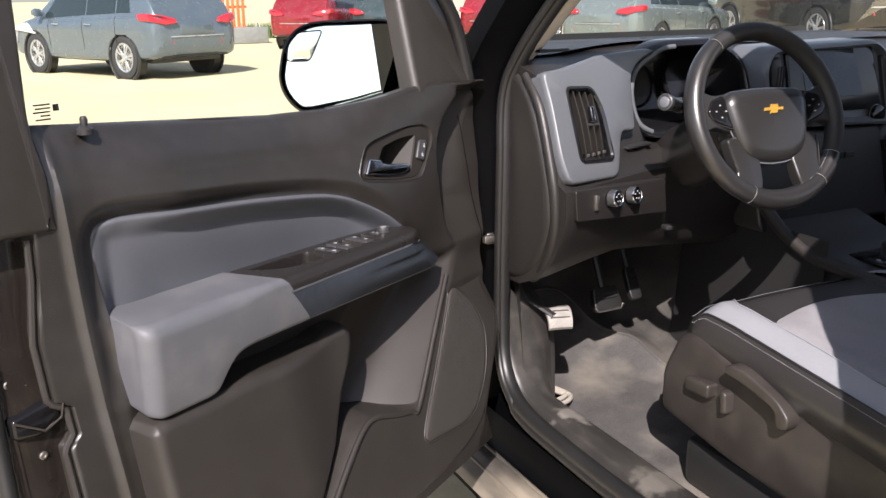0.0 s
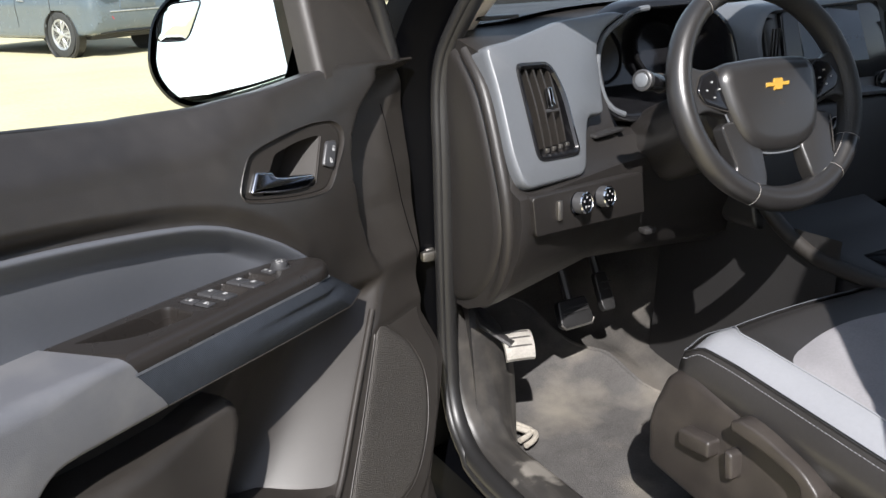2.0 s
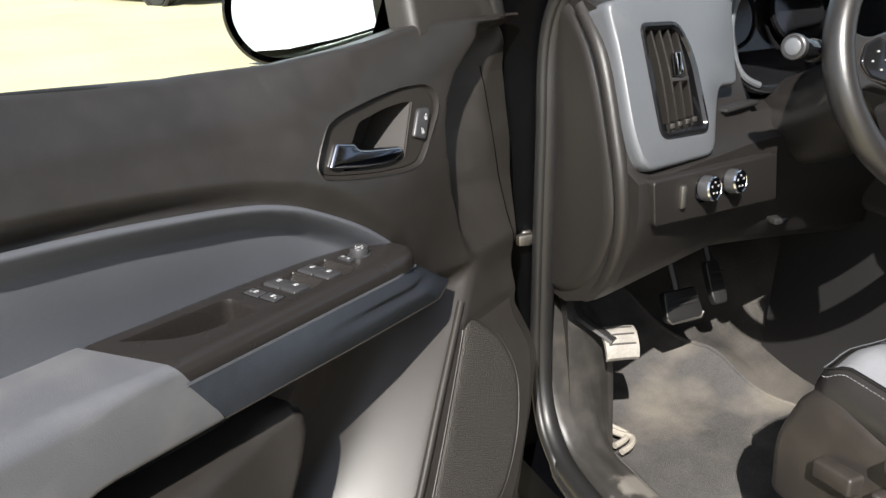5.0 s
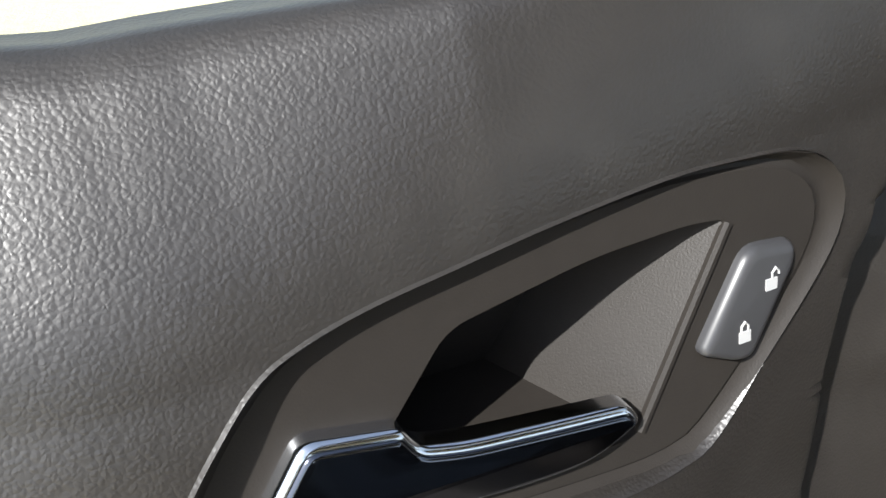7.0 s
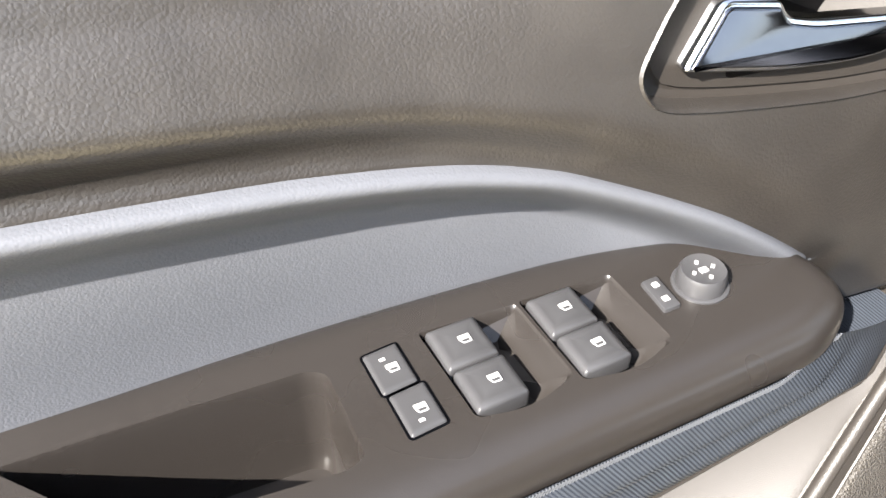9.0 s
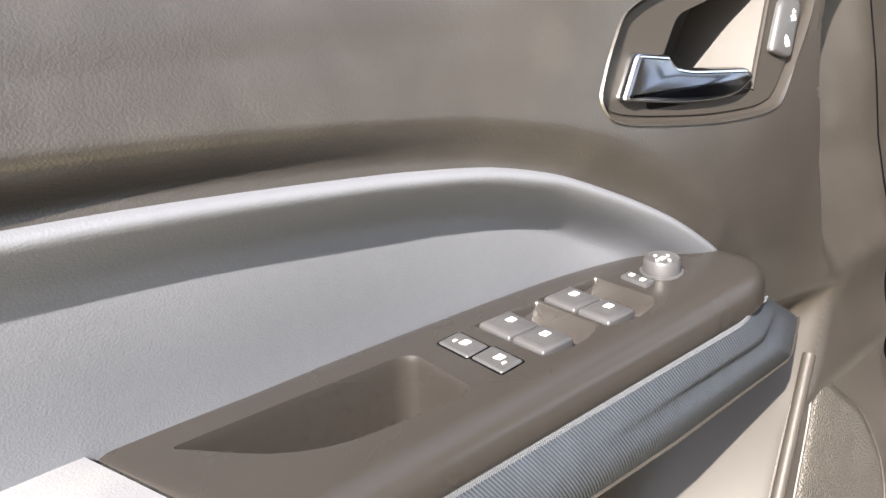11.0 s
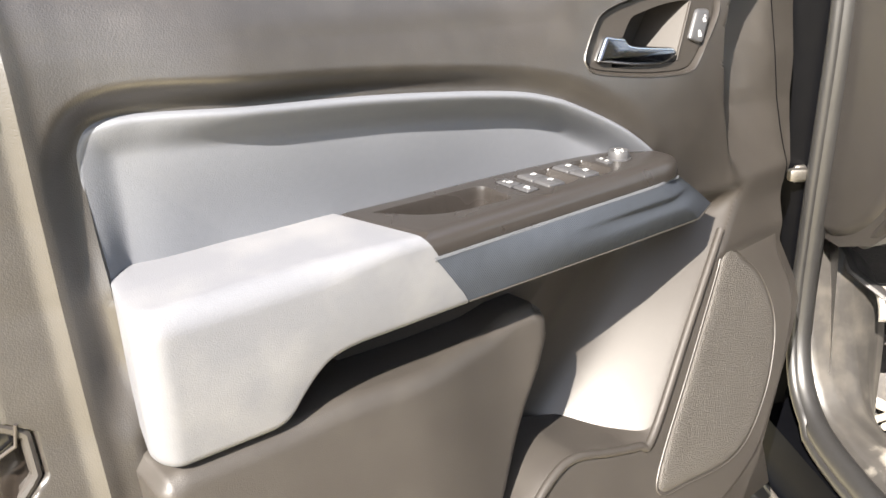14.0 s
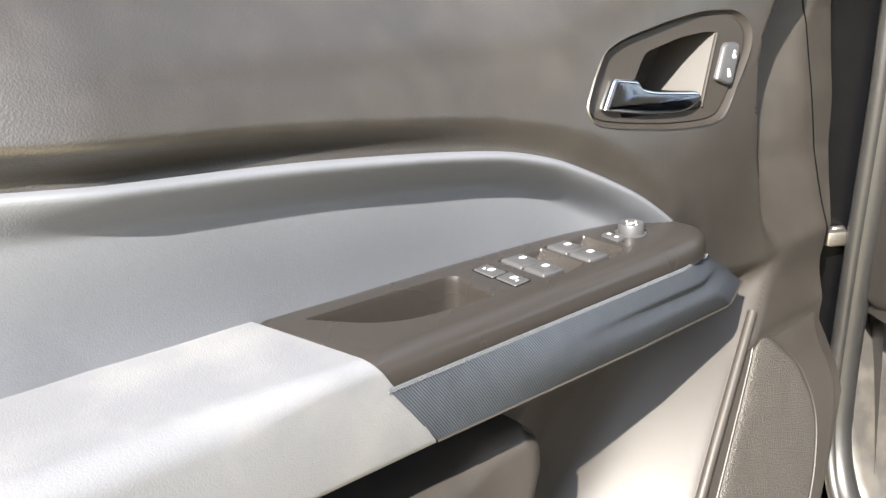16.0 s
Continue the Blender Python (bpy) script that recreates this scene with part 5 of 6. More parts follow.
# end cap: bulged cover plate with a parting line
bm = bmesh.new()
CAP = spline([(1.46, 0.87), (1.50, 1.0), (1.52, 1.12), (1.50, 1.22), (1.46, 1.262), (1.42, 1.265), (1.37, 1.22), (1.325, 1.12), (1.305, 1.05), (1.305, 0.99), (1.34, 0.92), (1.40, 0.87)], 5, closed=True)
prism(bm, CAP, 0.965, 0.93, 0.018, lambda y, z, x: (x, y + 0.03, z), 5)
part("end_cap", bm, M_DASH, dash, "dark dash end cover", sharp=60)
bm = bmesh.new()
tube(bm, spline([(0.940, 1.43, 1.262), (0.936, 1.375, 1.21), (0.934, 1.335, 1.12), (0.934, 1.315, 1.05), (0.937, 1.32, 0.98), (0.944, 1.36, 0.91), (0.952, 1.415, 0.87)], 6), 0.010, 10)
part("cap_bead", bm, M_DASH, dash, "rounded bead beside the end cover")

# silver-grey surround of the outer vent
FP = lambda x, z, h: (x, FACE(x, z) - h, z + 0.3 * h)
GREY = rounded([(0.936, 1.268), (0.939, 1.20), (0.938, 1.116), (0.948, 1.072), (1.10, 1.064), (1.127, 1.125), (1.139, 1.142), (1.182, 1.139), (1.19, 1.176), (1.197, 1.208), (1.204, 1.24), (1.232, 1.266), (1.296, 1.287), (1.264, 1.293), (1.115, 1.288), (0.998, 1.271)], [0.012, 0.02, 0.02, 0.022, 0.02, 0.01, 0.01, 0.012, 0.02, 0.01, 0.02, 0.02, 0.003, 0.01, 0.02, 0.02], 6)
VENT = rounded([(0.990, 1.236), (0.992, 1.104), (1.092, 1.096), (1.088, 1.19), (1.066, 1.231)], [0.012, 0.014, 0.014, 0.04, 0.016], 5)
bm = bmesh.new()
outer, hole = filled(bm, inset(GREY, 0.006), [VENT], lambda x, z: FP(x, z, 0.020))
prev = outer
for d, h in ((0.003, 0.0185), (0.001, 0.015), (0.0, 0.009), (0.0, -0.02)):
    ring = [bm.verts.new(FP(x, z, h)) for x, z in inset(GREY, d)]
    skin(bm, prev, ring)
    prev = ring
part("vent_surround", bm, M_DASHGREY, dash, "silver-grey painted vent surround", sharp=40)
bm = bmesh.new()
rings = [[FP(x, z, h) for x, z in inset(VENT, d)] for d, h in ((-0.003, 0.018), (-0.001, 0.0235), (0.003, 0.0240), (0.007, 0.020), (0.009, -0.02))]
loft(bm, rings, caps=(False, True))
vent = part("vent_frame", bm, M_GLOSSBLACK, dash, "dark oblong air vent frame")
for k in range(4):
    x = 1.010 + 0.0175 * k
    bm = bmesh.new()
    pts = [(x + 0.010 * ((z - 1.115) / 0.12) * -0.3 + 0.004, z) for z in np.linspace(1.118, 1.228 - 0.002 * k, 8)]
    rings = [[FP(px - 0.0016, z, 0.004), FP(px + 0.0016, z, 0.004), FP(px + 0.0018, z, 0.018 + 0.004 * math.sin(math.pi * i / 7)), FP(px - 0.0018, z, 0.018 + 0.004 * math.sin(math.pi * i / 7))] for i, (px, z) in enumerate(pts)]
    loft(bm, rings)
    part("vent_vane", bm, M_TRIM, vent)
bm = bmesh.new()
box(bm, FP(1.045, 1.182, 0.026), (0.008, 0.012, 0.030), 0.002, Matrix.Rotation(radians(-22), 4, "X"))
part("vent_tab", bm, M_CHROME, vent, "bright vent tab")
bm = bmesh.new()
box(bm, FP(1.046, 1.165, 0.021), (0.03, 0.006, 0.004), 0.001)
part("vane_link", bm, M_BUTTON, vent, "small link bar")
for k in range(4):
    bm = bmesh.new()
    box(bm, FP(1.016 + 0.0165 * k, 1.114, 0.0205), (0.007, 0.004, 0.006), 0.001)
    part("vane_stud", bm, M_STEEL, vent, "small pale stud")
# demister slot on the top corner
bm = bmesh.new()
box(bm, (1.02, 1.475, 1.303), (0.075, 0.03, 0.006), 0.002, Matrix.Rotation(radians(8), 4, "Z"))
part("demister_slot", bm, M_DARK, dash, "small dark demister slot")
# switch panel: two knobs, a thumb wheel, a shelf slot
bm = bmesh.new()
prism(bm, rounded([(0.952, 1.070), (1.240, 1.046), (1.258, 0.972), (0.96, 1.010)], 0.008, 4), -0.02, 0.004, 0.003, lambda x, z, h: (x, 1.268 + SHIFT(x) - h + (0.006 if z < 1.01 else 0), z), 3)
panel = part("switch_plate", bm, M_DASH, dash, "dark light switch plate")


def rotary(x, z):
    y = 1.264 + SHIFT(x)
    m = Matrix.Translation((x, y, z)) @ Matrix.Rotation(radians(20), 4, "Z") @ Matrix.Rotation(radians(82), 4, "X")
    bm = bmesh.new()
    lathe(bm, [(0.0185, -0.002), (0.0185, 0.004), (0.0172, 0.005)], m, 28)
    ring = part("knob_ring", bm, M_DARKCHROME, panel, "dark chrome knob ring")
    bm = bmesh.new()
    lathe(bm, [(0.0165, 0.0), (0.0160, 0.018), (0.0145, 0.021), (0.012, 0.0202), (0.001, 0.020)], m, 28)
    kn = part("rotary_knob", bm, M_BUTTON, panel, "black rotary knob with a chrome rim")
    bm = bmesh.new()
    lathe(bm, [(0.0162, 0.0185), (0.0155, 0.0212), (0.0140, 0.0216), (0.0135, 0.0208)], m, 28)
    part("knob_rim", bm, M_CHROME, kn, "chrome rim")
    bm = bmesh.new()
    for a, r in ((0.3, 0.008), (1.5, 0.008), (2.7, 0.008), (4.0, 0.007), (5.2, 0.007)):
        box(bm, (r * math.cos(a), r * math.sin(a), 0.0206), (0.0036, 0.0026, 0.0006))
    bmesh.ops.transform(bm, matrix=m, verts=bm.verts)
    part("knob_mark", bm, M_WHITE, kn, "white symbols")


rotary(1.057, 1.038)
rotary(1.119, 1.033)
bm = bmesh.new()
box(bm, (1.012, 1.260 + SHIFT(1.012), 1.038), (0.010, 0.008, 0.030), 0.003)
part("dimmer_wheel", bm, M_STEEL, panel, "small ribbed dimmer wheel")
bm = bmesh.new()
box(bm, (1.192, 1.318 + SHIFT(1.19), 1.112), (0.085, 0.03, 0.008), 0.005, Matrix.Rotation(radians(18), 4, "Z"))
part("coin_slot", bm, M_DARK, dash, "dark slot beside the column")
bm = bmesh.new()
box(bm, (1.27, 1.275 + SHIFT(1.27), 0.938), (0.026, 0.02, 0.010), 0.003)
part("bonnet_release", bm, M_DARK, dash, "small dark release tab")
# instrument cowl with a grey rim and dark dials inside
COWL = rounded([(1.230, 1.258), (1.210, 1.20), (1.222, 1.146), (1.262, 1.126), (1.50, 1.126), (1.535, 1.16), (1.53, 1.255), (1.47, 1.300), (1.315, 1.299)], 0.03, 6)
CY = lambda x, z: 1.464 + 0.30 * (z - 1.12)
bm = bmesh.new()
rings = [[(x, CY(x, z) + dy, z) for x, z in inset(COWL, d)] for d, dy in ((-0.012, 0.03), (-0.012, -0.012), (-0.008, -0.02), (0.0, -0.022), (0.004, -0.016), (0.012, 0.03), (0.03, 0.10))]
loft(bm, rings, caps=(False, True))
part("instrument_cowl", bm, M_GLOSSBLACK, dash, "dark recessed instrument cowl", sharp=60)
bm = bmesh.new()
cow = inset(COWL, 0.001)
cut = [p for p in cow if p[0] < 1.36 and not (p[1] < 1.13 and p[0] > 1.26)]
cut.sort(key=lambda p: math.atan2(p[1] - 1.215, p[0] - 1.38) % (2 * math.pi))
tube(bm, [(x, CY(x, z) - 0.022, z) for x, z in cut], 0.005, 8)
part("cowl_rim", bm, M_DASHGREY, dash, "silver rim of the instrument cowl")
for x in (1.30, 1.44):
    bm = bmesh.new()
    lathe(bm, [(0.055, 0), (0.055, 0.006), (0.050, 0.008), (0.048, 0.004), (0.001, 0.004)], Matrix.Translation((x, CY(x, 1.215) + 0.085, 1.215)) @ Matrix.Rotation(radians(73), 4, "X"), 28)
    part("dial", bm, M_GLOSSBLACK, dash, "dark round dial")

# steering column and stalk
bm = bmesh.new()
CM = Matrix.Translation((1.314, 1.199, 1.1895)) @ Matrix.Rotation(radians(-4), 4, "Z") @ Matrix.Rotation(radians(68), 4, "X")       # z of this pose leaves the wheel towards the driver
tube(bm, [CM @ Vector((0, 0, -0.05)), CM @ Vector((0, -0.005, -0.10)), CM @ Vector((0, -0.02, -0.20)), CM @ Vector((0, -0.02, -0.30))], [0.045, 0.062, 0.068, 0.066], 18)
column = part("column_shroud", bm, M_DASH, dash, "dark steering column shroud")
bm = bmesh.new()
column_collar = [(1.168, 1.264, 1.209), (1.160, 1.261, 1.211)]
tube(bm, [(1.235, 1.285, 1.195), (1.185, 1.268, 1.205), (1.150, 1.258, 1.213), (1.122, 1.250, 1.219)], [0.010, 0.0115, 0.0130, 0.0140], 16)
stalk = part("stalk", bm, M_GLOSSBLACK, column, "black column stalk")
bm = bmesh.new()
tube(bm, column_collar, 0.0142, 14)
part("stalk_collar", bm, M_SHIELD, stalk, "ribbed dull collar")
bm = bmesh.new()
mk = look((1.1215, 1.2498, 1.2192), (1.0, 1.20, 1.24))
lathe(bm, [(0.0145, 0.006), (0.0155, -0.001), (0.0150, -0.005), (0.0128, -0.0062), (0.0122, -0.0052), (0.0112, -0.0052), (0.0108, -0.0062), (0.001, -0.0064)], mk, 22)
knob = part("stalk_knob", bm, M_BUTTON, column, "black stalk end")
bm = bmesh.new()
lathe(bm, [(0.0098, -0.0055), (0.0098, -0.0068), (0.0090, -0.0074), (0.001, -0.0076)], mk, 20)
part("knob_cap", bm, M_DASHGREY, knob, "grey round cap")

# ---- steering wheel ----
wheel = thing("steering_wheel", "black leather steering wheel with a gold emblem", "steering wheel", CM)
R0 = 0.1585


def rim_arc(a0, a1, r, seg=14):
    bm = bmesh.new()
    n = max(6, int((a1 - a0) / 5))
    rings = []
    for i in range(n + 1):
        a = radians(a0 + (a1 - a0) * i / n)
        c = Vector((R0 * math.cos(a), R0 * math.sin(a), 0))
        d = c.normalized()
        rr = r(i / n)
        rings.append([c + d * rr * math.cos(w) + Vector((0, 0, 1)) * rr * 1.12 * math.sin(w) for w in [2 * math.pi * k / seg for k in range(seg)]])
    loft(bm, rings)
    return bm


thick = lambda t: 0.0165 + 0.001 * math.sin(math.pi * t)
part("rim_top", rim_arc(-32, 123.6, thick), M_PERF, wheel, "perforated black leather rim")
part("rim_left", rim_arc(124.2, 243.6, thick), M_WHEEL, wheel, "smooth dark leather rim")
part("rim_bottom", rim_arc(244.2, 304.6, lambda t: 0.0165 + 0.003 * math.sin(math.pi * t)), M_WHEEL, wheel, "stitched dark leather rim")
part("rim_right", rim_arc(305.2, 327.6, thick), M_WHEEL, wheel, "smooth dark leather rim")
for a in (123.9, 243.9, 304.9, 327.8):
    bm = bmesh.new()
    c, s = math.cos(radians(a)), math.sin(radians(a))
    tube(bm, [Vector((R0 * c, R0 * s, 0)) + Vector((c, s, 0)) * 0.0166 * math.cos(w) + Vector((0, 0, 0.0186)) * math.sin(w) for w in [2 * math.pi * k / 20 for k in range(21)]], 0.0003, 5)
    part("rim_seam", bm, M_STITCH, wheel, "pale stitched seam")
for first, count in ((310, 11), (268, 20)):      # stitches along the inside of the rim
    bm = bmesh.new()
    for a in [first + 1.6 * k for k in range(count)]:
        tube(bm, [Vector((0.1432 * math.cos(radians(q)), 0.1432 * math.sin(radians(q)), 0.009)) for q in (a, a + 0.9)], 0.0006, 5)
    tagged(part("rim_stitching", bm, M_STITCH, wheel, "pale stitches along the inner rim"), kind="stuff")
# hub, spokes, pads
HUB = rounded([(-0.096, 0.026), (-0.080, 0.047), (0.0, 0.052), (0.080, 0.047), (0.094, 0.026), (0.085, -0.030), (0.068, -0.070), (0.036, -0.087), (0.0, -0.090), (-0.036, -0.087), (-0.068, -0.070), (-0.085, -0.030)], [0.014, 0.02, 0.06, 0.02, 0.014, 0.03, 0.025, 0.02, 0.05, 0.02, 0.025, 0.03], 5)
bm = bmesh.new()
rings = [[(x, y, h) for x, y in inset(HUB, d)] for d, h in ((0.0, -0.04), (0.0, 0.0), (0.003, 0.008), (0.010, 0.014), (0.022, 0.0175))]
loft(bm, rings, caps=(False, True))
hub = part("hub_cover", bm, M_WHEEL, wheel, "dark moulded airbag cover")
bm = bmesh.new()
ho = inset(HUB, -0.0015)
tube(bm, [(x, y, 0.0) for x, y in ho if y < 0.0], 0.0016, 6)
part("hub_bead", bm, M_DASHGREY, hub, "thin satin bead")
bm = bmesh.new()
EMB = [(-0.021, 0.003), (-0.009, 0.003), (-0.0065, 0.0085), (0.0085, 0.0085), (0.009, 0.003), (0.021, 0.003), (0.0185, -0.003), (0.0065, -0.003), (0.0045, -0.0085), (-0.0105, -0.0085), (-0.0085, -0.003), (-0.0225, -0.003)]
prism(bm, EMB, 0.015, 0.0205, 0.001, lambda x, y, z: (x + 0.004, y + 0.006, z), 1)
part("emblem", bm, M_GOLD, hub, "plain gold cross-shaped emblem")
bm = bmesh.new()
box(bm, (0.004, -0.022, 0.0177), (0.012, 0.0022, 0.0006))
box(bm, (0.002, -0.015, 0.0177), (0.0018, 0.004, 0.0006))
part("hub_mark", bm, M_SHIELD, hub, "faint moulded bars")


def blade(name, poly, r, depth, mat, label, parent):
    """A flat moulding of the wheel with rounded edges, a little dished towards its middle."""
    bm = bmesh.new()
    prism(bm, rounded(poly, r, 4), -0.014, depth, 0.005, lambda x, y, z: (x, y, z - 0.10 * max(0.0, 0.13 - math.hypot(x, y)) * (z > 0)), 4)
    return part(name, bm, mat, parent, label)


for sx in (-1, 1):
    sp = blade("side_spoke", [(sx * 0.07, 0.044), (sx * 0.118, 0.040), (sx * 0.150, 0.058), (sx * 0.156, -0.034), (sx * 0.125, -0.016), (sx * 0.072, -0.032)], [0.004, 0.012, 0.004, 0.004, 0.016, 0.004], 0.006, M_DARK, "dark side spoke", wheel)
    line = [(sx * 0.136, 0.010), (sx * 0.123, 0.032), (sx * 0.097, 0.040), (sx * 0.088, 0.030), (sx * 0.079, -0.024), (sx * 0.092, -0.021), (sx * 0.126, -0.008)]
    pad = blade("button_pad", line, [0.006, 0.006, 0.006, 0.004, 0.004, 0.008, 0.006], 0.0105, M_GLOSSBLACK, "black steering wheel button pad", sp)
    bm = bmesh.new()
    edge_line = rounded(line, 0.006, 4)
    tube(bm, [(x, y, 0.0055) for x, y in edge_line + edge_line[:1]], 0.0012, 6)
    part("pad_bead", bm, M_TRIM, sp, "thin satin bead round the pad")
    for dx, dy in ((0, 0.012), (0, -0.010), (-0.011, 0.001), (0.011, 0.001)):
        bm = bmesh.new()
        box(bm, (sx * 0.107 + dx, 0.009 + dy, 0.0085), (0.0028, 0.0021, 0.004), 0.0003)
        part("button_mark", bm, M_WHITE, pad, "white button mark")
    blade("lower_spoke", [(sx * 0.066, -0.034), (sx * 0.104, -0.040), (sx * 0.093, -0.104), (sx * 0.106, -0.122), (sx * 0.086, -0.142), (sx * 0.052, -0.150), (sx * 0.041, -0.128), (sx * 0.036, -0.084), (sx * 0.05, -0.065)], [0.004, 0.01, 0.016, 0.004, 0.004, 0.004, 0.016, 0.004, 0.004], 0.009, M_WHEEL, "smooth dark lower spoke", wheel)
    bm = bmesh.new()
    tube(bm, [(sx * 0.102, -0.046, 0.0085), (sx * 0.097, -0.075, 0.0095), (sx * 0.093, -0.102, 0.0095)], 0.0012, 6)
    part("spoke_bead", bm, M_TRIM, wheel, "thin satin edge of the spoke")

# ---- centre stack and console ----
bm = bmesh.new()
SF = lambda x, z, h: (x, 1.415 + 0.25 * (z - 1.11) - h, z)
BEZS = rounded([(1.545, 1.12), (1.538, 1.24), (1.57, 1.290), (1.91, 1.298), (1.948, 1.26), (1.985, 1.10)], 0.025, 5)
loft(bm, [[SF(x, z, h) for x, z in inset(BEZS, d)] for d, h in ((0, -0.10), (0, 0.0), (0.004, 0.014), (0.010, 0.018), (0.014, 0.012), (0.018, -0.004))], caps=(False, True))
stack = part("screen_surround", bm, M_DASHGREY, dash, "silver-grey screen surround")
bm = bmesh.new()
prism(bm, rounded([(1.62, 1.145), (1.62, 1.280), (1.895, 1.286), (1.91, 1.140)], 0.012, 4), -0.01, 0.006, 0.004, lambda x, z, h: SF(x, z, h), 3)
scr = part("screen_bezel", bm, M_GLOSSBLACK, dash, "gloss black screen frame")
bm = bmesh.new()
prism(bm, rounded([(1.668, 1.176), (1.660, 1.278), (1.83, 1.280), (1.85, 1.174)], 0.004, 3), 0.0, 0.0075, 0.001, lambda x, z, h: SF(x, z, h), 1)
part("display", bm, M_SCREEN, scr, "dark glass display")
for x in (1.585, 1.935):
    bm = bmesh.new()
    prism(bm, rounded([(x - 0.014, 1.135), (x - 0.014, 1.262), (x + 0.016, 1.27), (x + 0.016, 1.135)], 0.01, 4), -0.01, 0.008, 0.004, lambda a, z, h: SF(a, z, h), 3)
    cv = part("centre_vent", bm, M_DARK, dash, "dark upright centre vent")
    for k in range(3):
        bm = bmesh.new()
        box(bm, SF(x - 0.007 + 0.008 * k, 1.2, 0.010), (0.0018, 0.004, 0.10))
        part("vent_vane", bm, M_TRIM, cv)
bm = bmesh.new()
prism(bm, rounded([(1.50, 0.90), (1.50, 1.105), (1.905, 1.105), (1.905, 0.90)], 0.02, 4), -0.08, 0.0, 0.008, lambda x, z, h: SF(x, z, h), 3)
low = part("stack_panel", bm, M_DARK, dash, "dark lower centre stack")
for x, z in ((1.735, 1.056), (1.89, 1.128), (1.93, 1.060)):
    bm = bmesh.new()
    lathe(bm, [(0.022, 0), (0.021, 0.012), (0.018, 0.014), (0.001, 0.014)], Matrix.Translation(SF(x, z, 0.0)) @ Matrix.Rotation(radians(82), 4, "X"), 22)
    part("climate_knob", bm, M_GLOSSBLACK, low, "black climate knob")
    bm = bmesh.new()
    lathe(bm, [(0.0225, 0.002), (0.0225, 0.005), (0.0205, 0.005)], Matrix.Translation(SF(x, z, 0.0)) @ Matrix.Rotation(radians(82), 4, "X"), 22)
    part("knob_ring", bm, M_STEEL, low, "bright knob ring")
for k in range(6):
    bm = bmesh.new()
    box(bm, SF(1.62 + 0.034 * k, 1.045, 0.003), (0.028, 0.006, 0.014), 0.002)
    part("stack_button", bm, M_BUTTON, low, "small dark button")
console = thing("centre_console", "dark centre console between the seats", "console")
bm = bmesh.new()
CONS = [(1.44, 0.55), (1.50, 0.80), (1.50, 0.95), (1.46, 0.955), (1.30, 0.90), (1.15, 0.875), (0.60, 0.87), (0.30, 0.95), (0.0, 0.95), (0.0, 0.55)]
prism(bm, rounded(CONS, 0.02, 4), 1.80, 1.535, 0.02, lambda y, z, x: (x - 0.04 * step(0.9, 0.6, z), y, z), 4)
body = part("console_body", bm, M_DARK, console)
bm = bmesh.new()
tube(bm, spline([(1.505, 1.40, 1.0), (1.512, 1.36, 0.95), (1.516, 1.29, 0.90), (1.518, 1.19, 0.873), (1.518, 0.9, 0.862)], 6), 0.014, 10)
part("console_rail", bm, M_TRIM, console, "smooth dark side rail")
bm = bmesh.new()
grid(bm, lambda s, t: (1.49 + 0.03 * t, 1.62 - 0.42 * s, 0.56 + 0.36 * t), 6, 6)
part("console_side", bm, M_DARK, console, "dark console side panel")
bm = bmesh.new()
tube(bm, spline([(1.66, 1.15, 0.87), (1.66, 1.15, 0.91), (1.66, 1.155, 0.95), (1.665, 1.165, 1.0), (1.66, 1.15, 1.02)], 5), [0.03] * 6 + [0.022] * 5 + [0.025] * 9 + [0.01], 16)
part("gear_lever", bm, M_LEATHER, console, "black leather gear lever")
bm = bmesh.new()
prism(bm, rounded([(1.58, 1.05), (1.75, 1.05), (1.75, 1.24), (1.58, 1.24)], 0.03, 4), 0.86, 0.884, 0.004, lambda x, y, z: (x, y, z), 2)
part("gear_plate", bm, M_GLOSSBLACK, console, "gloss black gear plate")
bm = bmesh.new()
for k in range(4):
    box(bm, (1.60, 1.09 + 0.018 * k, 0.8845), (0.006, 0.008, 0.001))
part("gear_mark", bm, M_WHITE, console, "small white marks")

# ---- pedals ----
pb = thing("parking_brake_pedal", "sunlit worn parking brake pedal under the dash", "pedal")
bm = bmesh.new()
PM = Matrix.Translation((1.036, 1.438, 0.766)) @ Matrix.Rotation(radians(-16), 4, "Z") @ Matrix.Rotation(radians(38), 4, "X")


def pedal_face(s, t, h=0.0):
    """A plate that curls over at its upper end."""
    a = (t - 0.42) * 2.2
    return PM @ Vector(((s - 0.5) * (0.050 + 0.006 * t), 0.033 * math.sin(a) + 0.008, -0.030 * (1 - math.cos(a)) + h - 0.002 * abs(2 * s - 1) ** 4))


loft(bm, [[pedal_face(s, t) for s in np.linspace(0, 1, 8)] + [pedal_face(s, t, -0.009) for s in np.linspace(1, 0, 8)] for t in np.linspace(0, 1, 12)])
rub = part("pedal_pad", bm, material("worn_pedal_rubber", (0.27, 0.255, 0.23), 0.7, spread=0.3, scale=60, dirt=(0.16, 0.145, 0.125), dirt_amount=0.4, dirt_scale=45), pb, "pale worn pedal pad")
for t in (0.30, 0.52, 0.74):
    bm = bmesh.new()
    tube(bm, [pedal_face(s, t, 0.0006) for s in np.linspace(0.1, 0.9, 8)], 0.0014, 6)
    part("pad_rib", bm, M_MAT, rub, "worn grey rib")
bm = bmesh.new()
tube(bm, [(1.025, 1.445, 0.768), (1.00, 1.50, 0.79), (0.995, 1.60, 0.88), (1.0, 1.66, 0.95)], [0.010, 0.011, 0.011, 0.011], 8, 0.5)
part("pedal_arm", bm, M_DARK, pb, "dark steel arm")
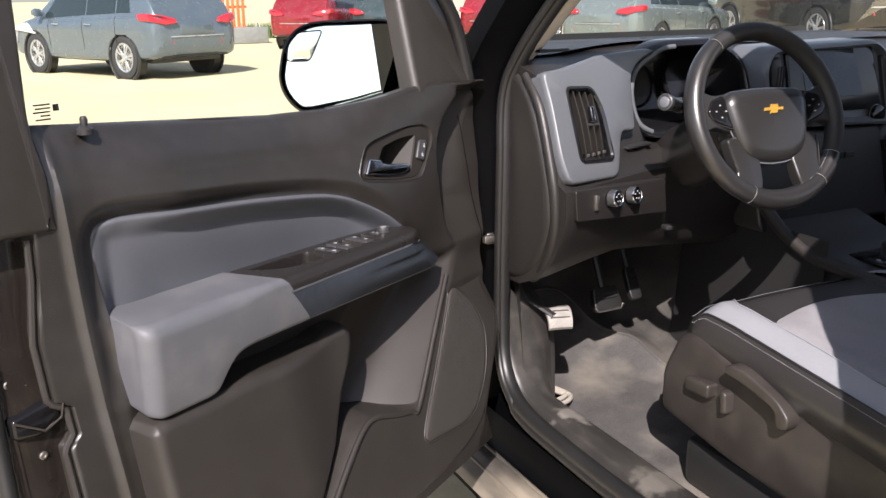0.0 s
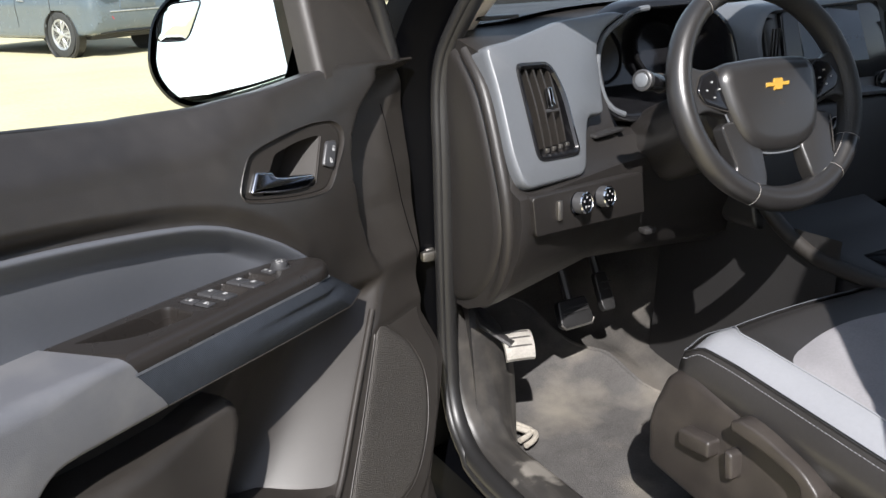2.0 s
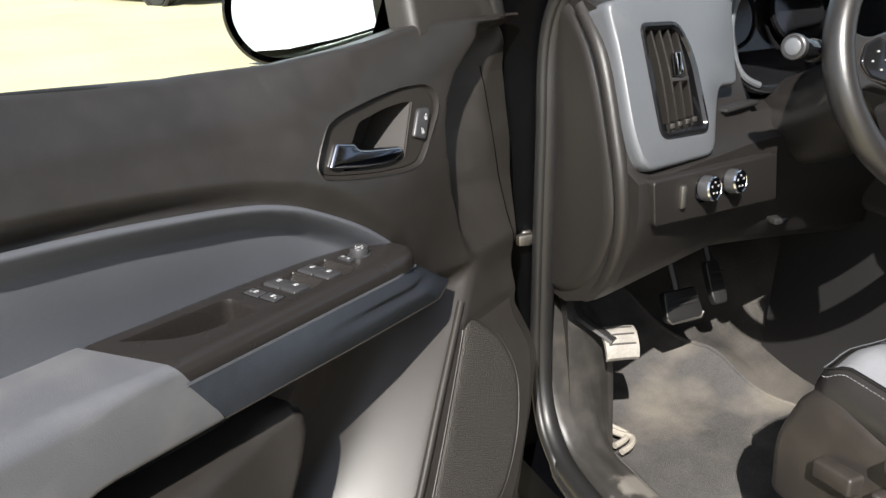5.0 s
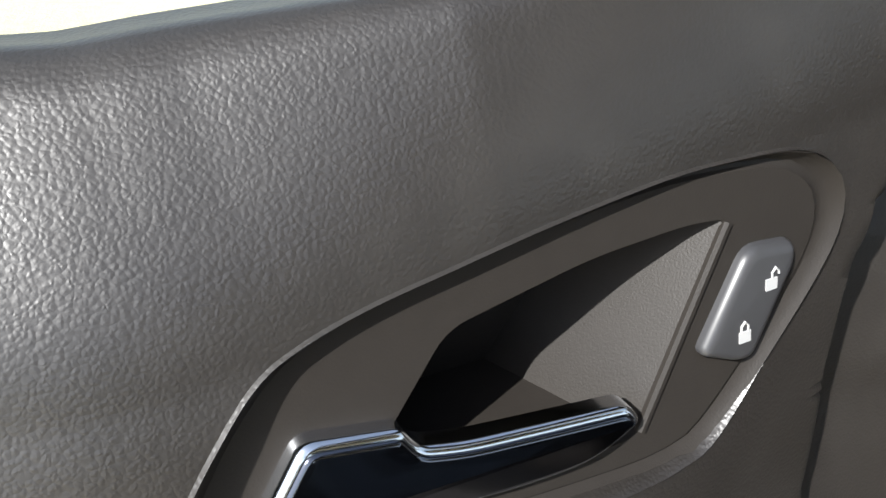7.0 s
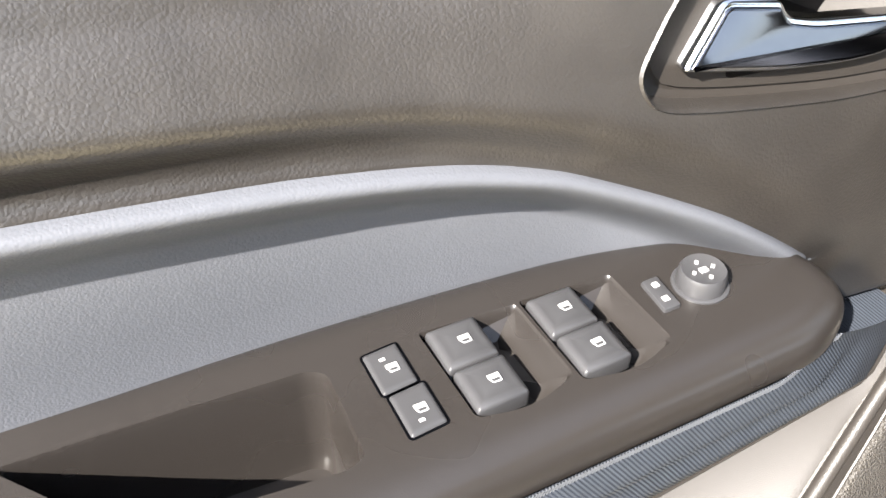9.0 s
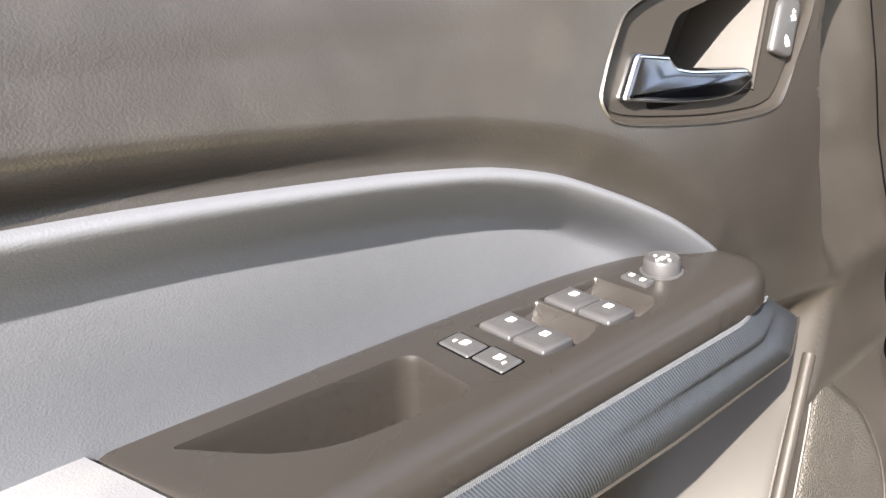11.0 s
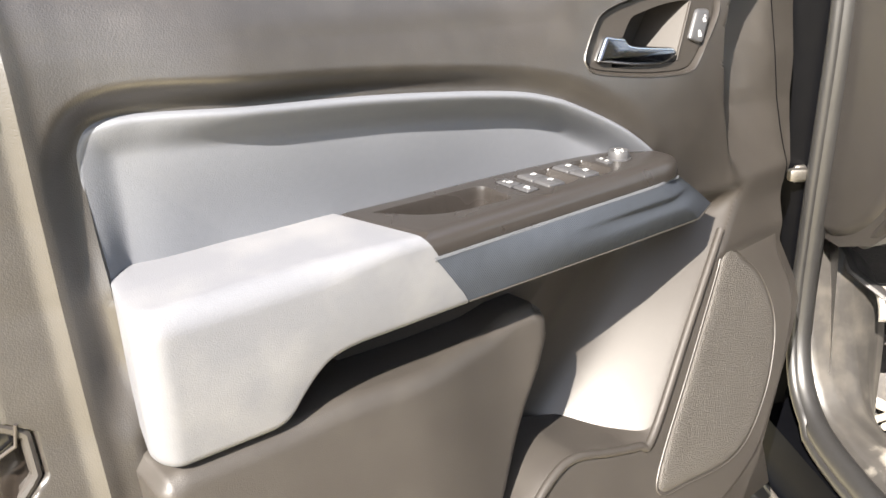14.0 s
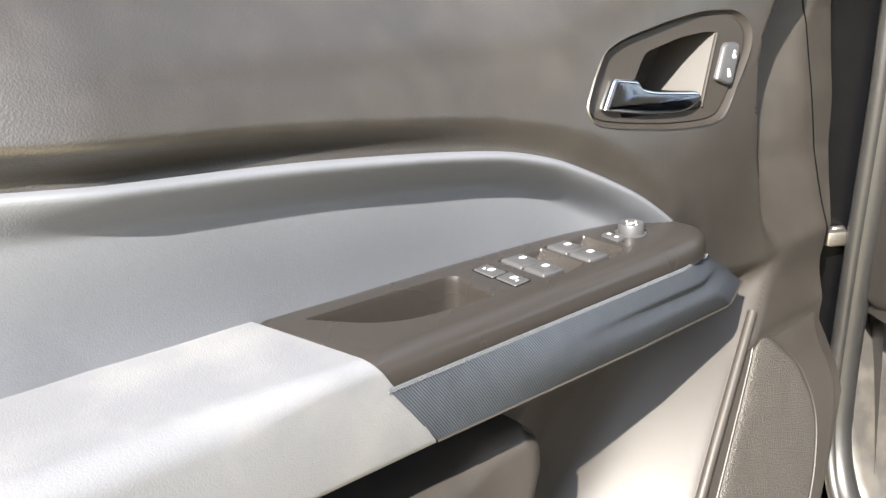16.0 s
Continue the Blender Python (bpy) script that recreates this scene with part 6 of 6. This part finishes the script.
for name, lab, c, sz in (("brake_pedal", "black rubber brake pedal with a bright lower edge", (1.262, 1.588, 0.722), (0.078, 0.016, 0.056)), ("accelerator_pedal", "black upright accelerator pedal", (1.362, 1.62, 0.735), (0.034, 0.014, 0.08))):
    pd = thing(name, lab, "pedal")
    bm = bmesh.new()
    w, h = sz[0] / 2, sz[2] / 2
    tilt = Matrix.Translation(c) @ Matrix.Rotation(radians(-28), 4, "X")
    prism(bm, rounded([(-0.86 * w, h), (0.86 * w, h), (w, -0.7 * h), (0.75 * w, -h), (-0.75 * w, -h), (-w, -0.7 * h)], 0.007, 4), sz[1] / 2, -sz[1] / 2, 0.003, lambda x, z, y: tilt @ Vector((x, y, z)), 3)
    rub = part("pedal_pad", bm, M_RUBBER, pd, "worn black rubber pad")
    for k in range(4):
        bm = bmesh.new()
        box(bm, (0, -sz[1] / 2 - 0.0006, h * (0.6 - 0.38 * k)), (1.5 * w, 0.003, 0.003), 0.001, tilt)
        part("pad_rib", bm, M_DARK, rub)
    if name == "brake_pedal":
        bm = bmesh.new()
        tube(bm, [tilt @ Vector(p) for p in ((-w, -0.007, -0.66 * h), (-0.8 * w, -0.007, -h), (0.8 * w, -0.007, -h), (w, -0.007, -0.66 * h))], 0.0022, 6)
        part("pad_trim", bm, M_STEEL, pd, "bright worn edge")
    bm = bmesh.new()
    tube(bm, [(c[0], c[1] + 0.01, c[2] + 0.01), (c[0] + 0.01, c[1] + 0.08, c[2] + 0.12), (c[0] + 0.01, c[1] + 0.1, c[2] + 0.22)], 0.009, 8)
    part("pedal_arm", bm, M_DARK, pd)

# ---- driver's seat ----
seat = thing("driver_seat", "grey and black truck seat with pale bolsters", "seat")
SX0, SX1 = 1.112, 1.60


def cushion(s, t):
    """Top of the seat: s across, t from front to back."""
    left = SX0 - 0.057 * t
    x = left + (SX1 - left) * s
    c = (s - 0.5) * 2
    y = 1.158 - 0.024 * c * c * (1 - t) - 0.60 * t
    bol = 0.014 * step(0.5, 0.85, abs(c)) - 0.020 * step(0.80, 1.0, abs(c))
    front = -0.020 * step(0.09, 0.0, t) ** 2
    return (x, y, 0.874 + 0.006 * step(0, 0.2, t) - 0.030 * t + bol * (0.5 + 0.7 * t) + front)


bm = bmesh.new()
grid(bm, lambda s, t: Vector(cushion(s, t)) - Vector((0, 0, 0.004)), 44, 40)
part("cushion_black", bm, M_LEATHER, seat, "black seat base cover", sharp=70)
bm = bmesh.new()
INS = spline([(0.085, 0.98), (0.085, 0.5), (0.095, 0.30), (0.14, 0.235), (0.26, 0.195), (0.42, 0.17), (0.58, 0.17), (0.74, 0.195), (0.86, 0.235), (0.905, 0.30), (0.915, 0.5), (0.915, 0.98)], 4)
rings = []
for k in range(9):
    f = 1 - k / 8.5
    rings.append([tuple(Vector(cushion(0.5 + (s - 0.5) * f, 0.6 + (t - 0.6) * f)) + Vector((0, 0, 0.002 - (0.008 if k == 0 else 0) + 0.004 * (1 - f)))) for s, t in INS])
loft(bm, rings, caps=(False, True))
part("seat_insert", bm, M_SEATCLOTH, seat, "pale grey cloth seat insert", sharp=70)
wide = lambda t: float(np.interp(t, [0.0, 0.04, 0.10, 0.23, 0.45, 0.65, 1.0], [0.20, 0.165, 0.115, 0.098, 0.085, 0.070, 0.06]))
for sx in (0, 1):
    bm = bmesh.new()
    fx = (lambda s: s) if sx == 0 else (lambda s: 1 - s)
    grid(bm, lambda s, t: Vector(cushion(fx(0.004 + wide(0.02 + 0.96 * t) * s), 0.02 + 0.96 * t)) + Vector((0, 0, 0.002)), 10, 40)
    bolster = part("bolster", bm, M_SEATLT, seat, "pale grey vinyl bolster", sharp=70)
    bm = bmesh.new()
    tube(bm, [Vector(cushion(fx(0.004 + wide(v) * 1.01), v)) + Vector((0, 0, 0.0028)) for v in np.linspace(0.03, 0.97, 60)], 0.0012, 6)
    part("bolster_seam", bm, M_SEATLT, bolster, "raised pale seam")
bm = bmesh.new()
tube(bm, [Vector(cushion(0.004, t)) + Vector((-0.003, 0.0, 0.001)) for t in np.linspace(0.0, 1, 30)], 0.0012, 6)
part("side_piping", bm, M_DARK, seat, "black piping along the cushion side")
bm = bmesh.new()
for k in range(95):
    tube(bm, [Vector(cushion(0.0, t)) + Vector((-0.0035, 0, -0.008)) for t in ((k + 0.2) / 95, (k + 0.8) / 95)], 0.0007, 5)
tagged(part("side_stitching", bm, M_SEATLT, seat, "pale stitches along the cushion side"), kind="stuff")
bm = bmesh.new()
tube(bm, [Vector(cushion(s, 0.0)) + Vector((0, 0.002, 0.001)) for s in np.linspace(0.0, 1, 30)], 0.0008, 6)
part("seat_piping", bm, M_DASHGREY, seat, "pale piping along the cushion front")
bm = bmesh.new()


def apron(s, t):
    """Black side and front of the cushion below the piping."""
    if s < 0.6:
        p = Vector(cushion(0.0, 1 - s / 0.6))
        out = Vector((-0.012 * math.sin(math.pi * t), 0, 0))
    else:
        p = Vector(cushion((s - 0.6) / 0.4, 0.0))
        out = Vector((0, 0.012 * math.sin(math.pi * t), 0))
    return p + out + Vector((0, 0, -0.075 * t))


grid(bm, apron, 60, 8)
part("cushion_side", bm, M_LEATHER, seat, "black leather cushion side", sharp=60)
# side shield with switches and lever
bm = bmesh.new()
SH = [(1.150, 0.818), (1.175, 0.75), (1.172, 0.665), (1.0, 0.640), (0.75, 0.625), (0.50, 0.64), (0.50, 0.86), (0.62, 0.865), (0.74, 0.80), (0.86, 0.800), (1.0, 0.816), (1.10, 0.836)]
SH = rounded(SH, [0.02, 0.02, 0.02, 0.05, 0.05, 0.03, 0.03, 0.05, 0.06, 0.05, 0.05, 0.03], 5)
loft(bm, [[(x - 0.012 * step(0.0, 0.1, 0.82 - z), y, z) for y, z in inset(SH, d)] for x, d in ((1.16, 0), (1.11, 0.0), (1.100, 0.002), (1.093, 0.008), (1.090, 0.018))], caps=(False, True))
shield = part("side_shield", bm, M_SHIELD, seat, "dark plastic seat side shield", sharp=50)
SXX = 1.078
bm = bmesh.new()
prism(bm, rounded([(1.093, 0.764), (1.036, 0.768), (1.035, 0.743), (1.092, 0.740)], 0.006, 4), SXX + 0.012, SXX - 0.014, 0.004, lambda y, z, x: (x, y, z), 3)
part("seat_switch", bm, M_SHIELD, shield, "oblong power seat switch")
bm = bmesh.new()
prism(bm, rounded([(1.012, 0.770), (0.998, 0.768), (0.994, 0.732), (1.008, 0.728)], 0.006, 4), SXX + 0.012, SXX - 0.012, 0.004, lambda y, z, x: (x, y, z), 3)
part("recline_switch", bm, M_SHIELD, shield, "small upright seat switch")
bm = bmesh.new()
LV = rounded([(1.0, 0.8185), (0.9855, 0.8260), (0.9487, 0.8235), (0.8871, 0.8045), (0.8604, 0.7815), (0.8650, 0.7600), (0.8863, 0.7577), (0.8890, 0.7855), (0.9451, 0.8010), (0.9978, 0.8060)], [0.004, 0.006, 0.03, 0.03, 0.02, 0.014, 0.012, 0.012, 0.03, 0.004], 5)
prism(bm, LV, SXX + 0.012, SXX - 0.017, 0.004, lambda y, z, x: (x, y, z), 4)
part("height_lever", bm, M_SHIELD, shield, "long dark seat height lever")
bm = bmesh.new()
box(bm, (1.30, 0.85, 0.58), (0.40, 0.55, 0.10), 0.02)
part("seat_base", bm, M_DARK, seat, "dark seat frame")
bm = bmesh.new()


def back(s, t):
    c = (s - 0.5) * 2
    x = SX0 + (SX1 - SX0) * s * 0.98
    return (x, 0.60 - 0.22 * t + 0.05 * step(0.5, 0.9, abs(c)), 0.80 + 0.66 * t)


grid(bm, back, 24, 20)
part("backrest", bm, M_LEATHER, seat, "black seat backrest")


# ---- parked cars across the lot ----
def suv(name, label, paint, m, length=4.65, width=1.84, height=1.68, wb=2.74, white_front=None):
    car = thing(name, label, "car", m, group="parked cars")
    w, L = width / 2, length / 2
    st = np.array([(-L, 0.78, 0.56, 0.64, 0.94, 0.0), (-L + 0.05, 0.90, 0.42, 0.66, 1.00, 0.02), (-L + 0.16, 0.955, 0.36, 0.68, 1.05, 0.22), (-L + 0.38, 0.985, 0.33, 0.70, 1.07, 0.62), (-L + 0.75, 1.0, 0.32, 0.71, 1.06, 0.92), (-L + 1.5, 1.0, 0.30, 0.72, 1.03, 1.0),
          (-0.1, 1.0, 0.29, 0.73, 1.00, 1.0), (0.45, 1.0, 0.29, 0.73, 0.98, 0.86), (0.95, 0.99, 0.29, 0.72, 0.97, 0.42), (1.32, 0.98, 0.30, 0.70, 0.96, 0.06), (L - 0.6, 0.96, 0.30, 0.66, 0.91, 0.0), (L - 0.2, 0.90, 0.34, 0.6, 0.80, 0.0), (L, 0.74, 0.46, 0.54, 0.66, 0.0)])

    def half_ring(y):
        """One side of the body's section at y, from the sill over the belt to the roof."""
        fw, zl, zm, zb, g = (float(np.interp(y, st[:, 0], st[:, c])) * 0.35 + float(smooth(st[:, 0], st[:, c], y)) * 0.65 for c in range(1, 6))
        g = min(max(g, 0.0), 1.0)
        hw = w * fw
        roof = zb + 0.03 + (height - zb - 0.03) * g
        rw = hw * (0.90 - 0.16 * g)
        return spline([(hw * 0.86, zl), (hw * 0.965, zl + 0.05), (hw * 0.985, zm - 0.10), (hw * 0.992, zm - 0.02), (hw, zm + 0.10), (hw * 0.985, zb - 0.06), (hw * 0.955, zb), (hw * 0.955 + (rw - hw * 0.955) * 0.6, zb + (roof - zb) * 0.62), (rw, roof - 0.05 * g), (rw * 0.86, roof), (rw * 0.4, roof + 0.015 * g)], 4)
    cuts = sorted({*np.linspace(-L, -L + 0.4, 14).round(4), *np.linspace(-L + 0.4, L - 0.3, 78).round(4), *np.linspace(L - 0.3, L, 10).round(4)})
    rings = [[(x, y, z) for x, z in h] + [(-x, y, z) for x, z in h[::-1]] for y, h in ((y, half_ring(y)) for y in cuts)]
    bm = bmesh.new()
    loft(bm, rings)
    arches = [f for f in bm.faces if abs(f.calc_center_median().x) > w * 0.8 and any(math.hypot(f.calc_center_median().y - yw + 0.08, f.calc_center_median().z - 0.36) < 0.40 for yw in (-wb / 2, wb / 2))]
    bmesh.ops.delete(bm, geom=arches, context="FACES")
    body = part("car_body", bm, paint, car, sharp=35)
    bm = bmesh.new()
    box(bm, (0, 0, 0.42), (width * 0.78, length * 0.86, 0.30), 0.04)
    part("underbody", bm, M_DARK, body, "dark underbody")
    k = car

    def glazing(y0, y1, lean0, lean1, s, a0=24.6, a1=31.4):
        """A pane laid 4 mm outside the body's own surface between the belt and the roof edge."""
        bm = bmesh.new()

        def at(i, j):
            y = (y0 + lean0 * j) * (1 - i) + (y1 + lean1 * j) * i
            h = half_ring(y)
            q = a0 + (a1 - a0) * j
            a, b, f = h[int(q)], h[int(q) + 1], q - int(q)
            return (s * (a[0] + (b[0] - a[0]) * f + 0.006), y, a[1] + (b[1] - a[1]) * f)
        grid(bm, at, 8, 6)
        part("side_window", bm, M_CARGLASS, body, "dark tinted side window", sharp=80)
    for s in (-1, 1):
        glazing(-L + 0.62, -L + 1.00, 0.20, 0.04, s)
        glazing(-L + 1.05, -L + 1.90, 0.04, 0.0, s)
        glazing(-L + 1.95, L - 1.30, 0.0, -0.62, s)
        for y in (-L + 1.72, 0.42):
            bm = bmesh.new()
            tube(bm, [(s * (w + 0.004), y, 0.90), (s * (w + 0.024), y + 0.05, 0.905), (s * (w + 0.024), y + 0.14, 0.91), (s * (w + 0.004), y + 0.19, 0.91)], 0.011, 8)
            part("door_handle", bm, M_ALLOY, body, "bright door handle")
        for y in (-L + 1.02, -0.32, 0.78):
            bm = bmesh.new()
            tube(bm, [(s * (h[0] + 0.001), y, h[1]) for h in half_ring(y)[6:25]], 0.005, 6)
            part("door_seam", bm, M_DARK, body, "dark door seam")
        bm = bmesh.new()
        loft(bm, [[(s * (w * 0.93 + x), 0.98 + y * q, 1.10 + z * q) for y, z in rounded([(-0.05, -0.07), (0.06, -0.06), (0.06, 0.07), (-0.05, 0.08)], 0.03, 4)] for x, q in ((0.0, 0.4), (0.06, 0.9), (0.16, 1.0), (0.21, 0.6))])
        part("wing_mirror", bm, paint, body, "wing mirror")
        bm = bmesh.new()
        prism(bm, rounded([(0.44, 0.93), (0.70, 0.90), (0.975, 0.97), (0.965, 1.09), (0.72, 1.06), (0.50, 1.01)], 0.03, 4), 0.12, -0.05, 0.02, lambda x, z, y: (s * x * w * 1.02, y - L + float(np.interp(x, [0.4, 0.80, 0.90, 0.95, 0.98], [0, 0.0, 0.04, 0.12, 0.28])) + 0.8 * max(0, z - 1.0), z), 3)
        part("tail_lamp", bm, M_REDLENS, body, "red tail lamp")
        bm = bmesh.new()
        prism(bm, rounded([(0.52, 0.585), (0.86, 0.60), (0.88, 0.65), (0.54, 0.635)], 0.012, 3), -L + 0.10, -L - 0.004, 0.008, lambda x, z, y: (s * x * w, y + 0.11 * step(0.62, 0.95, x), z), 2)
        part("reflector", bm, M_REDLENS, body, "red bumper reflector")
        for y in (-wb / 2, wb / 2):
            bm = bmesh.new()
            mm = Matrix.Translation((s * (w - 0.03), y - 0.08, 0.36)) @ Matrix.Rotation(radians(90 * s), 4, "Y")
            lathe(bm, [(0.001, -0.19), (0.40, -0.18), (0.392, 0.0), (0.405, 0.020), (0.43, 0.018), (0.445, -0.02)], mm, 36)
            part("wheel_arch", bm, M_DARK, body, "dark wheel arch")
            wheel_parts(k, s * (w - 0.130), y - 0.08, 0.365, s)
    bm = bmesh.new()
    prism(bm, rounded([(-0.62, 1.13), (0.62, 1.13), (0.53, 1.52), (-0.53, 1.52)], 0.06, 4), 0.06, -0.012, 0.006, lambda x, z, d: (x, -L + 0.13 + (z - 1.05) * 0.98 + d, z), 1)
    part("rear_window", bm, M_CARGLASS, body, "dark sloping rear window")
    bm = bmesh.new()
    prism(bm, rounded([(-0.36, 0.74), (0.36, 0.74), (0.33, 0.94), (-0.33, 0.94)], 0.04, 4), -L + 0.10, -L - 0.014, 0.012, lambda x, z, d: (x, d + 0.04 * (z - 0.72), z), 2)
    part("plate_recess", bm, paint, body, "blank plate recess")
    bm = bmesh.new()
    prism(bm, rounded([(-0.72, 0.36), (0.72, 0.36), (0.60, 0.48), (-0.60, 0.48)], 0.04, 4), -L + 0.3, -L + 0.035, 0.03, lambda x, z, d: (x, d + 0.12 * abs(x) ** 3, z), 2)
    part("bumper_skirt", bm, M_DARK, body, "dark lower bumper skirt")
    bm = bmesh.new()
    box(bm, (0, -L - 0.006, 0.71), (1.1, 0.02, 0.02), 0.006)
    part("chrome_strip", bm, M_ALLOY, body, "bright tailgate strip")
    if white_front:
        bm = bmesh.new()
        prism(bm, rounded([(1.25, 0.72), (1.55, 0.92), (L - 0.35, 0.84), (L - 0.18, 0.70), (L - 0.3, 0.52), (1.9, 0.78)], 0.05, 4), -w * 0.93, -w * 1.012, 0.03, lambda y, z, x: (x, y, z), 2)
        part("fender_film", bm, white_front, body, "white protective film on the front wing")
    return car


def paint(name, c):
    return material(name, c, 0.25, metal=0.35, coat=1.0, spread=0.05, dirt=(0.3, 0.28, 0.24), dirt_amount=0.08, dirt_scale=3)


BLUEGREY, RED, SLATE, SILVER, BLACK = paint("blue_grey_paint", (0.105, 0.135, 0.165)), paint("red_paint", (0.26, 0.012, 0.022)), paint("slate_green_paint", (0.04, 0.06, 0.065)), paint("silver_green_paint", (0.19, 0.225, 0.225)), paint("black_paint", (0.02, 0.02, 0.018))
FILM = material("white_film", (0.8, 0.8, 0.8), 0.5, spread=0.04)


def parked(x, y, heading, scale=1.06):
    """Pose from the ground place of the rear left wheel and the heading in degrees left of the truck's forward."""
    m = pose(0, 0, 0, 0, 0, heading)
    off = m @ Vector((-(0.92 - 0.10) * scale, -1.45 * scale, 0))
    return Matrix.Translation((x - off.x, y - off.y, 0)) @ m @ Matrix.Scale(scale, 4)


suv("parked_suv", "blue-grey parked SUV with ten-spoke wheels", BLUEGREY, parked(2.23, 17.2, 26.8), white_front=FILM)
suv("parked_suv", "red parked SUV seen from behind", RED, parked(7.5, 25.0, -42, 1.0))
suv("parked_suv", "slate green SUV parked beside a red one", SLATE, parked(9.6, 24.3, -45, 1.0))
suv("parked_suv", "red parked SUV beyond the windscreen pillar", RED, parked(12.4, 23.0, -50, 1.0))
suv("parked_suv", "silver-green SUV parked with its tail to the lot", SILVER, parked(12.9, 18.0, -66, 1.05), length=5.1, width=1.95)
suv("parked_suv", "red SUV parked in the far row", RED, parked(-2.5, 27.5, 26, 1.0))
suv("parked_suv", "black parked truck-sized SUV on large wheels", BLACK, parked(17.6, 15.4, -14, 1.45))
# concrete block, barrier and hedge strip behind the cars
bm = bmesh.new()
box(bm, (7.2, 28.6, 0.25), (1.5, 0.6, 0.5), 0.05)
tagged(part("concrete_block", bm, material("grey_concrete", (0.2, 0.2, 0.19), 0.9, spread=0.2, bump=0.004, bump_scale=30)), "grey concrete barrier block on the lot", "barrier")
barrier = thing("mesh_barrier", "orange slatted barrier behind the cars", "barrier")
M_ORANGE = material("orange_plastic", (0.75, 0.12, 0.03), 0.5, spread=0.15)
for k in range(9):
    bm = bmesh.new()
    box(bm, (6.5 + 0.17 * k, 31.0, 0.75), (0.10, 0.05, 1.5), 0.01)
    part("slat", bm, M_ORANGE, barrier)
for z in (0.4, 1.1):
    bm = bmesh.new()
    box(bm, (7.2, 31.05, z), (1.6, 0.04, 0.08), 0.01)
    part("rail", bm, M_ORANGE, barrier)
bm = bmesh.new()
rnd = random.Random(4)
for k in range(500):
    x, y = 8.1 + rnd.random() * 1.3, 31.6 + rnd.random() * 1.2
    h = 0.25 + rnd.random() * 0.35
    a = rnd.random() * 6.28
    v = [bm.verts.new((x + 0.03 * math.cos(a), y + 0.03 * math.sin(a), 0)), bm.verts.new((x - 0.03 * math.cos(a), y - 0.03 * math.sin(a), 0)), bm.verts.new((x + 0.1 * math.sin(a), y + 0.1 * math.cos(a), h))]
    bm.faces.new(v)
tagged(part("grass_strip", bm, material("dry_green_grass", (0.09, 0.14, 0.04), 0.9, spread=0.3)), "strip of green grass behind the barrier", "grass", kind="stuff")
